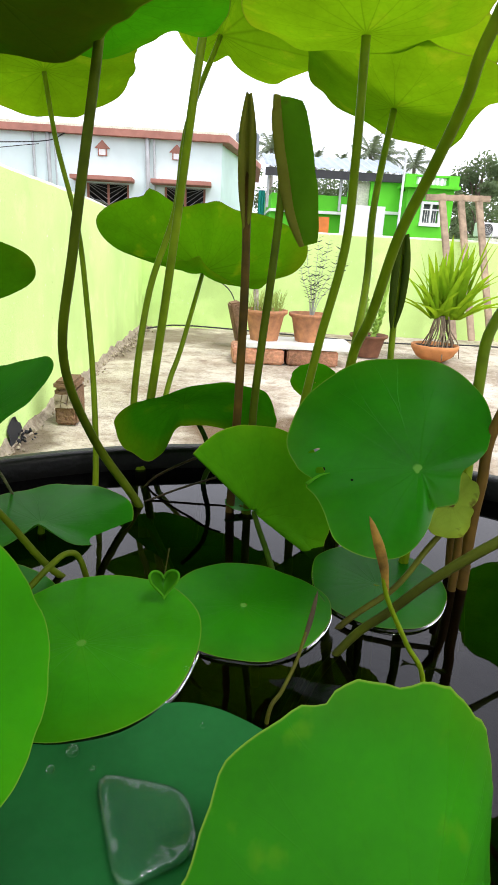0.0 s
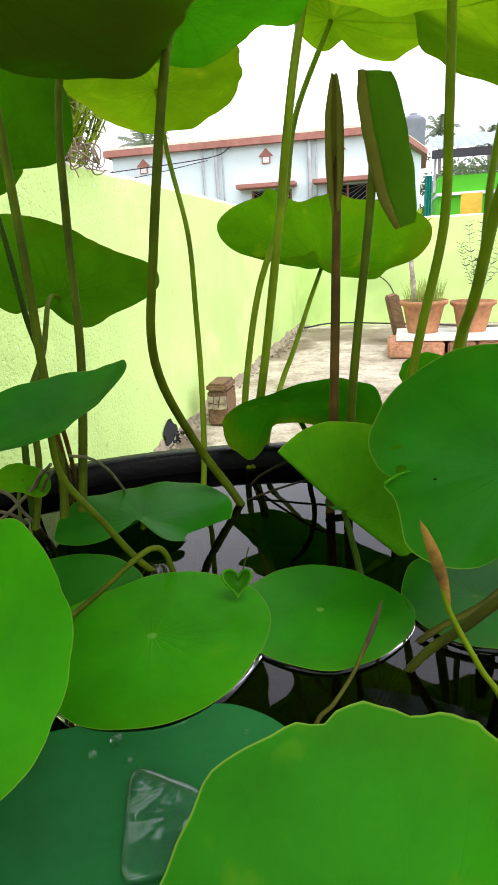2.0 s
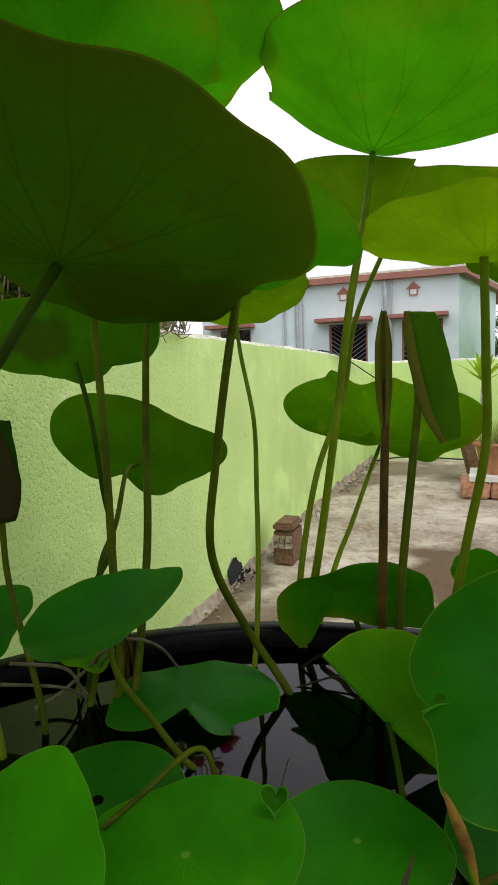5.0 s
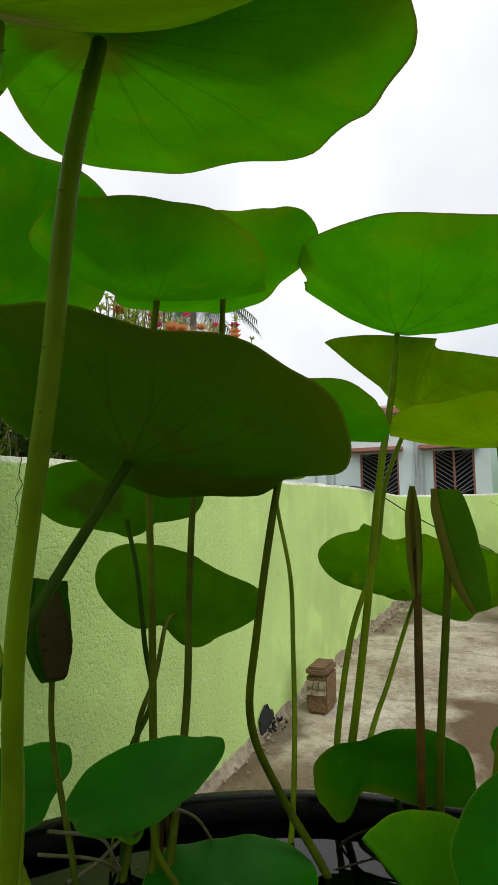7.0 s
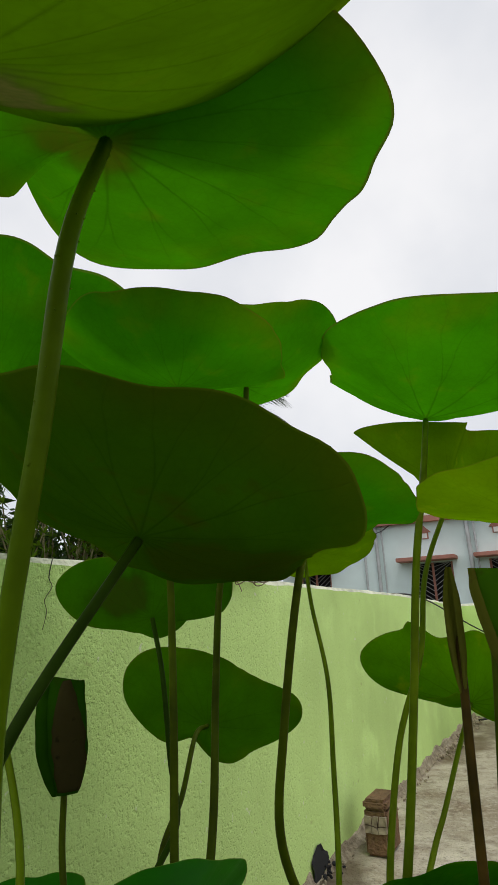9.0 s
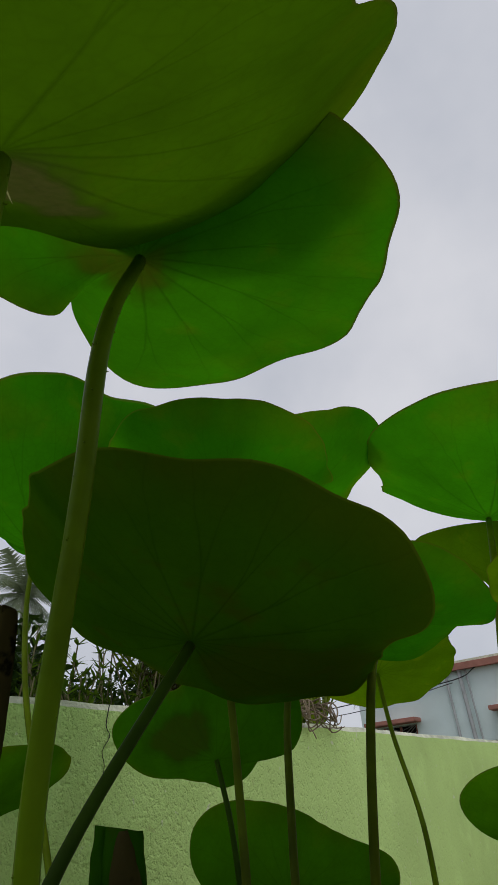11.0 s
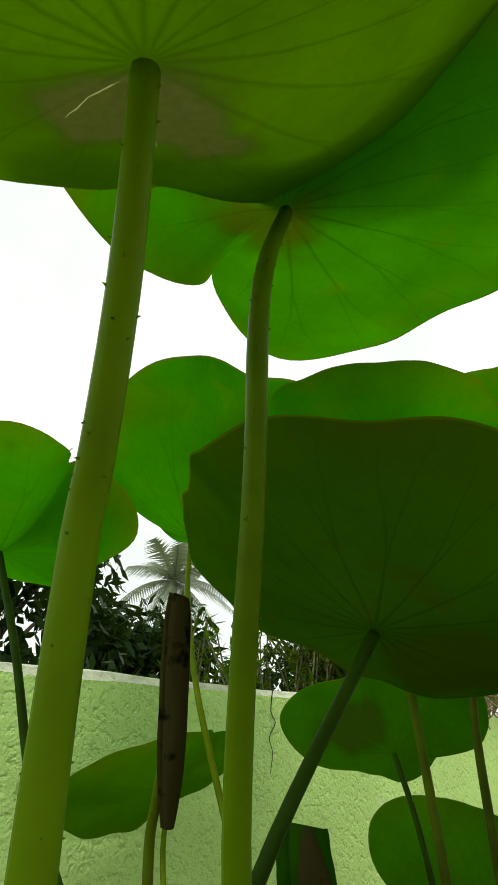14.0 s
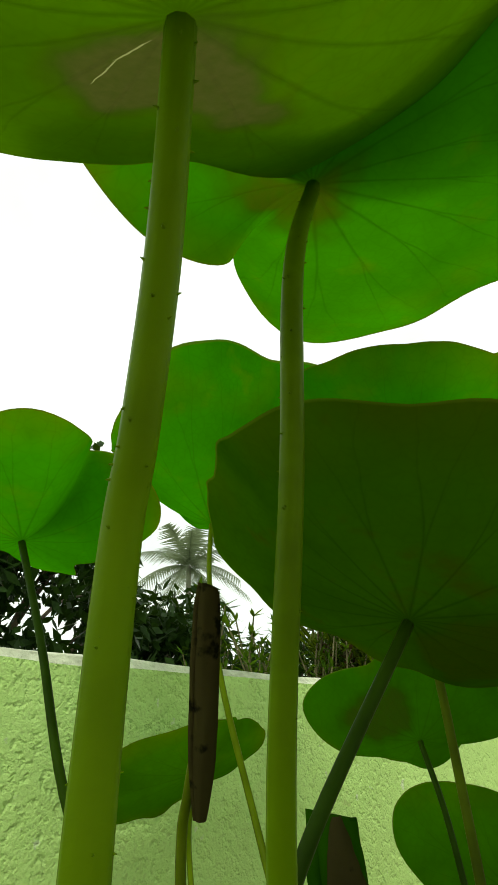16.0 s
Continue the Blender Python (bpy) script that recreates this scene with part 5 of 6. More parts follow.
stalk("hooked green lotus stalk bent over a floating pad", ((-0.282, 0.94, 0.29), (-0.268, 0.965, 0.298), (-0.255, 0.99, 0.307), (-0.248, 1.003, 0.308), (-0.242, 1.009, 0.300), (-0.236, 1.012, 0.27)), 0.0019, 0.002, STEM_DARK)


for label, pts, r, m in (
        ("dry brown lotus stalk leaning over the tub rim", ((-0.409, 1.033, 0.292), (-0.397, 1.052, 0.298), (-0.38, 1.068, 0.315), (-0.354, 1.052, 0.34)), 0.0017, STEM_DEAD),
        ("pale dead lotus stalk sloping into the water", ((-0.41, 1.01, 0.342), (-0.386, 1.044, 0.325), (-0.381, 1.059, 0.3), (-0.378, 1.08, 0.27)), 0.0015, STEM_DEAD),
        ("dead lotus stalk half under water", ((-0.41, 1.0, 0.33), (-0.389, 1.048, 0.305), (-0.388, 1.083, 0.27)), 0.0014, STEM_DEAD),
        ("bent dead lotus stalk among the stems", ((-0.4, 1.093, 0.285), (-0.37, 1.068, 0.325), (-0.339, 1.041, 0.35)), 0.0014, STEM_DEAD),
        ("short broken lotus stalk at the rim", ((-0.397, 1.096, 0.28), (-0.367, 1.07, 0.32), (-0.339, 1.047, 0.345)), 0.0013, STEM_DEAD),
        ("thin grey stalk bent from the rim to a pad", ((-0.335, 1.06, 0.35), (-0.324, 1.07, 0.345), (-0.323, 1.097, 0.325), (-0.324, 1.127, 0.292)), 0.0013, STEM_DEAD),
        ("slim brown lotus stalk beside taller stems", ((-0.345, 1.06, 0.385), (-0.352, 1.08, 0.345), (-0.362, 1.1, 0.3), (-0.366, 1.1, 0.22)), 0.0019, STEM_BROWN),
        ("brown lotus stalk at the tub rim", ((-0.333, 1.05, 0.39), (-0.34, 1.07, 0.35), (-0.352, 1.095, 0.3), (-0.356, 1.1, 0.22)), 0.0019, STEM_BROWN),
        ("dead stalk crossing the water, darkened for shade", ((-0.225, 1.175, 0.28), (-0.21, 1.174, 0.296), (-0.172, 1.168, 0.318), (-0.15, 1.163, 0.325)), 0.0012, STEM_SHADED_BROWN),
        ("thin dead stalk near the far rim", ((-0.22, 1.138, 0.284), (-0.185, 1.155, 0.293), (-0.13, 1.175, 0.305)), 0.001, STEM_SHADED_BROWN)):
    stalk(label, pts, r, r * 0.9, m, "dead_stalk" if m is STEM_DEAD else "lotus_stalk")
lotus("small upright young lotus leaf folded at the rim", (-0.385, 1.07, 0.325), (0.72, -0.62, 0.2), 0.0165, 0.2, (0.0, 0.0, -0.1, 0.3, 0.0, 0.05), (0.3, 0.1, 0.0, 0.0),
      ((-0.392, 1.068, 0.3), (-0.394, 1.07, 0.22)), 0.0014, LEAF_BRIGHT, STEM, 74)


def bud(label, tip, mid, foot, rtip, tip_mat, stem_mat, sr):
    """A shoot with a pointed tip that splits open along one side."""
    t = thing("lotus_shoot", label, "lotus shoot", "lotus shoots", foot)
    f, m, p = (Vector(q) - Vector(foot) for q in (foot, mid, tip))
    bm = bmesh.new()
    low = m.lerp(f, 0.18) + Vector((0.0022, 0, 0.0))
    tube(bm, [p.lerp(low, 0.6) + Vector((rtip * 0.3, 0, 0)), low, m.lerp(f, 0.6) + Vector((0.0012, 0, 0)), f, f - Vector((0, 0, 0.06))], sr * 0.8, sr, 8, 6)
    part("stem", bm, stem_mat, t, smooth=True)
    bm = bmesh.new()
    rows = []
    for k in range(13):
        s = k / 12
        c = p.lerp(low, s) + Vector((rtip * 0.5 * math.sin(3.14 * s), 0, 0))
        r = rtip * (0.05 + math.sin(math.pi * s ** 0.8) ** 0.9)
        rows.append([bm.verts.new(c + Vector((math.cos(a) * r, math.sin(a) * r * 0.55 - 0.15 * r, 0)) * (1 + 0.1 * noise.noise(Vector((s * 6, a, rtip * 999))))) for a in (-2.6 + 5.0 * j / 11 for j in range(12))])
    for a, b in zip(rows, rows[1:]):
        for j in range(11):
            bm.faces.new((a[j], a[j + 1], b[j + 1], b[j]))
    part("tip", bm, tip_mat, t, "pointed brown rolled tip", smooth=True)
    return t


bud("thin green lotus shoot with a pointed brown tip", (-0.086, 0.904, 0.385), (-0.080, 0.906, 0.352), (-0.045, 0.912, 0.287), 0.0027, BUD, STEM, 0.0015)
bud("withered lotus shoot with a dark split tip", (-0.1, 0.935, 0.327), (-0.112, 0.914, 0.305), (-0.128, 0.886, 0.287), 0.0015, STEM_SHADED_BROWN, STEM_MURKY, 0.0011)

# tiny heart-shaped leaf
bm = bmesh.new()
hs = [(16 * math.sin(a) ** 3, 13 * math.cos(a) - 5 * math.cos(2 * a) - 2 * math.cos(3 * a) - math.cos(4 * a)) for a in (2 * math.pi * k / 40 for k in range(40))]
rows = [[bm.verts.new((x * s * 0.0007, (y * s - 2) * 0.0007, 0.011 * s ** 2 * (abs(x) / 16) ** 1.3 + 0.004 * s ** 2)) for x, y in hs] for s in (0.06, 0.3, 0.55, 0.8, 1.0)]
for p, q in zip(rows, rows[1:]):
    for k in range(40):
        bm.faces.new((p[k], q[k], q[(k + 1) % 40], p[(k + 1) % 40]))
bm.faces.new(rows[0])
# the lit rim and shaded cup are put into a paler edge and darker blade
heart = thing("heart_leaf", "tiny heart-shaped young lotus leaf curling up at the water", "lotus leaf")
edge = [v.co.copy() for v in rows[-1]]
part("blade", bm, LEAF_CUP, heart, smooth=True)
bm = bmesh.new()
tube(bm, [*edge[2:], edge[0], edge[1]], 0.00105, 0.00105, 7, 2)
part("curled_edge", bm, LEAF_YOUNG, heart, "curled edge in a paler green for its lit rim", smooth=True)
bm = bmesh.new()
tube(bm, [(0, 0.004, -0.001), (0.001, 0.006, -0.006), (0.006, 0.03, -0.012)], 0.0006, 0.0006, 6, 5)
part("stem", bm, STEM_MURKY, heart, smooth=True)
heart.matrix_world = pose(-0.186, 0.985, 0.2995, 48, 0, 8) @ Matrix.Scale(0.78, 4)


# water standing on the leaves
def bead(x, y, z, r, name="water_drop", label="small round drop of water on a lotus leaf"):
    bm = bmesh.new()
    bmesh.ops.create_uvsphere(bm, u_segments=16, v_segments=10, radius=r, matrix=Matrix.Translation((x, y, z + r * 0.75)) @ Matrix.Diagonal((1, 1, 0.85, 1)))
    return single(name, bm, BEAD, label, "water drop", "water drops", smooth=True)


PZ = 0.2872
for x, y, r in ((-0.213, 0.865, 0.0028), (-0.220, 0.856, 0.0018), (-0.203, 0.857, 0.0012), (-0.158, 0.881, 0.0013), (-0.168, 0.919, 0.0018)):
    bead(x, y, PZ, r)
bead(-0.397, 0.774, 0.7255, 0.003)
bm = bmesh.new()
rows = []
for s, z in ((0.985, -0.0006), (1.005, 0.0004), (1.0, 0.0012), (0.97, 0.002), (0.92, 0.0025), (0.84, 0.0028), (0.7, 0.003), (0.45, 0.0031), (0.2, 0.0031)):
    row = []
    for k in range(56):
        a = 2 * math.pi * k / 56
        r = sum(max(0, math.cos(a - q) / d) ** 5 for q, d in ((-2.808, 0.0145), (-1.109, 0.0181), (0.2225, 0.0184), (1.37, 0.0202))) ** -0.2
        row.append(bm.verts.new((r * s * math.cos(a), r * s * math.sin(a), z)))
    rows.append(row)
for a, b in zip(rows, rows[1:]):
    for k in range(56):
        bm.faces.new((a[k], a[(k + 1) % 56], b[(k + 1) % 56], b[k]))
bm.faces.new(rows[-1])
pool = single("water_pool", bm, FILM, "clear pool of water lying on a blue-green lotus pad", "water pool", smooth=True)
pool.location = (-0.1778, 0.8291, PZ + 0.0008)

# ---- the terrace's things ----
brick1 = thing("upright_brick", "old mortared brick with a cracked pale face standing beside the wall", "brick", at=(-0.587, 2.36, 0))
bm = boxed(-0.03, -0.055, 0, 0.03, 0.056, 0.105, bevel=0.006)
bmesh.ops.subdivide_edges(bm, edges=bm.edges, cuts=3, use_grid_fill=True)
for v in bm.verts:
    if v.co.z > 0.002:
        v.co += Vector((noise.noise(v.co * 60), noise.noise(v.co * 60 + Vector((9, 0, 0))), 0)) * 0.0016
part("body", bm, OLD_BRICK, brick1)
for plan in (((-0.028, 0.072), (-0.012, 0.07), (-0.008, 0.088), (-0.028, 0.09)), ((-0.028, 0.052), (-0.014, 0.052), (-0.011, 0.068), (-0.028, 0.07)),
             ((-0.0095, 0.07), (0.004, 0.066), (0.0085, 0.09), (-0.0055, 0.089)), ((-0.012, 0.051), (0.006, 0.051), (0.004, 0.064), (-0.0095, 0.067)),
             ((0.0075, 0.051), (0.028, 0.053), (0.028, 0.068), (0.0068, 0.066)), ((0.008, 0.068), (0.028, 0.07), (0.028, 0.09), (0.0115, 0.09))):
    bm = bmesh.new()
    front, back = ([bm.verts.new((x, y, z)) for x, z in plan] for y in (-0.0605, -0.05))
    bm.faces.new(front)
    for k in range(4):
        bm.faces.new((front[k], back[k], back[(k + 1) % 4], front[(k + 1) % 4]))
    bmesh.ops.recalc_face_normals(bm, faces=bm.faces)
    part("mortar_flake", bm, RUBBLE, brick1, "pale cracked mortar")
part("cap", boxed(-0.0315, -0.059, 0.1, 0.0315, 0.057, 0.127, bevel=0.008), OLD_BRICK, brick1, "rough mortar cap")
for k in range(4):
    bm = boxed(-0.058, -0.12, 0, 0.058, 0.12, 0.071, bevel=0.007)
    b = single("brick", bm, BRICK, "chipped red brick under a white slab", "brick", "bricks under the slab")
    b.matrix_world = pose(-0.044 + 0.1275 * k, 3.515, 0.001, 0, 0, (1.5, -1, 0.5, -2)[k])
bm = boxed(-0.265, -0.13, 0, 0.265, 0.13, 0.024, bevel=0.002)
single("slab", bm, SLAB, "white marble slab lying on four bricks", "slab").matrix_world = pose(0.2, 3.525, 0.0755, 0, 0, -1)


def pot(x, y, z, r, h, material, label, wavy=0.015):
    t = thing("flower_pot", label, "flower pot", "flower pots", (x, y, z))
    bm = bmesh.new()
    lathe(bm, [(r * 0.62, 0), (r * 0.84, h * 0.8), (r * 0.86, h * 0.82), (r * 1.0, h * 0.9), (r * 1.0, h), (r * 0.93, h), (r * 0.88, h * 0.86), (r * 0.8, h * 0.8)], 40, caps=False, wavy=wavy, waves=14)
    part("bowl", bm, material, t, smooth=True)
    bm = bmesh.new()
    disc(bm, (0, 0, h * 0.86), r * 0.87, 24, 0.004)
    part("soil", bm, SOIL, t)
    return t


pot(0.05, 3.52, 0.1, 0.106, 0.142, CLAY, "weathered terracotta pot with a wavy rim on the slab")
pot(0.262, 3.53, 0.1, 0.098, 0.132, CLAY, "plain terracotta pot holding a thin grey shrub")
pot(0.62, 3.78, 0.0, 0.1, 0.115, CLAY_DARK, "dark clay pot with a wavy rim on the floor")


def blade_strip(bm, base, tip, w, bend=0.3, segs=5, fold=0.0):
    """A long tapering leaf that bends over."""
    a, b = Vector(base), Vector(tip)
    d = b - a
    side = d.cross(Vector((0, 0, 1)))
    side = side.normalized() if side.length > 1e-5 else Vector((1, 0, 0))
    prev = None
    for i in range(segs + 1):
        s = i / segs
        c = a + d * s + Vector((0, 0, d.length * bend * (math.sin(math.pi * s * 0.5) - s)))
        ww = w * (0.55 + 0.45 * math.sin(min(1, s * 2.5) * math.pi / 2)) * (1 - s ** 2.5) + 0.0003
        row = (bm.verts.new(c - side * ww + Vector((0, 0, fold * ww))), bm.verts.new(c), bm.verts.new(c + side * ww + Vector((0, 0, fold * ww))))
        if prev:
            bm.faces.new((prev[0], prev[1], row[1], row[0]))
            bm.faces.new((prev[1], prev[2], row[2], row[1]))
        prev = row


# grass and a bare-stemmed rosette in the first pot
rnd = random.Random(4)
bm = bmesh.new()
for _ in range(170):
    a, r = rnd.uniform(0, 6.28), 0.075 * math.sqrt(rnd.random())
    x, y = 0.05 + r * math.cos(a), 3.52 + r * math.sin(a)
    h = rnd.uniform(0.04, 0.12)
    blade_strip(bm, (x, y, 0.222), (x + rnd.uniform(-0.05, 0.05), y + rnd.uniform(-0.05, 0.05), 0.222 + h), 0.0016, 0.4, 4)
single("grass_tuft", bm, GRASS, "thin pale grass growing in a terracotta pot", "grass", kind="stuff")
ros = thing("rosette_plant", "bare-stemmed plant with a rosette of yellow-green leaves", "plant", at=(-0.012, 3.5, 0.222))
bm = bmesh.new()
tube(bm, ((0.02, 0, 0), (0.012, 0, 0.1), (0.0, 0, 0.2), (0.002, 0, 0.305)), 0.013, 0.01, 9, 6, knots=0.3)
part("stem", bm, PALE_BARK, ros, smooth=True)
for k in range(17):
    a = k * 2.4
    el = 0.35 + 1.0 * (k / 17)
    ln = 0.13 + 0.02 * math.sin(k * 5.1)
    bm = bmesh.new()
    blade_strip(bm, (0.006 * math.cos(a), 0.006 * math.sin(a), 0.29 + 0.001 * k), (ln * math.cos(a) * math.cos(el), ln * math.sin(a) * math.cos(el), 0.29 + ln * math.sin(el)), 0.014, 0.2, 6, 0.25)
    part("leaf", bm, PANDAN, ros, smooth=True)

# grey shrub
shrub = thing("grey_shrub", "thin upright shrub with small dusty grey leaves", "shrub", at=(0.272, 3.53, 0.212))
rnd = random.Random(7)
bmt, bml = bmesh.new(), bmesh.new()
for k, (dx, h) in enumerate(((-0.075, 0.26), (-0.045, 0.35), (0.0, 0.36), (0.035, 0.3), (0.055, 0.35), (0.11, 0.33), (0.15, 0.25), (-0.02, 0.2))):
    top = Vector((dx, 0.05 * math.sin(k * 2.4), h))
    pts = [Vector((0.002 * k - 0.006, 0, 0)), Vector((dx * 0.25, top.y * 0.3, h * 0.35)), Vector((dx * 0.75, top.y * 0.8, h * 0.7)), top]
    line = tube(bmt, pts, 0.0022, 0.0009, 5, 6)
    for j, c in enumerate(line[6:]):
        turn = 0.5 if j % 2 else -0.4
        for q in (-1, 1):
            d = Vector((q, turn * q, rnd.uniform(0.1, 0.7))).normalized() * rnd.uniform(0.024, 0.034)
            blade_strip(bml, c, c + d, 0.0078, 0.12, 4)
part("twig_bush", bmt, GREY_TWIG, shrub, smooth=True)
part("foliage", bml, GREY_LEAF, shrub)

# cactus-like plant in the dark pot
cact = thing("cactus", "upright knobbly green cactus in a dark pot", "cactus", at=(0.62, 3.78, 0.1))
rnd = random.Random(9)
for k, (dx, dy, h) in enumerate(((0.075, 0, 0.36), (-0.03, 0.01, 0.2), (0.06, 0.0, 0.14), (0.03, -0.03, 0.1))):
    bm = bmesh.new()
    tube(bm, ((dx * 0.4, dy, 0), (dx * 0.8, dy, h * 0.5), (dx, dy, h)), 0.011, 0.012, 8, 6, knots=0.5)
    for j in range(26):
        a, z = j * 2.4, h * (0.15 + 0.85 * j / 26)
        v = Vector((math.cos(a), math.sin(a), 0.6))
        blade_strip(bm, (dx * (0.4 + 0.6 * z / h) + 0.008 * v.x, dy + 0.008 * v.y, z), (dx * (0.4 + 0.6 * z / h) + 0.034 * v.x, dy + 0.03 * v.y, z + 0.018), 0.007, 0.1, 3)
    part("stem", bm, CACTUS, cact)

# screw pine in an orange bowl
bowl = thing("clay_bowl", "round orange terracotta bowl on the floor", "flower pot", "flower pots", (0.955, 3.71, 0.0))
bm = bmesh.new()
lathe(bm, [(0.0001, 0), (0.05, 0), (0.09, 0.025), (0.118, 0.065), (0.122, 0.085), (0.118, 0.088), (0.11, 0.075), (0.09, 0.06)], 40, caps=False)
part("bowl", bm, CLAY_ORANGE, bowl, smooth=True)
bm = bmesh.new()
disc(bm, (0, 0, 0.072), 0.108, 24, 0.008)
part("soil", bm, SOIL, bowl)
pine = thing("screw_pine", "bushy screw pine with sword leaves on a cage of roots", "plant", at=(0.975, 3.71, 0.065))
rnd = random.Random(12)
for k in range(24):
    a = rnd.uniform(0, 6.28)
    r1 = rnd.uniform(0.05, 0.1)
    bm = bmesh.new()
    tube(bm, ((0.035 * math.cos(a), 0.03 * math.sin(a), 0.17), (0.05 * math.cos(a + 0.2), 0.05 * math.sin(a + 0.2), 0.1), (r1 * math.cos(a), r1 * math.sin(a), 0.03), (r1 * 1.15 * math.cos(a), r1 * 1.15 * math.sin(a), -0.01 if r1 < 0.085 else -0.045)), 0.0045, 0.003, 6, 4, knots=0.3)
    part("root", bm, TWIG if k % 3 else BARK, pine, smooth=True)
for k in range(85):
    a = k * 2.4 + rnd.uniform(-0.2, 0.2)
    el = 0.15 + 1.3 * rnd.random() ** 0.9
    ln = rnd.uniform(0.22, 0.36) * (0.8 + 0.3 * math.sin(el))
    bx = rnd.choice((-0.08, -0.03, 0.02, 0.07, 0.12))
    bm = bmesh.new()
    blade_strip(bm, (bx * 0.6 + 0.015 * math.cos(a), 0.015 * math.sin(a), 0.15), (bx + 0.02 + ln * 0.85 * math.cos(a) * math.cos(el), ln * 0.7 * math.sin(a) * math.cos(el), 0.15 + ln * 1.12 * math.sin(el)), 0.019, 0.35, 6, 0.6)
    part("leaf", bm, PANDAN, pine, smooth=True)

# leaning block, wooden frame, cable
bm = boxed(-0.03, -0.06, 0, 0.03, 0.06, 0.24, bevel=0.008)
single("leaning_stone", bm, OLD_BRICK, "dark stone leaning behind the flower pots", "stone").matrix_world = pose(-0.035, 3.95, 0.003, 0, -14, 8)
frame_t = thing("wooden_frame", "weathered wooden slat frame leaning on the back parapet", "wooden frame", at=(1.35, 4.5, 0))


def plank(name, a, b, w, d, parent):
    """A straight batten from a to b."""
    a, b = Vector(a), Vector(b)
    bm = boxed(-w / 2, -d / 2, 0, w / 2, d / 2, (b - a).length, bevel=0.003)
    up = (b - a).normalized()
    side = (Vector((1, 0, 0)) - up * up.x).normalized()
    m = Matrix((side, up.cross(side), up)).transposed().to_4x4()
    m.translation = a
    bmesh.ops.transform(bm, matrix=m, verts=bm.verts)
    return part(name, bm, WOOD, parent)


for xt, xb in ((1.19, 1.34), (1.31, 1.46), (1.425, 1.585)):
    plank("slat", (xb - 1.35, -0.05, 0.02), (xt - 1.35, 0.12, 0.9), 0.042, 0.022, frame_t)
plank("crossbar", (1.09 - 1.35, 0.11, 0.875), (1.5 - 1.35, 0.11, 0.885), 0.036, 0.02, frame_t)
plank("crossbar", (1.12 - 1.35, -0.07, 0.07), (1.62 - 1.35, -0.07, 0.07), 0.04, 0.02, frame_t)
bm = bmesh.new()
tube(bm, ((-0.62, 4.42, 0.012), (-0.4, 4.5, 0.03), (0.2, 4.45, 0.012), (0.8, 4.25, 0.01), (1.4, 4.3, 0.01), (2.0, 4.2, 0.01)), 0.005, 0.005, 6, 6)
single("cable", bm, WIRE, "black cable lying along the terrace floor", "cable", smooth=True)
bm = bmesh.new()
tube(bm, ((-0.72, 3.2, WT + 0.002), (-0.668, 3.369, 0.662), (-0.66, 3.8, 0.628), (-0.561, 4.2, 0.519), (-0.391, 4.55, 0.393), (-0.26, 4.63, 0.342), (-0.1, 4.62, 0.24), (-0.03, 4.5, 0.008)), 0.0035, 0.0035, 6, 6)
single("wire", bm, WIRE, "thin black wire hanging from the parapet to the floor", "wire", smooth=True)
rnd = random.Random(3)
bm = bmesh.new()
for k in range(420):
    y = rnd.uniform(1.3, 4.6)
    if y < 3.4 and rnd.random() < 0.35:
        continue
    s = rnd.uniform(0.004, 0.013) * (1.6 if y > 3.4 else 1)
    m = Matrix.Translation((WX + abs(rnd.gauss(0, 0.022)) * (1.6 if y > 3.4 else 1), y, s * 0.25)) @ Euler((rnd.random() * 3, rnd.random() * 3, 0)).to_matrix().to_4x4()
    bmesh.ops.create_icosphere(bm, subdivisions=1, radius=s * 0.6, matrix=m @ Matrix.Diagonal((1, 0.7, 0.5, 1)))
single("rubble", bm, RUBBLE, "loose plaster crumbs along the foot of the wall", "rubble", kind="stuff")
# ragged cement fillet where the side wall meets the floor
bm = bmesh.new()
rows = []
for k in range(260):
    y = 1.0 + k * 0.0141
    w = 0.018 + 0.03 * abs(noise.noise(Vector((0, y * 6, 1)))) + 0.012 * noise.noise(Vector((0, y * 31, 2)))
    h = 0.02 + 0.03 * abs(noise.noise(Vector((0, y * 5, 7)))) + 0.008 * noise.noise(Vector((0, y * 37, 5)))
    if abs(y - 2.125) < 0.05:
        w, h = 0.01, 0.004
    rows.append([bm.verts.new(q) for q in ((WX - 0.003, y, h), (WX + 0.004, y, h * 0.9), (WX + w * 0.4, y, h * 0.4), (WX + w, y, -0.008))])
for a, b in zip(rows, rows[1:]):
    for q in range(3):
        bm.faces.new((a[q], b[q], b[q + 1], a[q + 1]))
single("wall_fillet", bm, FILLET, "ragged dirty cement fillet at the foot of the wall", "skirting", kind="structure")
# a flat dark sheet on the wall stands for the unlit inside of the hole
bm = bmesh.new()
rim = [(0.05 * math.cos(a) * (1 + 0.25 * math.sin(3 * a + 1)), 0.026 + 0.04 * math.sin(a) * (1 + 0.2 * math.cos(4 * a))) for a in (k * 6.2832 / 18 for k in range(18))]
lips = [bm.verts.new((WX + 0.0045 + 0.003 * math.sin(5 * k), 2.125 + y, max(-0.003, z))) for k, (y, z) in enumerate(rim)]
deep = [bm.verts.new((WX + 0.0042, 2.125 + y * 0.82, max(-0.003, z * 0.85 + 0.003))) for y, z in rim]
for k in range(18):
    bm.faces.new((lips[k], lips[(k + 1) % 18], deep[(k + 1) % 18], deep[k]))
bm.faces.new(deep)
single("drain_hole", bm, ROOM_DARK, "flat dark sheet for a sooty drain hole at the foot of the wall", "drain", kind="structure")

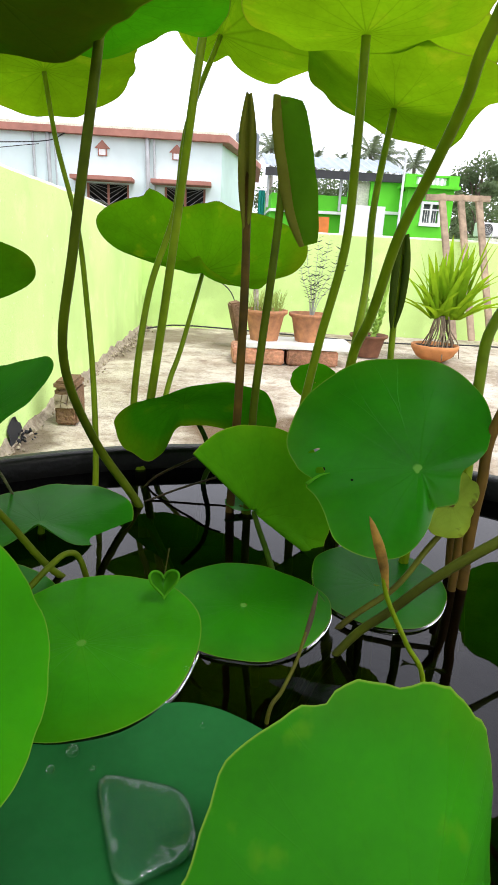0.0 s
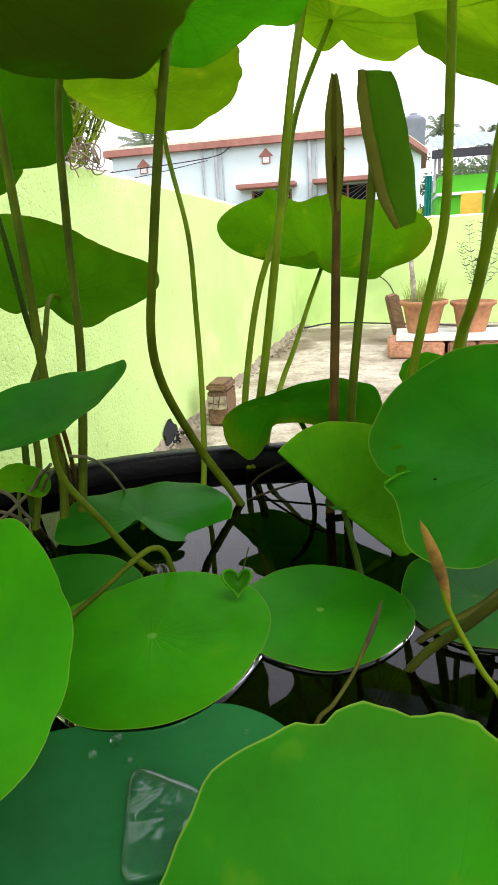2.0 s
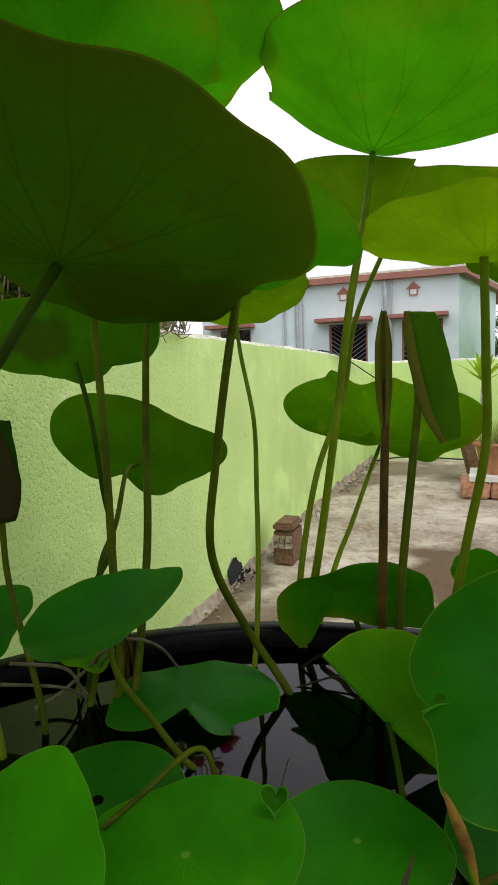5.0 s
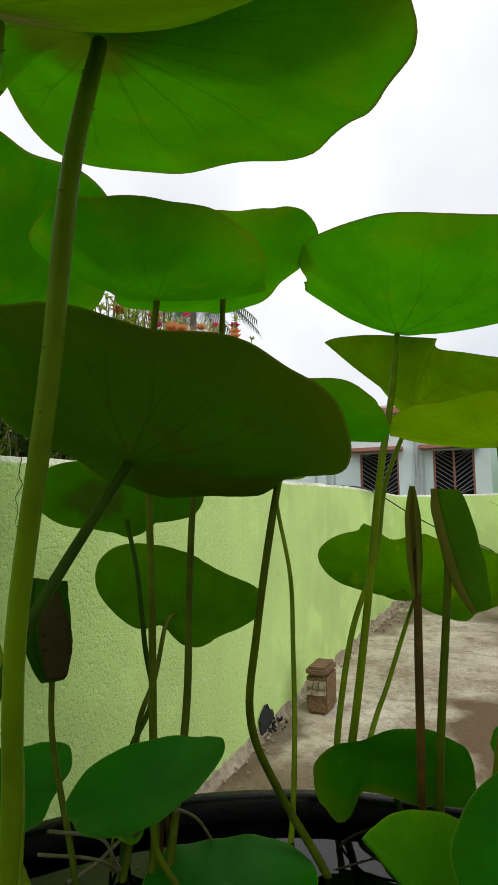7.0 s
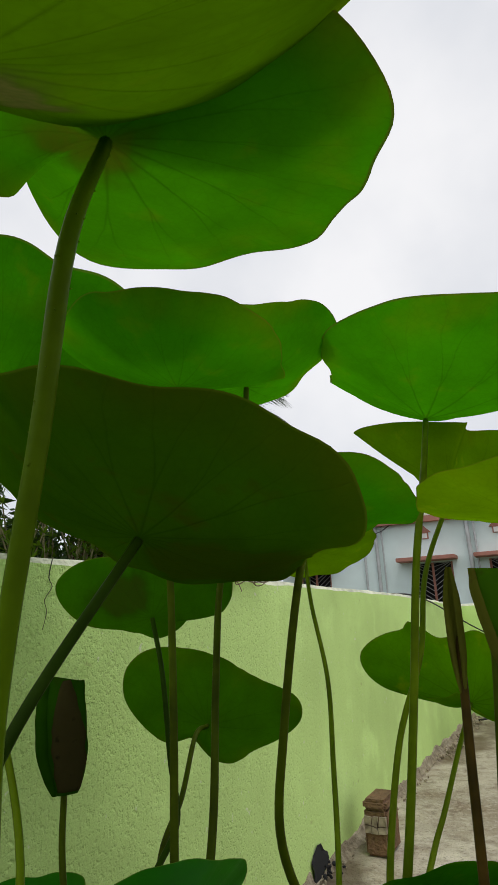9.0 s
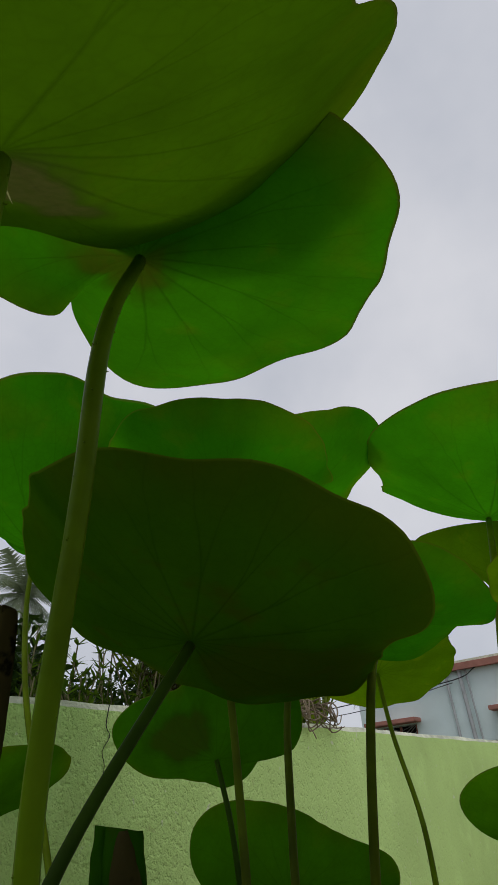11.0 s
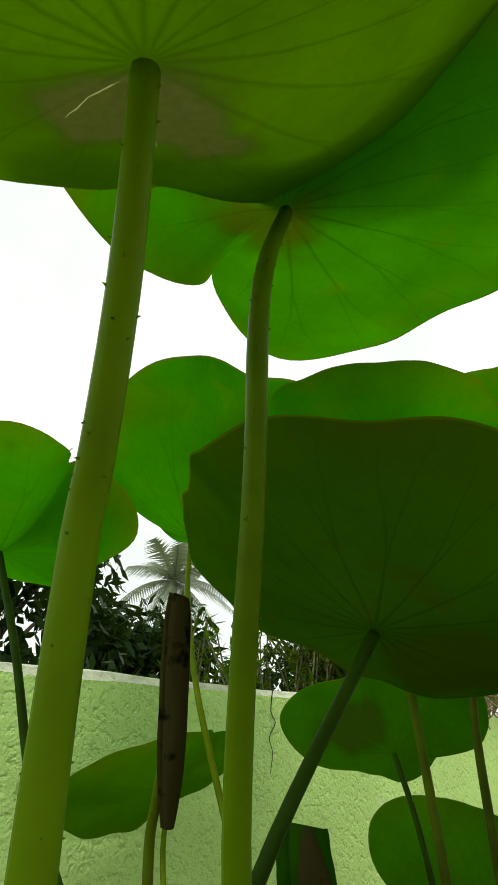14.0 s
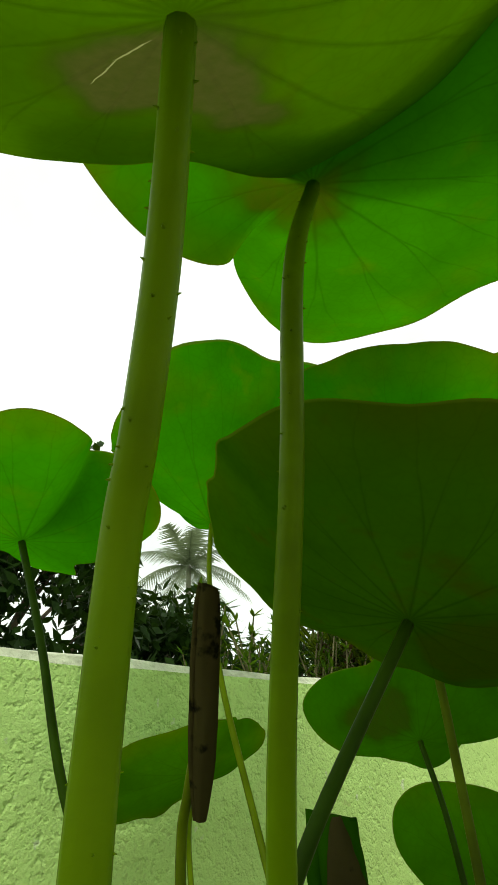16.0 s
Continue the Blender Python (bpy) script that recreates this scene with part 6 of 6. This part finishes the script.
rnd = random.Random(8)
bm = bmesh.new()
for k in range(16):
    y = 2.125 + abs(rnd.gauss(0, 0.05))
    s = rnd.uniform(0.003, 0.009)
    m = Matrix.Translation((WX + abs(rnd.gauss(0.012, 0.015)), y, rnd.uniform(-0.002, 0.02))) @ Euler((rnd.random() * 3, rnd.random() * 3, 0)).to_matrix().to_4x4()
    bmesh.ops.create_icosphere(bm, subdivisions=1, radius=s, matrix=m @ Matrix.Diagonal((1, 0.8, 0.5, 1)))
single("soot_crumbs", bm, ROOM_DARK, "black crumbs of dirt beside the drain hole", "dirt", kind="stuff")

# ---- plants on the side parapet ----
rnd = random.Random(21)
tang = thing("dry_vine", "tangle of dry vine twigs hanging over the parapet", "vine", at=(WX - 0.03, 1.79, WT))
for k in range(15):
    bm = bmesh.new()
    y0, down = rnd.uniform(-0.07, 0.07), rnd.uniform(0.0, 0.05)
    turns, rad = rnd.uniform(0.5, 1.3), rnd.uniform(0.008, 0.02)
    ph = rnd.uniform(0, 6.28)
    pts = [Vector((-0.06, y0, 0.012)), Vector((0.0, y0 + 0.01, 0.03))]
    for j in range(9):
        s = j / 8
        pts.append(Vector((0.045 + 0.008 * math.sin(j), y0 + rad * math.cos(ph + 6.28 * turns * s) + 0.02 * s, 0.02 - down * s + rad * math.sin(ph + 6.28 * turns * s))))
    tube(bm, pts, 0.0019, 0.001, 5, 5)
    part("twig", bm, TWIG, tang, smooth=True)
# a crack in the plaster
bm = bmesh.new()
tube(bm, ((WX, 1.248, WT - 0.004), (WX + 0.0006, 1.243, 0.637), (WX + 0.0006, 1.25, 0.625), (WX + 0.0006, 1.238, 0.608), (WX + 0.0004, 1.243, 0.592), (WX, 1.238, 0.57)), 0.0007, 0.0003, 5, 3)
single("wall_crack", bm, ROOM_DARK, "thin dark crack in the painted plaster", "crack", kind="structure")



# ---- flowering plant beyond the parapet ----
def moss_rose(x, y, z, spread, tall, seed, flowers, label, leafy=None, woody=None):
    rnd = random.Random(seed)
    t = thing("moss_rose", label, "flowering plant", "flowering plants on the parapet", (x, y, z))
    bmt, bml = bmesh.new(), bmesh.new()
    for k in range(int(300 * spread)):
        top = Vector((rnd.uniform(-0.5, 0.5) * 0.18, rnd.uniform(-0.5, 0.5) * spread, tall * rnd.uniform(0.45, 1.0)))
        line = tube(bmt, [Vector((top.x * 0.4, top.y * 0.5, 0)), Vector((top.x * 0.8 + rnd.uniform(-0.03, 0.03), top.y * 0.8 + rnd.uniform(-0.04, 0.04), top.z * 0.5)), top], 0.0026, 0.0012, 5, 6)
        for c in line[2:]:
            for _ in range(4):
                d = Vector((rnd.uniform(-1, 1), rnd.uniform(-1, 1), rnd.uniform(-0.2, 1))).normalized() * rnd.uniform(0.014, 0.028)
                blade_strip(bml, c, c + d, 0.003, 0.1, 2)
    part("twig_bush", bmt, woody or STEM, t)
    part("foliage", bml, leafy or GRASS, t)
    for k in range(flowers):
        c = Vector((rnd.uniform(-0.05, 0.1), rnd.uniform(-0.48, 0.48) * spread, tall * rnd.uniform(0.72, 1.0)))
        bm = bmesh.new()
        size = rnd.uniform(0.015, 0.028)
        for j in range(11):
            a, out = j * 1.257 + (0.6 if j > 4 else 0), 1.0 if j < 5 else 0.65
            blade_strip(bm, c, c + Vector((math.cos(a) * size * out, math.sin(a) * size * out, size * (0.5 if j < 5 else 0.8))), size * 0.5, 0.3, 4)
        part("flower", bm, PINK if k % 2 else PEACH, t, "pink flower" if k % 2 else "peach flower")
    return t


moss_rose(WX - 0.12, 1.78, WT, 0.84, 0.43, 31, 38, "moss rose with pink and peach flowers behind the parapet")
moss_rose(WX - 0.17, 1.42, WT - 0.2, 0.34, 0.36, 35, 0, "low scrubby dark plant behind the parapet", SCRUB, STEM_DEAD)
moss_rose(WX - 0.16, 1.58, WT - 0.12, 0.18, 0.24, 37, 0, "dried brown plant behind the parapet", DRY_SCRUB, TWIG)

# ---- neighbouring house ----
HY, HX0, HX1, HZ = 15.3, -6.7, -0.27, 2.76
house = thing("neighbour_house", "pale mint plastered house with brick-red cornice and window shades", "house", at=(0, 0, 0))


def wall_with_holes(x0, x1, z0, z1, y, thick, holes):
    """A wall in the x-z plane with openings right through it."""
    xs = sorted({x0, x1, *[h[0] for h in holes], *[h[1] for h in holes]})
    zs = sorted({z0, z1, *[h[2] for h in holes], *[h[3] for h in holes]})
    bm = bmesh.new()
    for a, b in zip(xs, xs[1:]):
        for c, d in zip(zs, zs[1:]):
            mx, mz = (a + b) / 2, (c + d) / 2
            if any(h[0] < mx < h[1] and h[2] < mz < h[3] for h in holes):
                continue
            box(bm, a, y, c, b, y + thick, d)
    bmesh.ops.remove_doubles(bm, verts=bm.verts, dist=1e-4)
    return bm


WINS = [(-6.2, -5.35), (-3.3, -2.35), (-1.55, -0.62)]
part("front_wall", wall_with_holes(HX0, HX1, -3.4, HZ, HY, 0.25, [(a, b, 0.75, 1.8) for a, b in WINS]), MINT, house)


def prism(points, z0, z1):
    """An upright block over a plan outline."""
    bm = bmesh.new()
    low, high = ([bm.verts.new((x, y, z)) for x, y in points] for z in (z0, z1))
    for k in range(len(points)):
        bm.faces.new((low[k], low[(k + 1) % len(points)], high[(k + 1) % len(points)], high[k]))
    bm.faces.new(low[::-1])
    bm.faces.new(high)
    bmesh.ops.recalc_face_normals(bm, faces=bm.faces)
    return bm


part("side_wall", prism(((HX1, HY + 0.25), (0.66, HY + 4), (0.66, HY + 7), (0.41, HY + 7), (0.41, HY + 4.05), (HX1 - 0.25, HY + 0.25)), -3.4, HZ), MINT, house)
part("back_wall", boxed(HX0, HY + 7, -3.4, 0.66, HY + 7.25, HZ), MINT, house)
part("end_wall", boxed(HX0, HY + 0.25, -3.4, HX0 + 0.25, HY + 7, HZ), MINT, house)
# a dark board stands for the unlit rooms behind the windows
part("room", boxed(HX0 + 0.3, HY + 1.2, -0.2, HX1 - 0.3, HY + 1.3, 2.4), ROOM_DARK, house)
part("roof", prism(((HX0 - 0.15, HY - 0.16), (HX1 + 0.15, HY - 0.16), (0.82, HY + 4), (0.95, HY + 7.4), (HX0 - 0.15, HY + 7.4)), HZ, HZ + 0.14), RED_TRIM, house, "brick-red painted cornice slab")
part("parapet", prism(((HX0 - 0.1, HY - 0.1), (HX1 + 0.1, HY - 0.1), (0.77, HY + 4), (0.9, HY + 7.3), (HX0 - 0.1, HY + 7.3)), HZ + 0.14, HZ + 0.2), WALL_TOP, house, "grey weathered roof edge")
for a, b in WINS:
    part("sunshade", boxed(a - 0.27, HY - 0.42, 1.83, b + 0.13, HY + 0.02, 1.92, bevel=0.01), RED_TRIM, house, "brick-red concrete sunshade")
    win = part("window", boxed(a, HY + 0.06, 0.75, a + 0.05, HY + 0.1, 1.8), RED_TRIM, house, "barred window with a dark board behind it")
    for xx in (b - 0.05, (a + b) / 2 - 0.02):
        part("frame", boxed(xx, HY + 0.06, 0.75, xx + 0.05, HY + 0.1, 1.8), RED_TRIM, win)
    bm = bmesh.new()
    for side in (0, 1):
        x0, x1 = (a + 0.05, (a + b) / 2 - 0.02) if side == 0 else ((a + b) / 2 + 0.03, b - 0.05)
        for k in range(12):
            z = 0.6 + k * 0.11
            za, zb = (z + 0.28, z) if side == 0 else (z, z + 0.28)
            za, zb = min(za, 1.8), min(zb, 1.8)
            tube(bm, ((x0, HY + 0.05, max(za, 0.75)), (x1, HY + 0.05, max(zb, 0.75))), 0.009, sides=4, per=1)
    part("grille", bm, GRILLE, win)
for ex in (-5.9, -2.92, -1.28):
    em = part("house_emblem", boxed(ex - 0.1, HY - 0.03, 2.36, ex + 0.1, HY - 0.003, 2.52), RED_TRIM, house, "small red house-shaped vent")
    bm = bmesh.new()
    q = [bm.verts.new(v) for v in ((ex - 0.17, HY - 0.034, 2.51), (ex + 0.17, HY - 0.034, 2.51), (ex, HY - 0.034, 2.68))]
    q2 = [bm.verts.new(v.co + Vector((0, 0.03, 0))) for v in q]
    bm.faces.new(q)
    for i in range(3):
        bm.faces.new((q[i], q2[i], q2[(i + 1) % 3], q[(i + 1) % 3]))
    part("roof", bm, RED_TRIM, em)
    part("panel", boxed(ex - 0.07, HY - 0.042, 2.375, ex + 0.07, HY - 0.032, 2.49), WHITE, em)
for px, w in ((-1.93, 0.05), (-1.78, 0.025), (-4.42, 0.03), (-4.1, 0.045), (-3.95, 0.02)):
    bm = bmesh.new()
    tube(bm, ((px, HY - 0.05, -0.4), (px + 0.02, HY - 0.05, 1.4), (px, HY - 0.05, HZ)), w, sides=8, per=3)
    part("pipe", bm, PIPE, house, "grey rain pipe", smooth=True)
bm = bmesh.new()
tube(bm, ((-9, 14.4, 2.2), (-6.5, 14.8, 2.38), (-4.25, 15.1, 2.55), (-3.7, 15.2, 2.76)), 0.012, sides=5)
tube(bm, ((-9, 14.4, 2.1), (-6.3, 14.8, 2.2), (-4.25, 15.1, 2.5)), 0.009, sides=5)
single("power_line", bm, WIRE, "black overhead cable running to the house", "cable", smooth=True)
tank = thing("water_tank", "grey ribbed plastic water tank on the mint house roof", "water tank", at=(0.45, 20.8, HZ + 0.2))
bm = bmesh.new()
lathe(bm, [(0.36, 0), *[(0.37 - 0.012 * (k % 2), 0.05 + 0.06 * k) for k in range(15)], (0.35, 0.95), (0.2, 1.04), (0.12, 1.05), (0.12, 1.1), (0.06, 1.11)], 32)
part("body", bm, TANK, tank, smooth=True)

# ---- green house and sheds beyond the back parapet ----
GY = 14.0
green = thing("green_house", "bright green painted house with a balustraded roof edge", "house", at=(0, 0, 0))
part("wall", wall_with_holes(3.65, 4.65, -3.4, 1.94, GY, 0.2, [(4.0, 4.38, 1.27, 1.65)]), LIME, green)
part("side_block", boxed(2.95, GY + 0.4, -3.4, 3.65, GY + 3, 2.08), LIME, green)
part("long_wall", boxed(0.84, GY + 0.6, 1.43, 2.66, GY + 3, 1.75), LIME, green)
part("ledge", boxed(0.8, GY + 0.52, 1.37, 2.98, GY + 3, 1.43), WHITE, green, "white painted ledge")
part("ledge", boxed(2.96, GY + 0.33, 1.42, 3.66, GY + 0.4, 1.48), WHITE, green, "white painted ledge")
part("lower_wall", boxed(0.84, GY + 0.65, -3.4, 2.95, GY + 3, 1.37), LIME, green)
part("back", boxed(3.65, GY + 0.2, -3.4, 4.65, GY + 4, 1.9), LIME, green)
part("roof", boxed(3.53, GY - 0.15, 1.94, 4.72, GY + 4, 2.0), LIME, green)
for x in (3.56, 4.47):
    part("corner_post", boxed(x, GY - 0.1, 2.0, x + 0.22, GY + 0.1, 2.2), LIME, green)
part("rail", boxed(3.78, GY - 0.06, 2.16, 4.47, GY + 0.06, 2.2), LIME, green)
for k in range(7):
    bm = bmesh.new()
    lathe(bm, [(0.03, 0), (0.04, 0.05), (0.02, 0.09), (0.04, 0.13), (0.03, 0.16)], 10, at=(3.83 + k * 0.097, GY, 2.0))
    part("baluster", bm, WHITE, green, smooth=True)
gw = part("window", boxed(3.96, GY - 0.05, 1.2, 4.42, GY - 0.002, 1.27), WHITE, green, "white-framed window")
for q in ((3.97, 1.64, 4.41, 1.69), (3.97, 1.27, 4.02, 1.64), (4.36, 1.27, 4.41, 1.64), (4.17, 1.27, 4.21, 1.64), (4.02, 1.52, 4.17, 1.545), (4.21, 1.52, 4.36, 1.545)):
    part("frame", boxed(q[0], GY - 0.04, q[1], q[2], GY + 0.02, q[3]), WHITE, gw)
for x in (4.07, 4.12, 4.26, 4.31):
    part("bar", boxed(x, GY - 0.01, 1.27, x + 0.012, GY + 0.0, 1.52), WHITE, gw)
# a grey sheet stands for the dim room behind the window
part("room", boxed(4.0, GY + 0.15, 1.25, 4.38, GY + 0.18, 1.67), TANK, green)
shed = thing("tin_shed", "open roof shed with a blue-grey tin roof", "shed", at=(0, 0, 0))
bm = bmesh.new()
rows = []
for i in range(63):
    x = 0.66 + i * 0.05
    rows.append([bm.verts.new((x, y, z + 0.018 * math.sin(i * 1.6))) for y, z in ((GY + 0.3, 2.25), (GY + 2.2, 2.74))])
for a, b in zip(rows, rows[1:]):
    bm.faces.new((a[0], b[0], b[1], a[1]))
part("roof", bm, TIN, shed)
# a dark strip takes the place of the shade and truss under the roof
part("eave", boxed(0.66, GY + 0.32, 2.06, 3.73, GY + 0.36, 2.22), IRON, shed, "dark board standing in for the shaded roof underside")
for x in (0.72, 2.3, 3.6):
    part("post", boxed(x, GY + 0.5, 1.44, x + 0.05, GY + 0.55, 2.25), PIPE, shed)
part("wall", boxed(2.66, GY + 0.5, 1.43, 2.96, GY + 0.6, 2.06), WALL_TOP, shed, "grey cement wall piece")
single("white_sheet", boxed(2.32, GY + 0.2, 0.85, 3.27, GY + 0.23, 1.56), WHITE, "plain white sheet hung on the far roof", "sheet")
single("orange_cloth", boxed(1.72, GY - 0.1, 0.85, 2.03, GY - 0.07, 1.27), ORANGE, "orange cloth hanging on a line", "cloth")
bm = bmesh.new()
rows = []
for i in range(15):
    x = 0.62 + i * 0.011
    rows.append([bm.verts.new((x, 15.9 + 0.03 * math.sin(i * 1.1), z)) for z in (1.0, 1.3, 1.6, 1.9)])
for a, b in zip(rows, rows[1:]):
    for q in range(3):
        bm.faces.new((a[q], b[q], b[q + 1], a[q + 1]))
cloth = thing("teal_cloth", "teal cloth hanging from a pole beside the mint house", "cloth")
part("sheet", bm, TEAL, cloth, smooth=True)
bm = bmesh.new()
tube(bm, ((0.58, 15.9, 1.9), (0.8, 15.9, 1.9), (0.82, 15.9, -3.4)), 0.015, 0.02, 6, 1)
part("pole", bm, PIPE, cloth, "thin grey pole", smooth=True)
single("yellow_cloth", boxed(1.22, GY - 0.1, 0.85, 1.62, GY - 0.07, 1.35), YELLOW, "yellow cloth hanging on a line", "cloth")
bm = bmesh.new()
tube(bm, ((3.42, GY - 0.4, -3.4), (3.42, GY - 0.4, 2.55)), 0.03, 0.025, 8, 1)
single("pole", bm, PIPE, "slim grey pole before the green house", "pole", smooth=True)
ac = thing("air_conditioner", "white air conditioner unit with a round fan grille", "air conditioner", at=(0, 0, 0))
part("casing", boxed(5.18, GY - 0.3, 1.05, 5.75, GY, 1.33, bevel=0.015), WHITE, ac)
bm = bmesh.new()
for r in (0.03, 0.06, 0.09, 0.11):
    tube(bm, [(5.35 + r * math.cos(a), GY - 0.31, 1.19 + r * math.sin(a)) for a in (k * 6.2832 / 20 for k in range(21))], 0.008, sides=4, per=1)
part("fan_grille", bm, IRON, ac)
part("bracket", boxed(5.2, GY - 0.3, -3.4, 6.4, GY + 2, 1.02), WALL_TOP, ac, "grey wall under the unit")


# ---- trees ----
def leaf_cloud(bm, rnd, centre, radius, count, size):
    for _ in range(count):
        v = Vector((rnd.gauss(0, 1), rnd.gauss(0, 1), rnd.gauss(0, 0.8)))
        c = Vector(centre) + v.normalized() * radius * rnd.random() ** 0.4
        d = Vector((rnd.uniform(-1, 1), rnd.uniform(-1, 1), rnd.uniform(-1.2, 0.3))).normalized() * size * rnd.uniform(0.7, 1.3)
        s = d.cross(Vector((rnd.uniform(-1, 1), rnd.uniform(-1, 1), rnd.uniform(-1, 1)))).normalized() * size * 0.2
        q = [bm.verts.new(p) for p in (c, c + d * 0.45 + s, c + d, c + d * 0.45 - s)]
        bm.faces.new(q)


def tree(x, y, base, height, radius, seed, label, clumps=26, leaves=190, size=0.16, low=0.35, leafy=None):
    rnd = random.Random(seed)
    t = thing("tree", label, "tree", "trees beyond the terrace", (x, y, base))
    bmt, bml = bmesh.new(), bmesh.new()
    tube(bmt, ((0, 0, 0), (0.1, 0.05, height * 0.4), (0, 0.1, height * 0.9)), 0.22, 0.06, 9, 5, knots=0.2)
    for k in range(clumps):
        a, u = k * 2.4, rnd.random()
        z = height * (low + (1 - low) * u)
        rr = radius * math.sqrt(max(0.05, 1 - (1.6 * u - 0.75) ** 2)) * rnd.uniform(0.5, 1)
        c = Vector((rr * math.cos(a), rr * math.sin(a), z))
        tube(bmt, (Vector((0, 0, z * 0.75)), c * 0.6 + Vector((0, 0, z * 0.35)), c), 0.05, 0.012, 5, 3)
        leaf_cloud(bml, rnd, c, radius * rnd.uniform(0.22, 0.36), leaves, size)
    part("trunk", bmt, BARK, t, smooth=True)
    part("crown", bml, leafy or TREE_LEAF, t)
    return t


def palm(x, y, base, height, seed, label, frond=1.9, fronds=17, leafy=None):
    rnd = random.Random(seed)
    t = thing("palm", label, "palm tree", "palms beyond the terrace", (x, y, base))
    bm = bmesh.new()
    tube(bm, ((0, 0, 0), (0.15, 0, height * 0.5), (0, 0, height)), 0.06 + 0.05 * frond, 0.04 + 0.03 * frond, 10, 8, knots=0.15)
    part("trunk", bm, PALM_BARK, t, smooth=True)
    for k in range(fronds):
        a, el = k * 2.4, 1.25 - 1.75 * (k / fronds)
        bm = bmesh.new()
        d = Vector((math.cos(a) * math.cos(el), math.sin(a) * math.cos(el), math.sin(el)))
        pts = [Vector((0, 0, height)) + d * frond * s + Vector((0, 0, -0.55 * frond * s * s * math.cos(el))) for s in (0, 0.25, 0.5, 0.75, 1.0)]
        line = tube(bm, pts, 0.022, 0.006, 4, 7)
        side = d.cross(Vector((0, 0, 1))).normalized()
        for i, c in enumerate(line[2:]):
            s = i / len(line)
            ahead = (line[min(i + 3, len(line) - 1)] - line[i + 1]).normalized()
            ln = frond * 0.34 * math.sin(math.pi * (0.12 + 0.8 * s)) + 0.05
            for q in (-1, 1):
                e = (side * q * 0.85 + ahead * 0.55 + Vector((0, 0, -0.35 - 0.25 * rnd.random()))).normalized() * ln
                w = ahead * (0.008 + 0.014 * frond)
                f = [bm.verts.new(p) for p in (c - w, c + w, c + e)]
                bm.faces.new(f)
        part("frond", bm, leafy or HAZY_PALM_LEAF, t)
    return t


tree(-9.0, 3.6, -3.4, 8.1, 2.3, 41, "dense dark mango tree behind the side parapet", 46, 260, 0.26, 0.45)
tree(-9.5, 6.6, -3.4, 6.6, 1.9, 42, "dark broad-leaved tree before the palm", 24, 220, 0.26, 0.4)
tree(-9.5, 0.6, -3.4, 8.0, 2.4, 43, "dark broad-leaved tree behind the parapet", 38, 260, 0.24, 0.4)
tree(-9.0, 9.8, -3.4, 6.3, 2.0, 49, "low dark tree beyond the parapet", 40, 240, 0.2, 0.4)
tree(-11.0, 14.5, -3.4, 7.2, 2.2, 44, "leafy tree beyond the mint house", 30, 240, 0.18, leafy=HAZY_LEAF)
palm(-9.4, 17.9, -3.4, 11.3, 54, "coconut palm rising behind the side parapet", 2.3, 26, NEAR_PALM_LEAF)
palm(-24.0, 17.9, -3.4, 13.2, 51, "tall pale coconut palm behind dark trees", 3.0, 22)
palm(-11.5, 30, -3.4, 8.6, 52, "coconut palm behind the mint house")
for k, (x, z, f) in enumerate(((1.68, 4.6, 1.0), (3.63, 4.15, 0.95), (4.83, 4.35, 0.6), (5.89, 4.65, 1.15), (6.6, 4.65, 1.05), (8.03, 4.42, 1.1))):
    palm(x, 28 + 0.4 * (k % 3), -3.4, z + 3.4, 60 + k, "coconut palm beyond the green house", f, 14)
tree(10.8, 28, -3.4, 8.0, 1.7, 45, "leafy tree beyond the green house", 46, 220, 0.22, leafy=HAZY_LEAF)
tree(9.5, 24, -3.4, 6.0, 1.6, 46, "bushy tree beside the green house", 18, 150, 0.2, leafy=HAZY_LEAF)
tree(4.5, 34, -3.4, 6.6, 3.5, 47, "distant row of trees", 22, 150, 0.25, leafy=HAZY_LEAF)
tree(2.7, 26, -3.4, 6.7, 2.0, 55, "bushy tree behind the tin shed", 34, 200, 0.2, 0.5, HAZY_LEAF)
tree(5.6, 26.5, -3.4, 6.6, 2.0, 56, "bushy tree behind the tin shed", 34, 200, 0.2, 0.5, HAZY_LEAF)
tree(0.6, 26, -3.4, 7.2, 1.2, 48, "tree beside the mint house", 14, 150, 0.16, leafy=HAZY_LEAF)
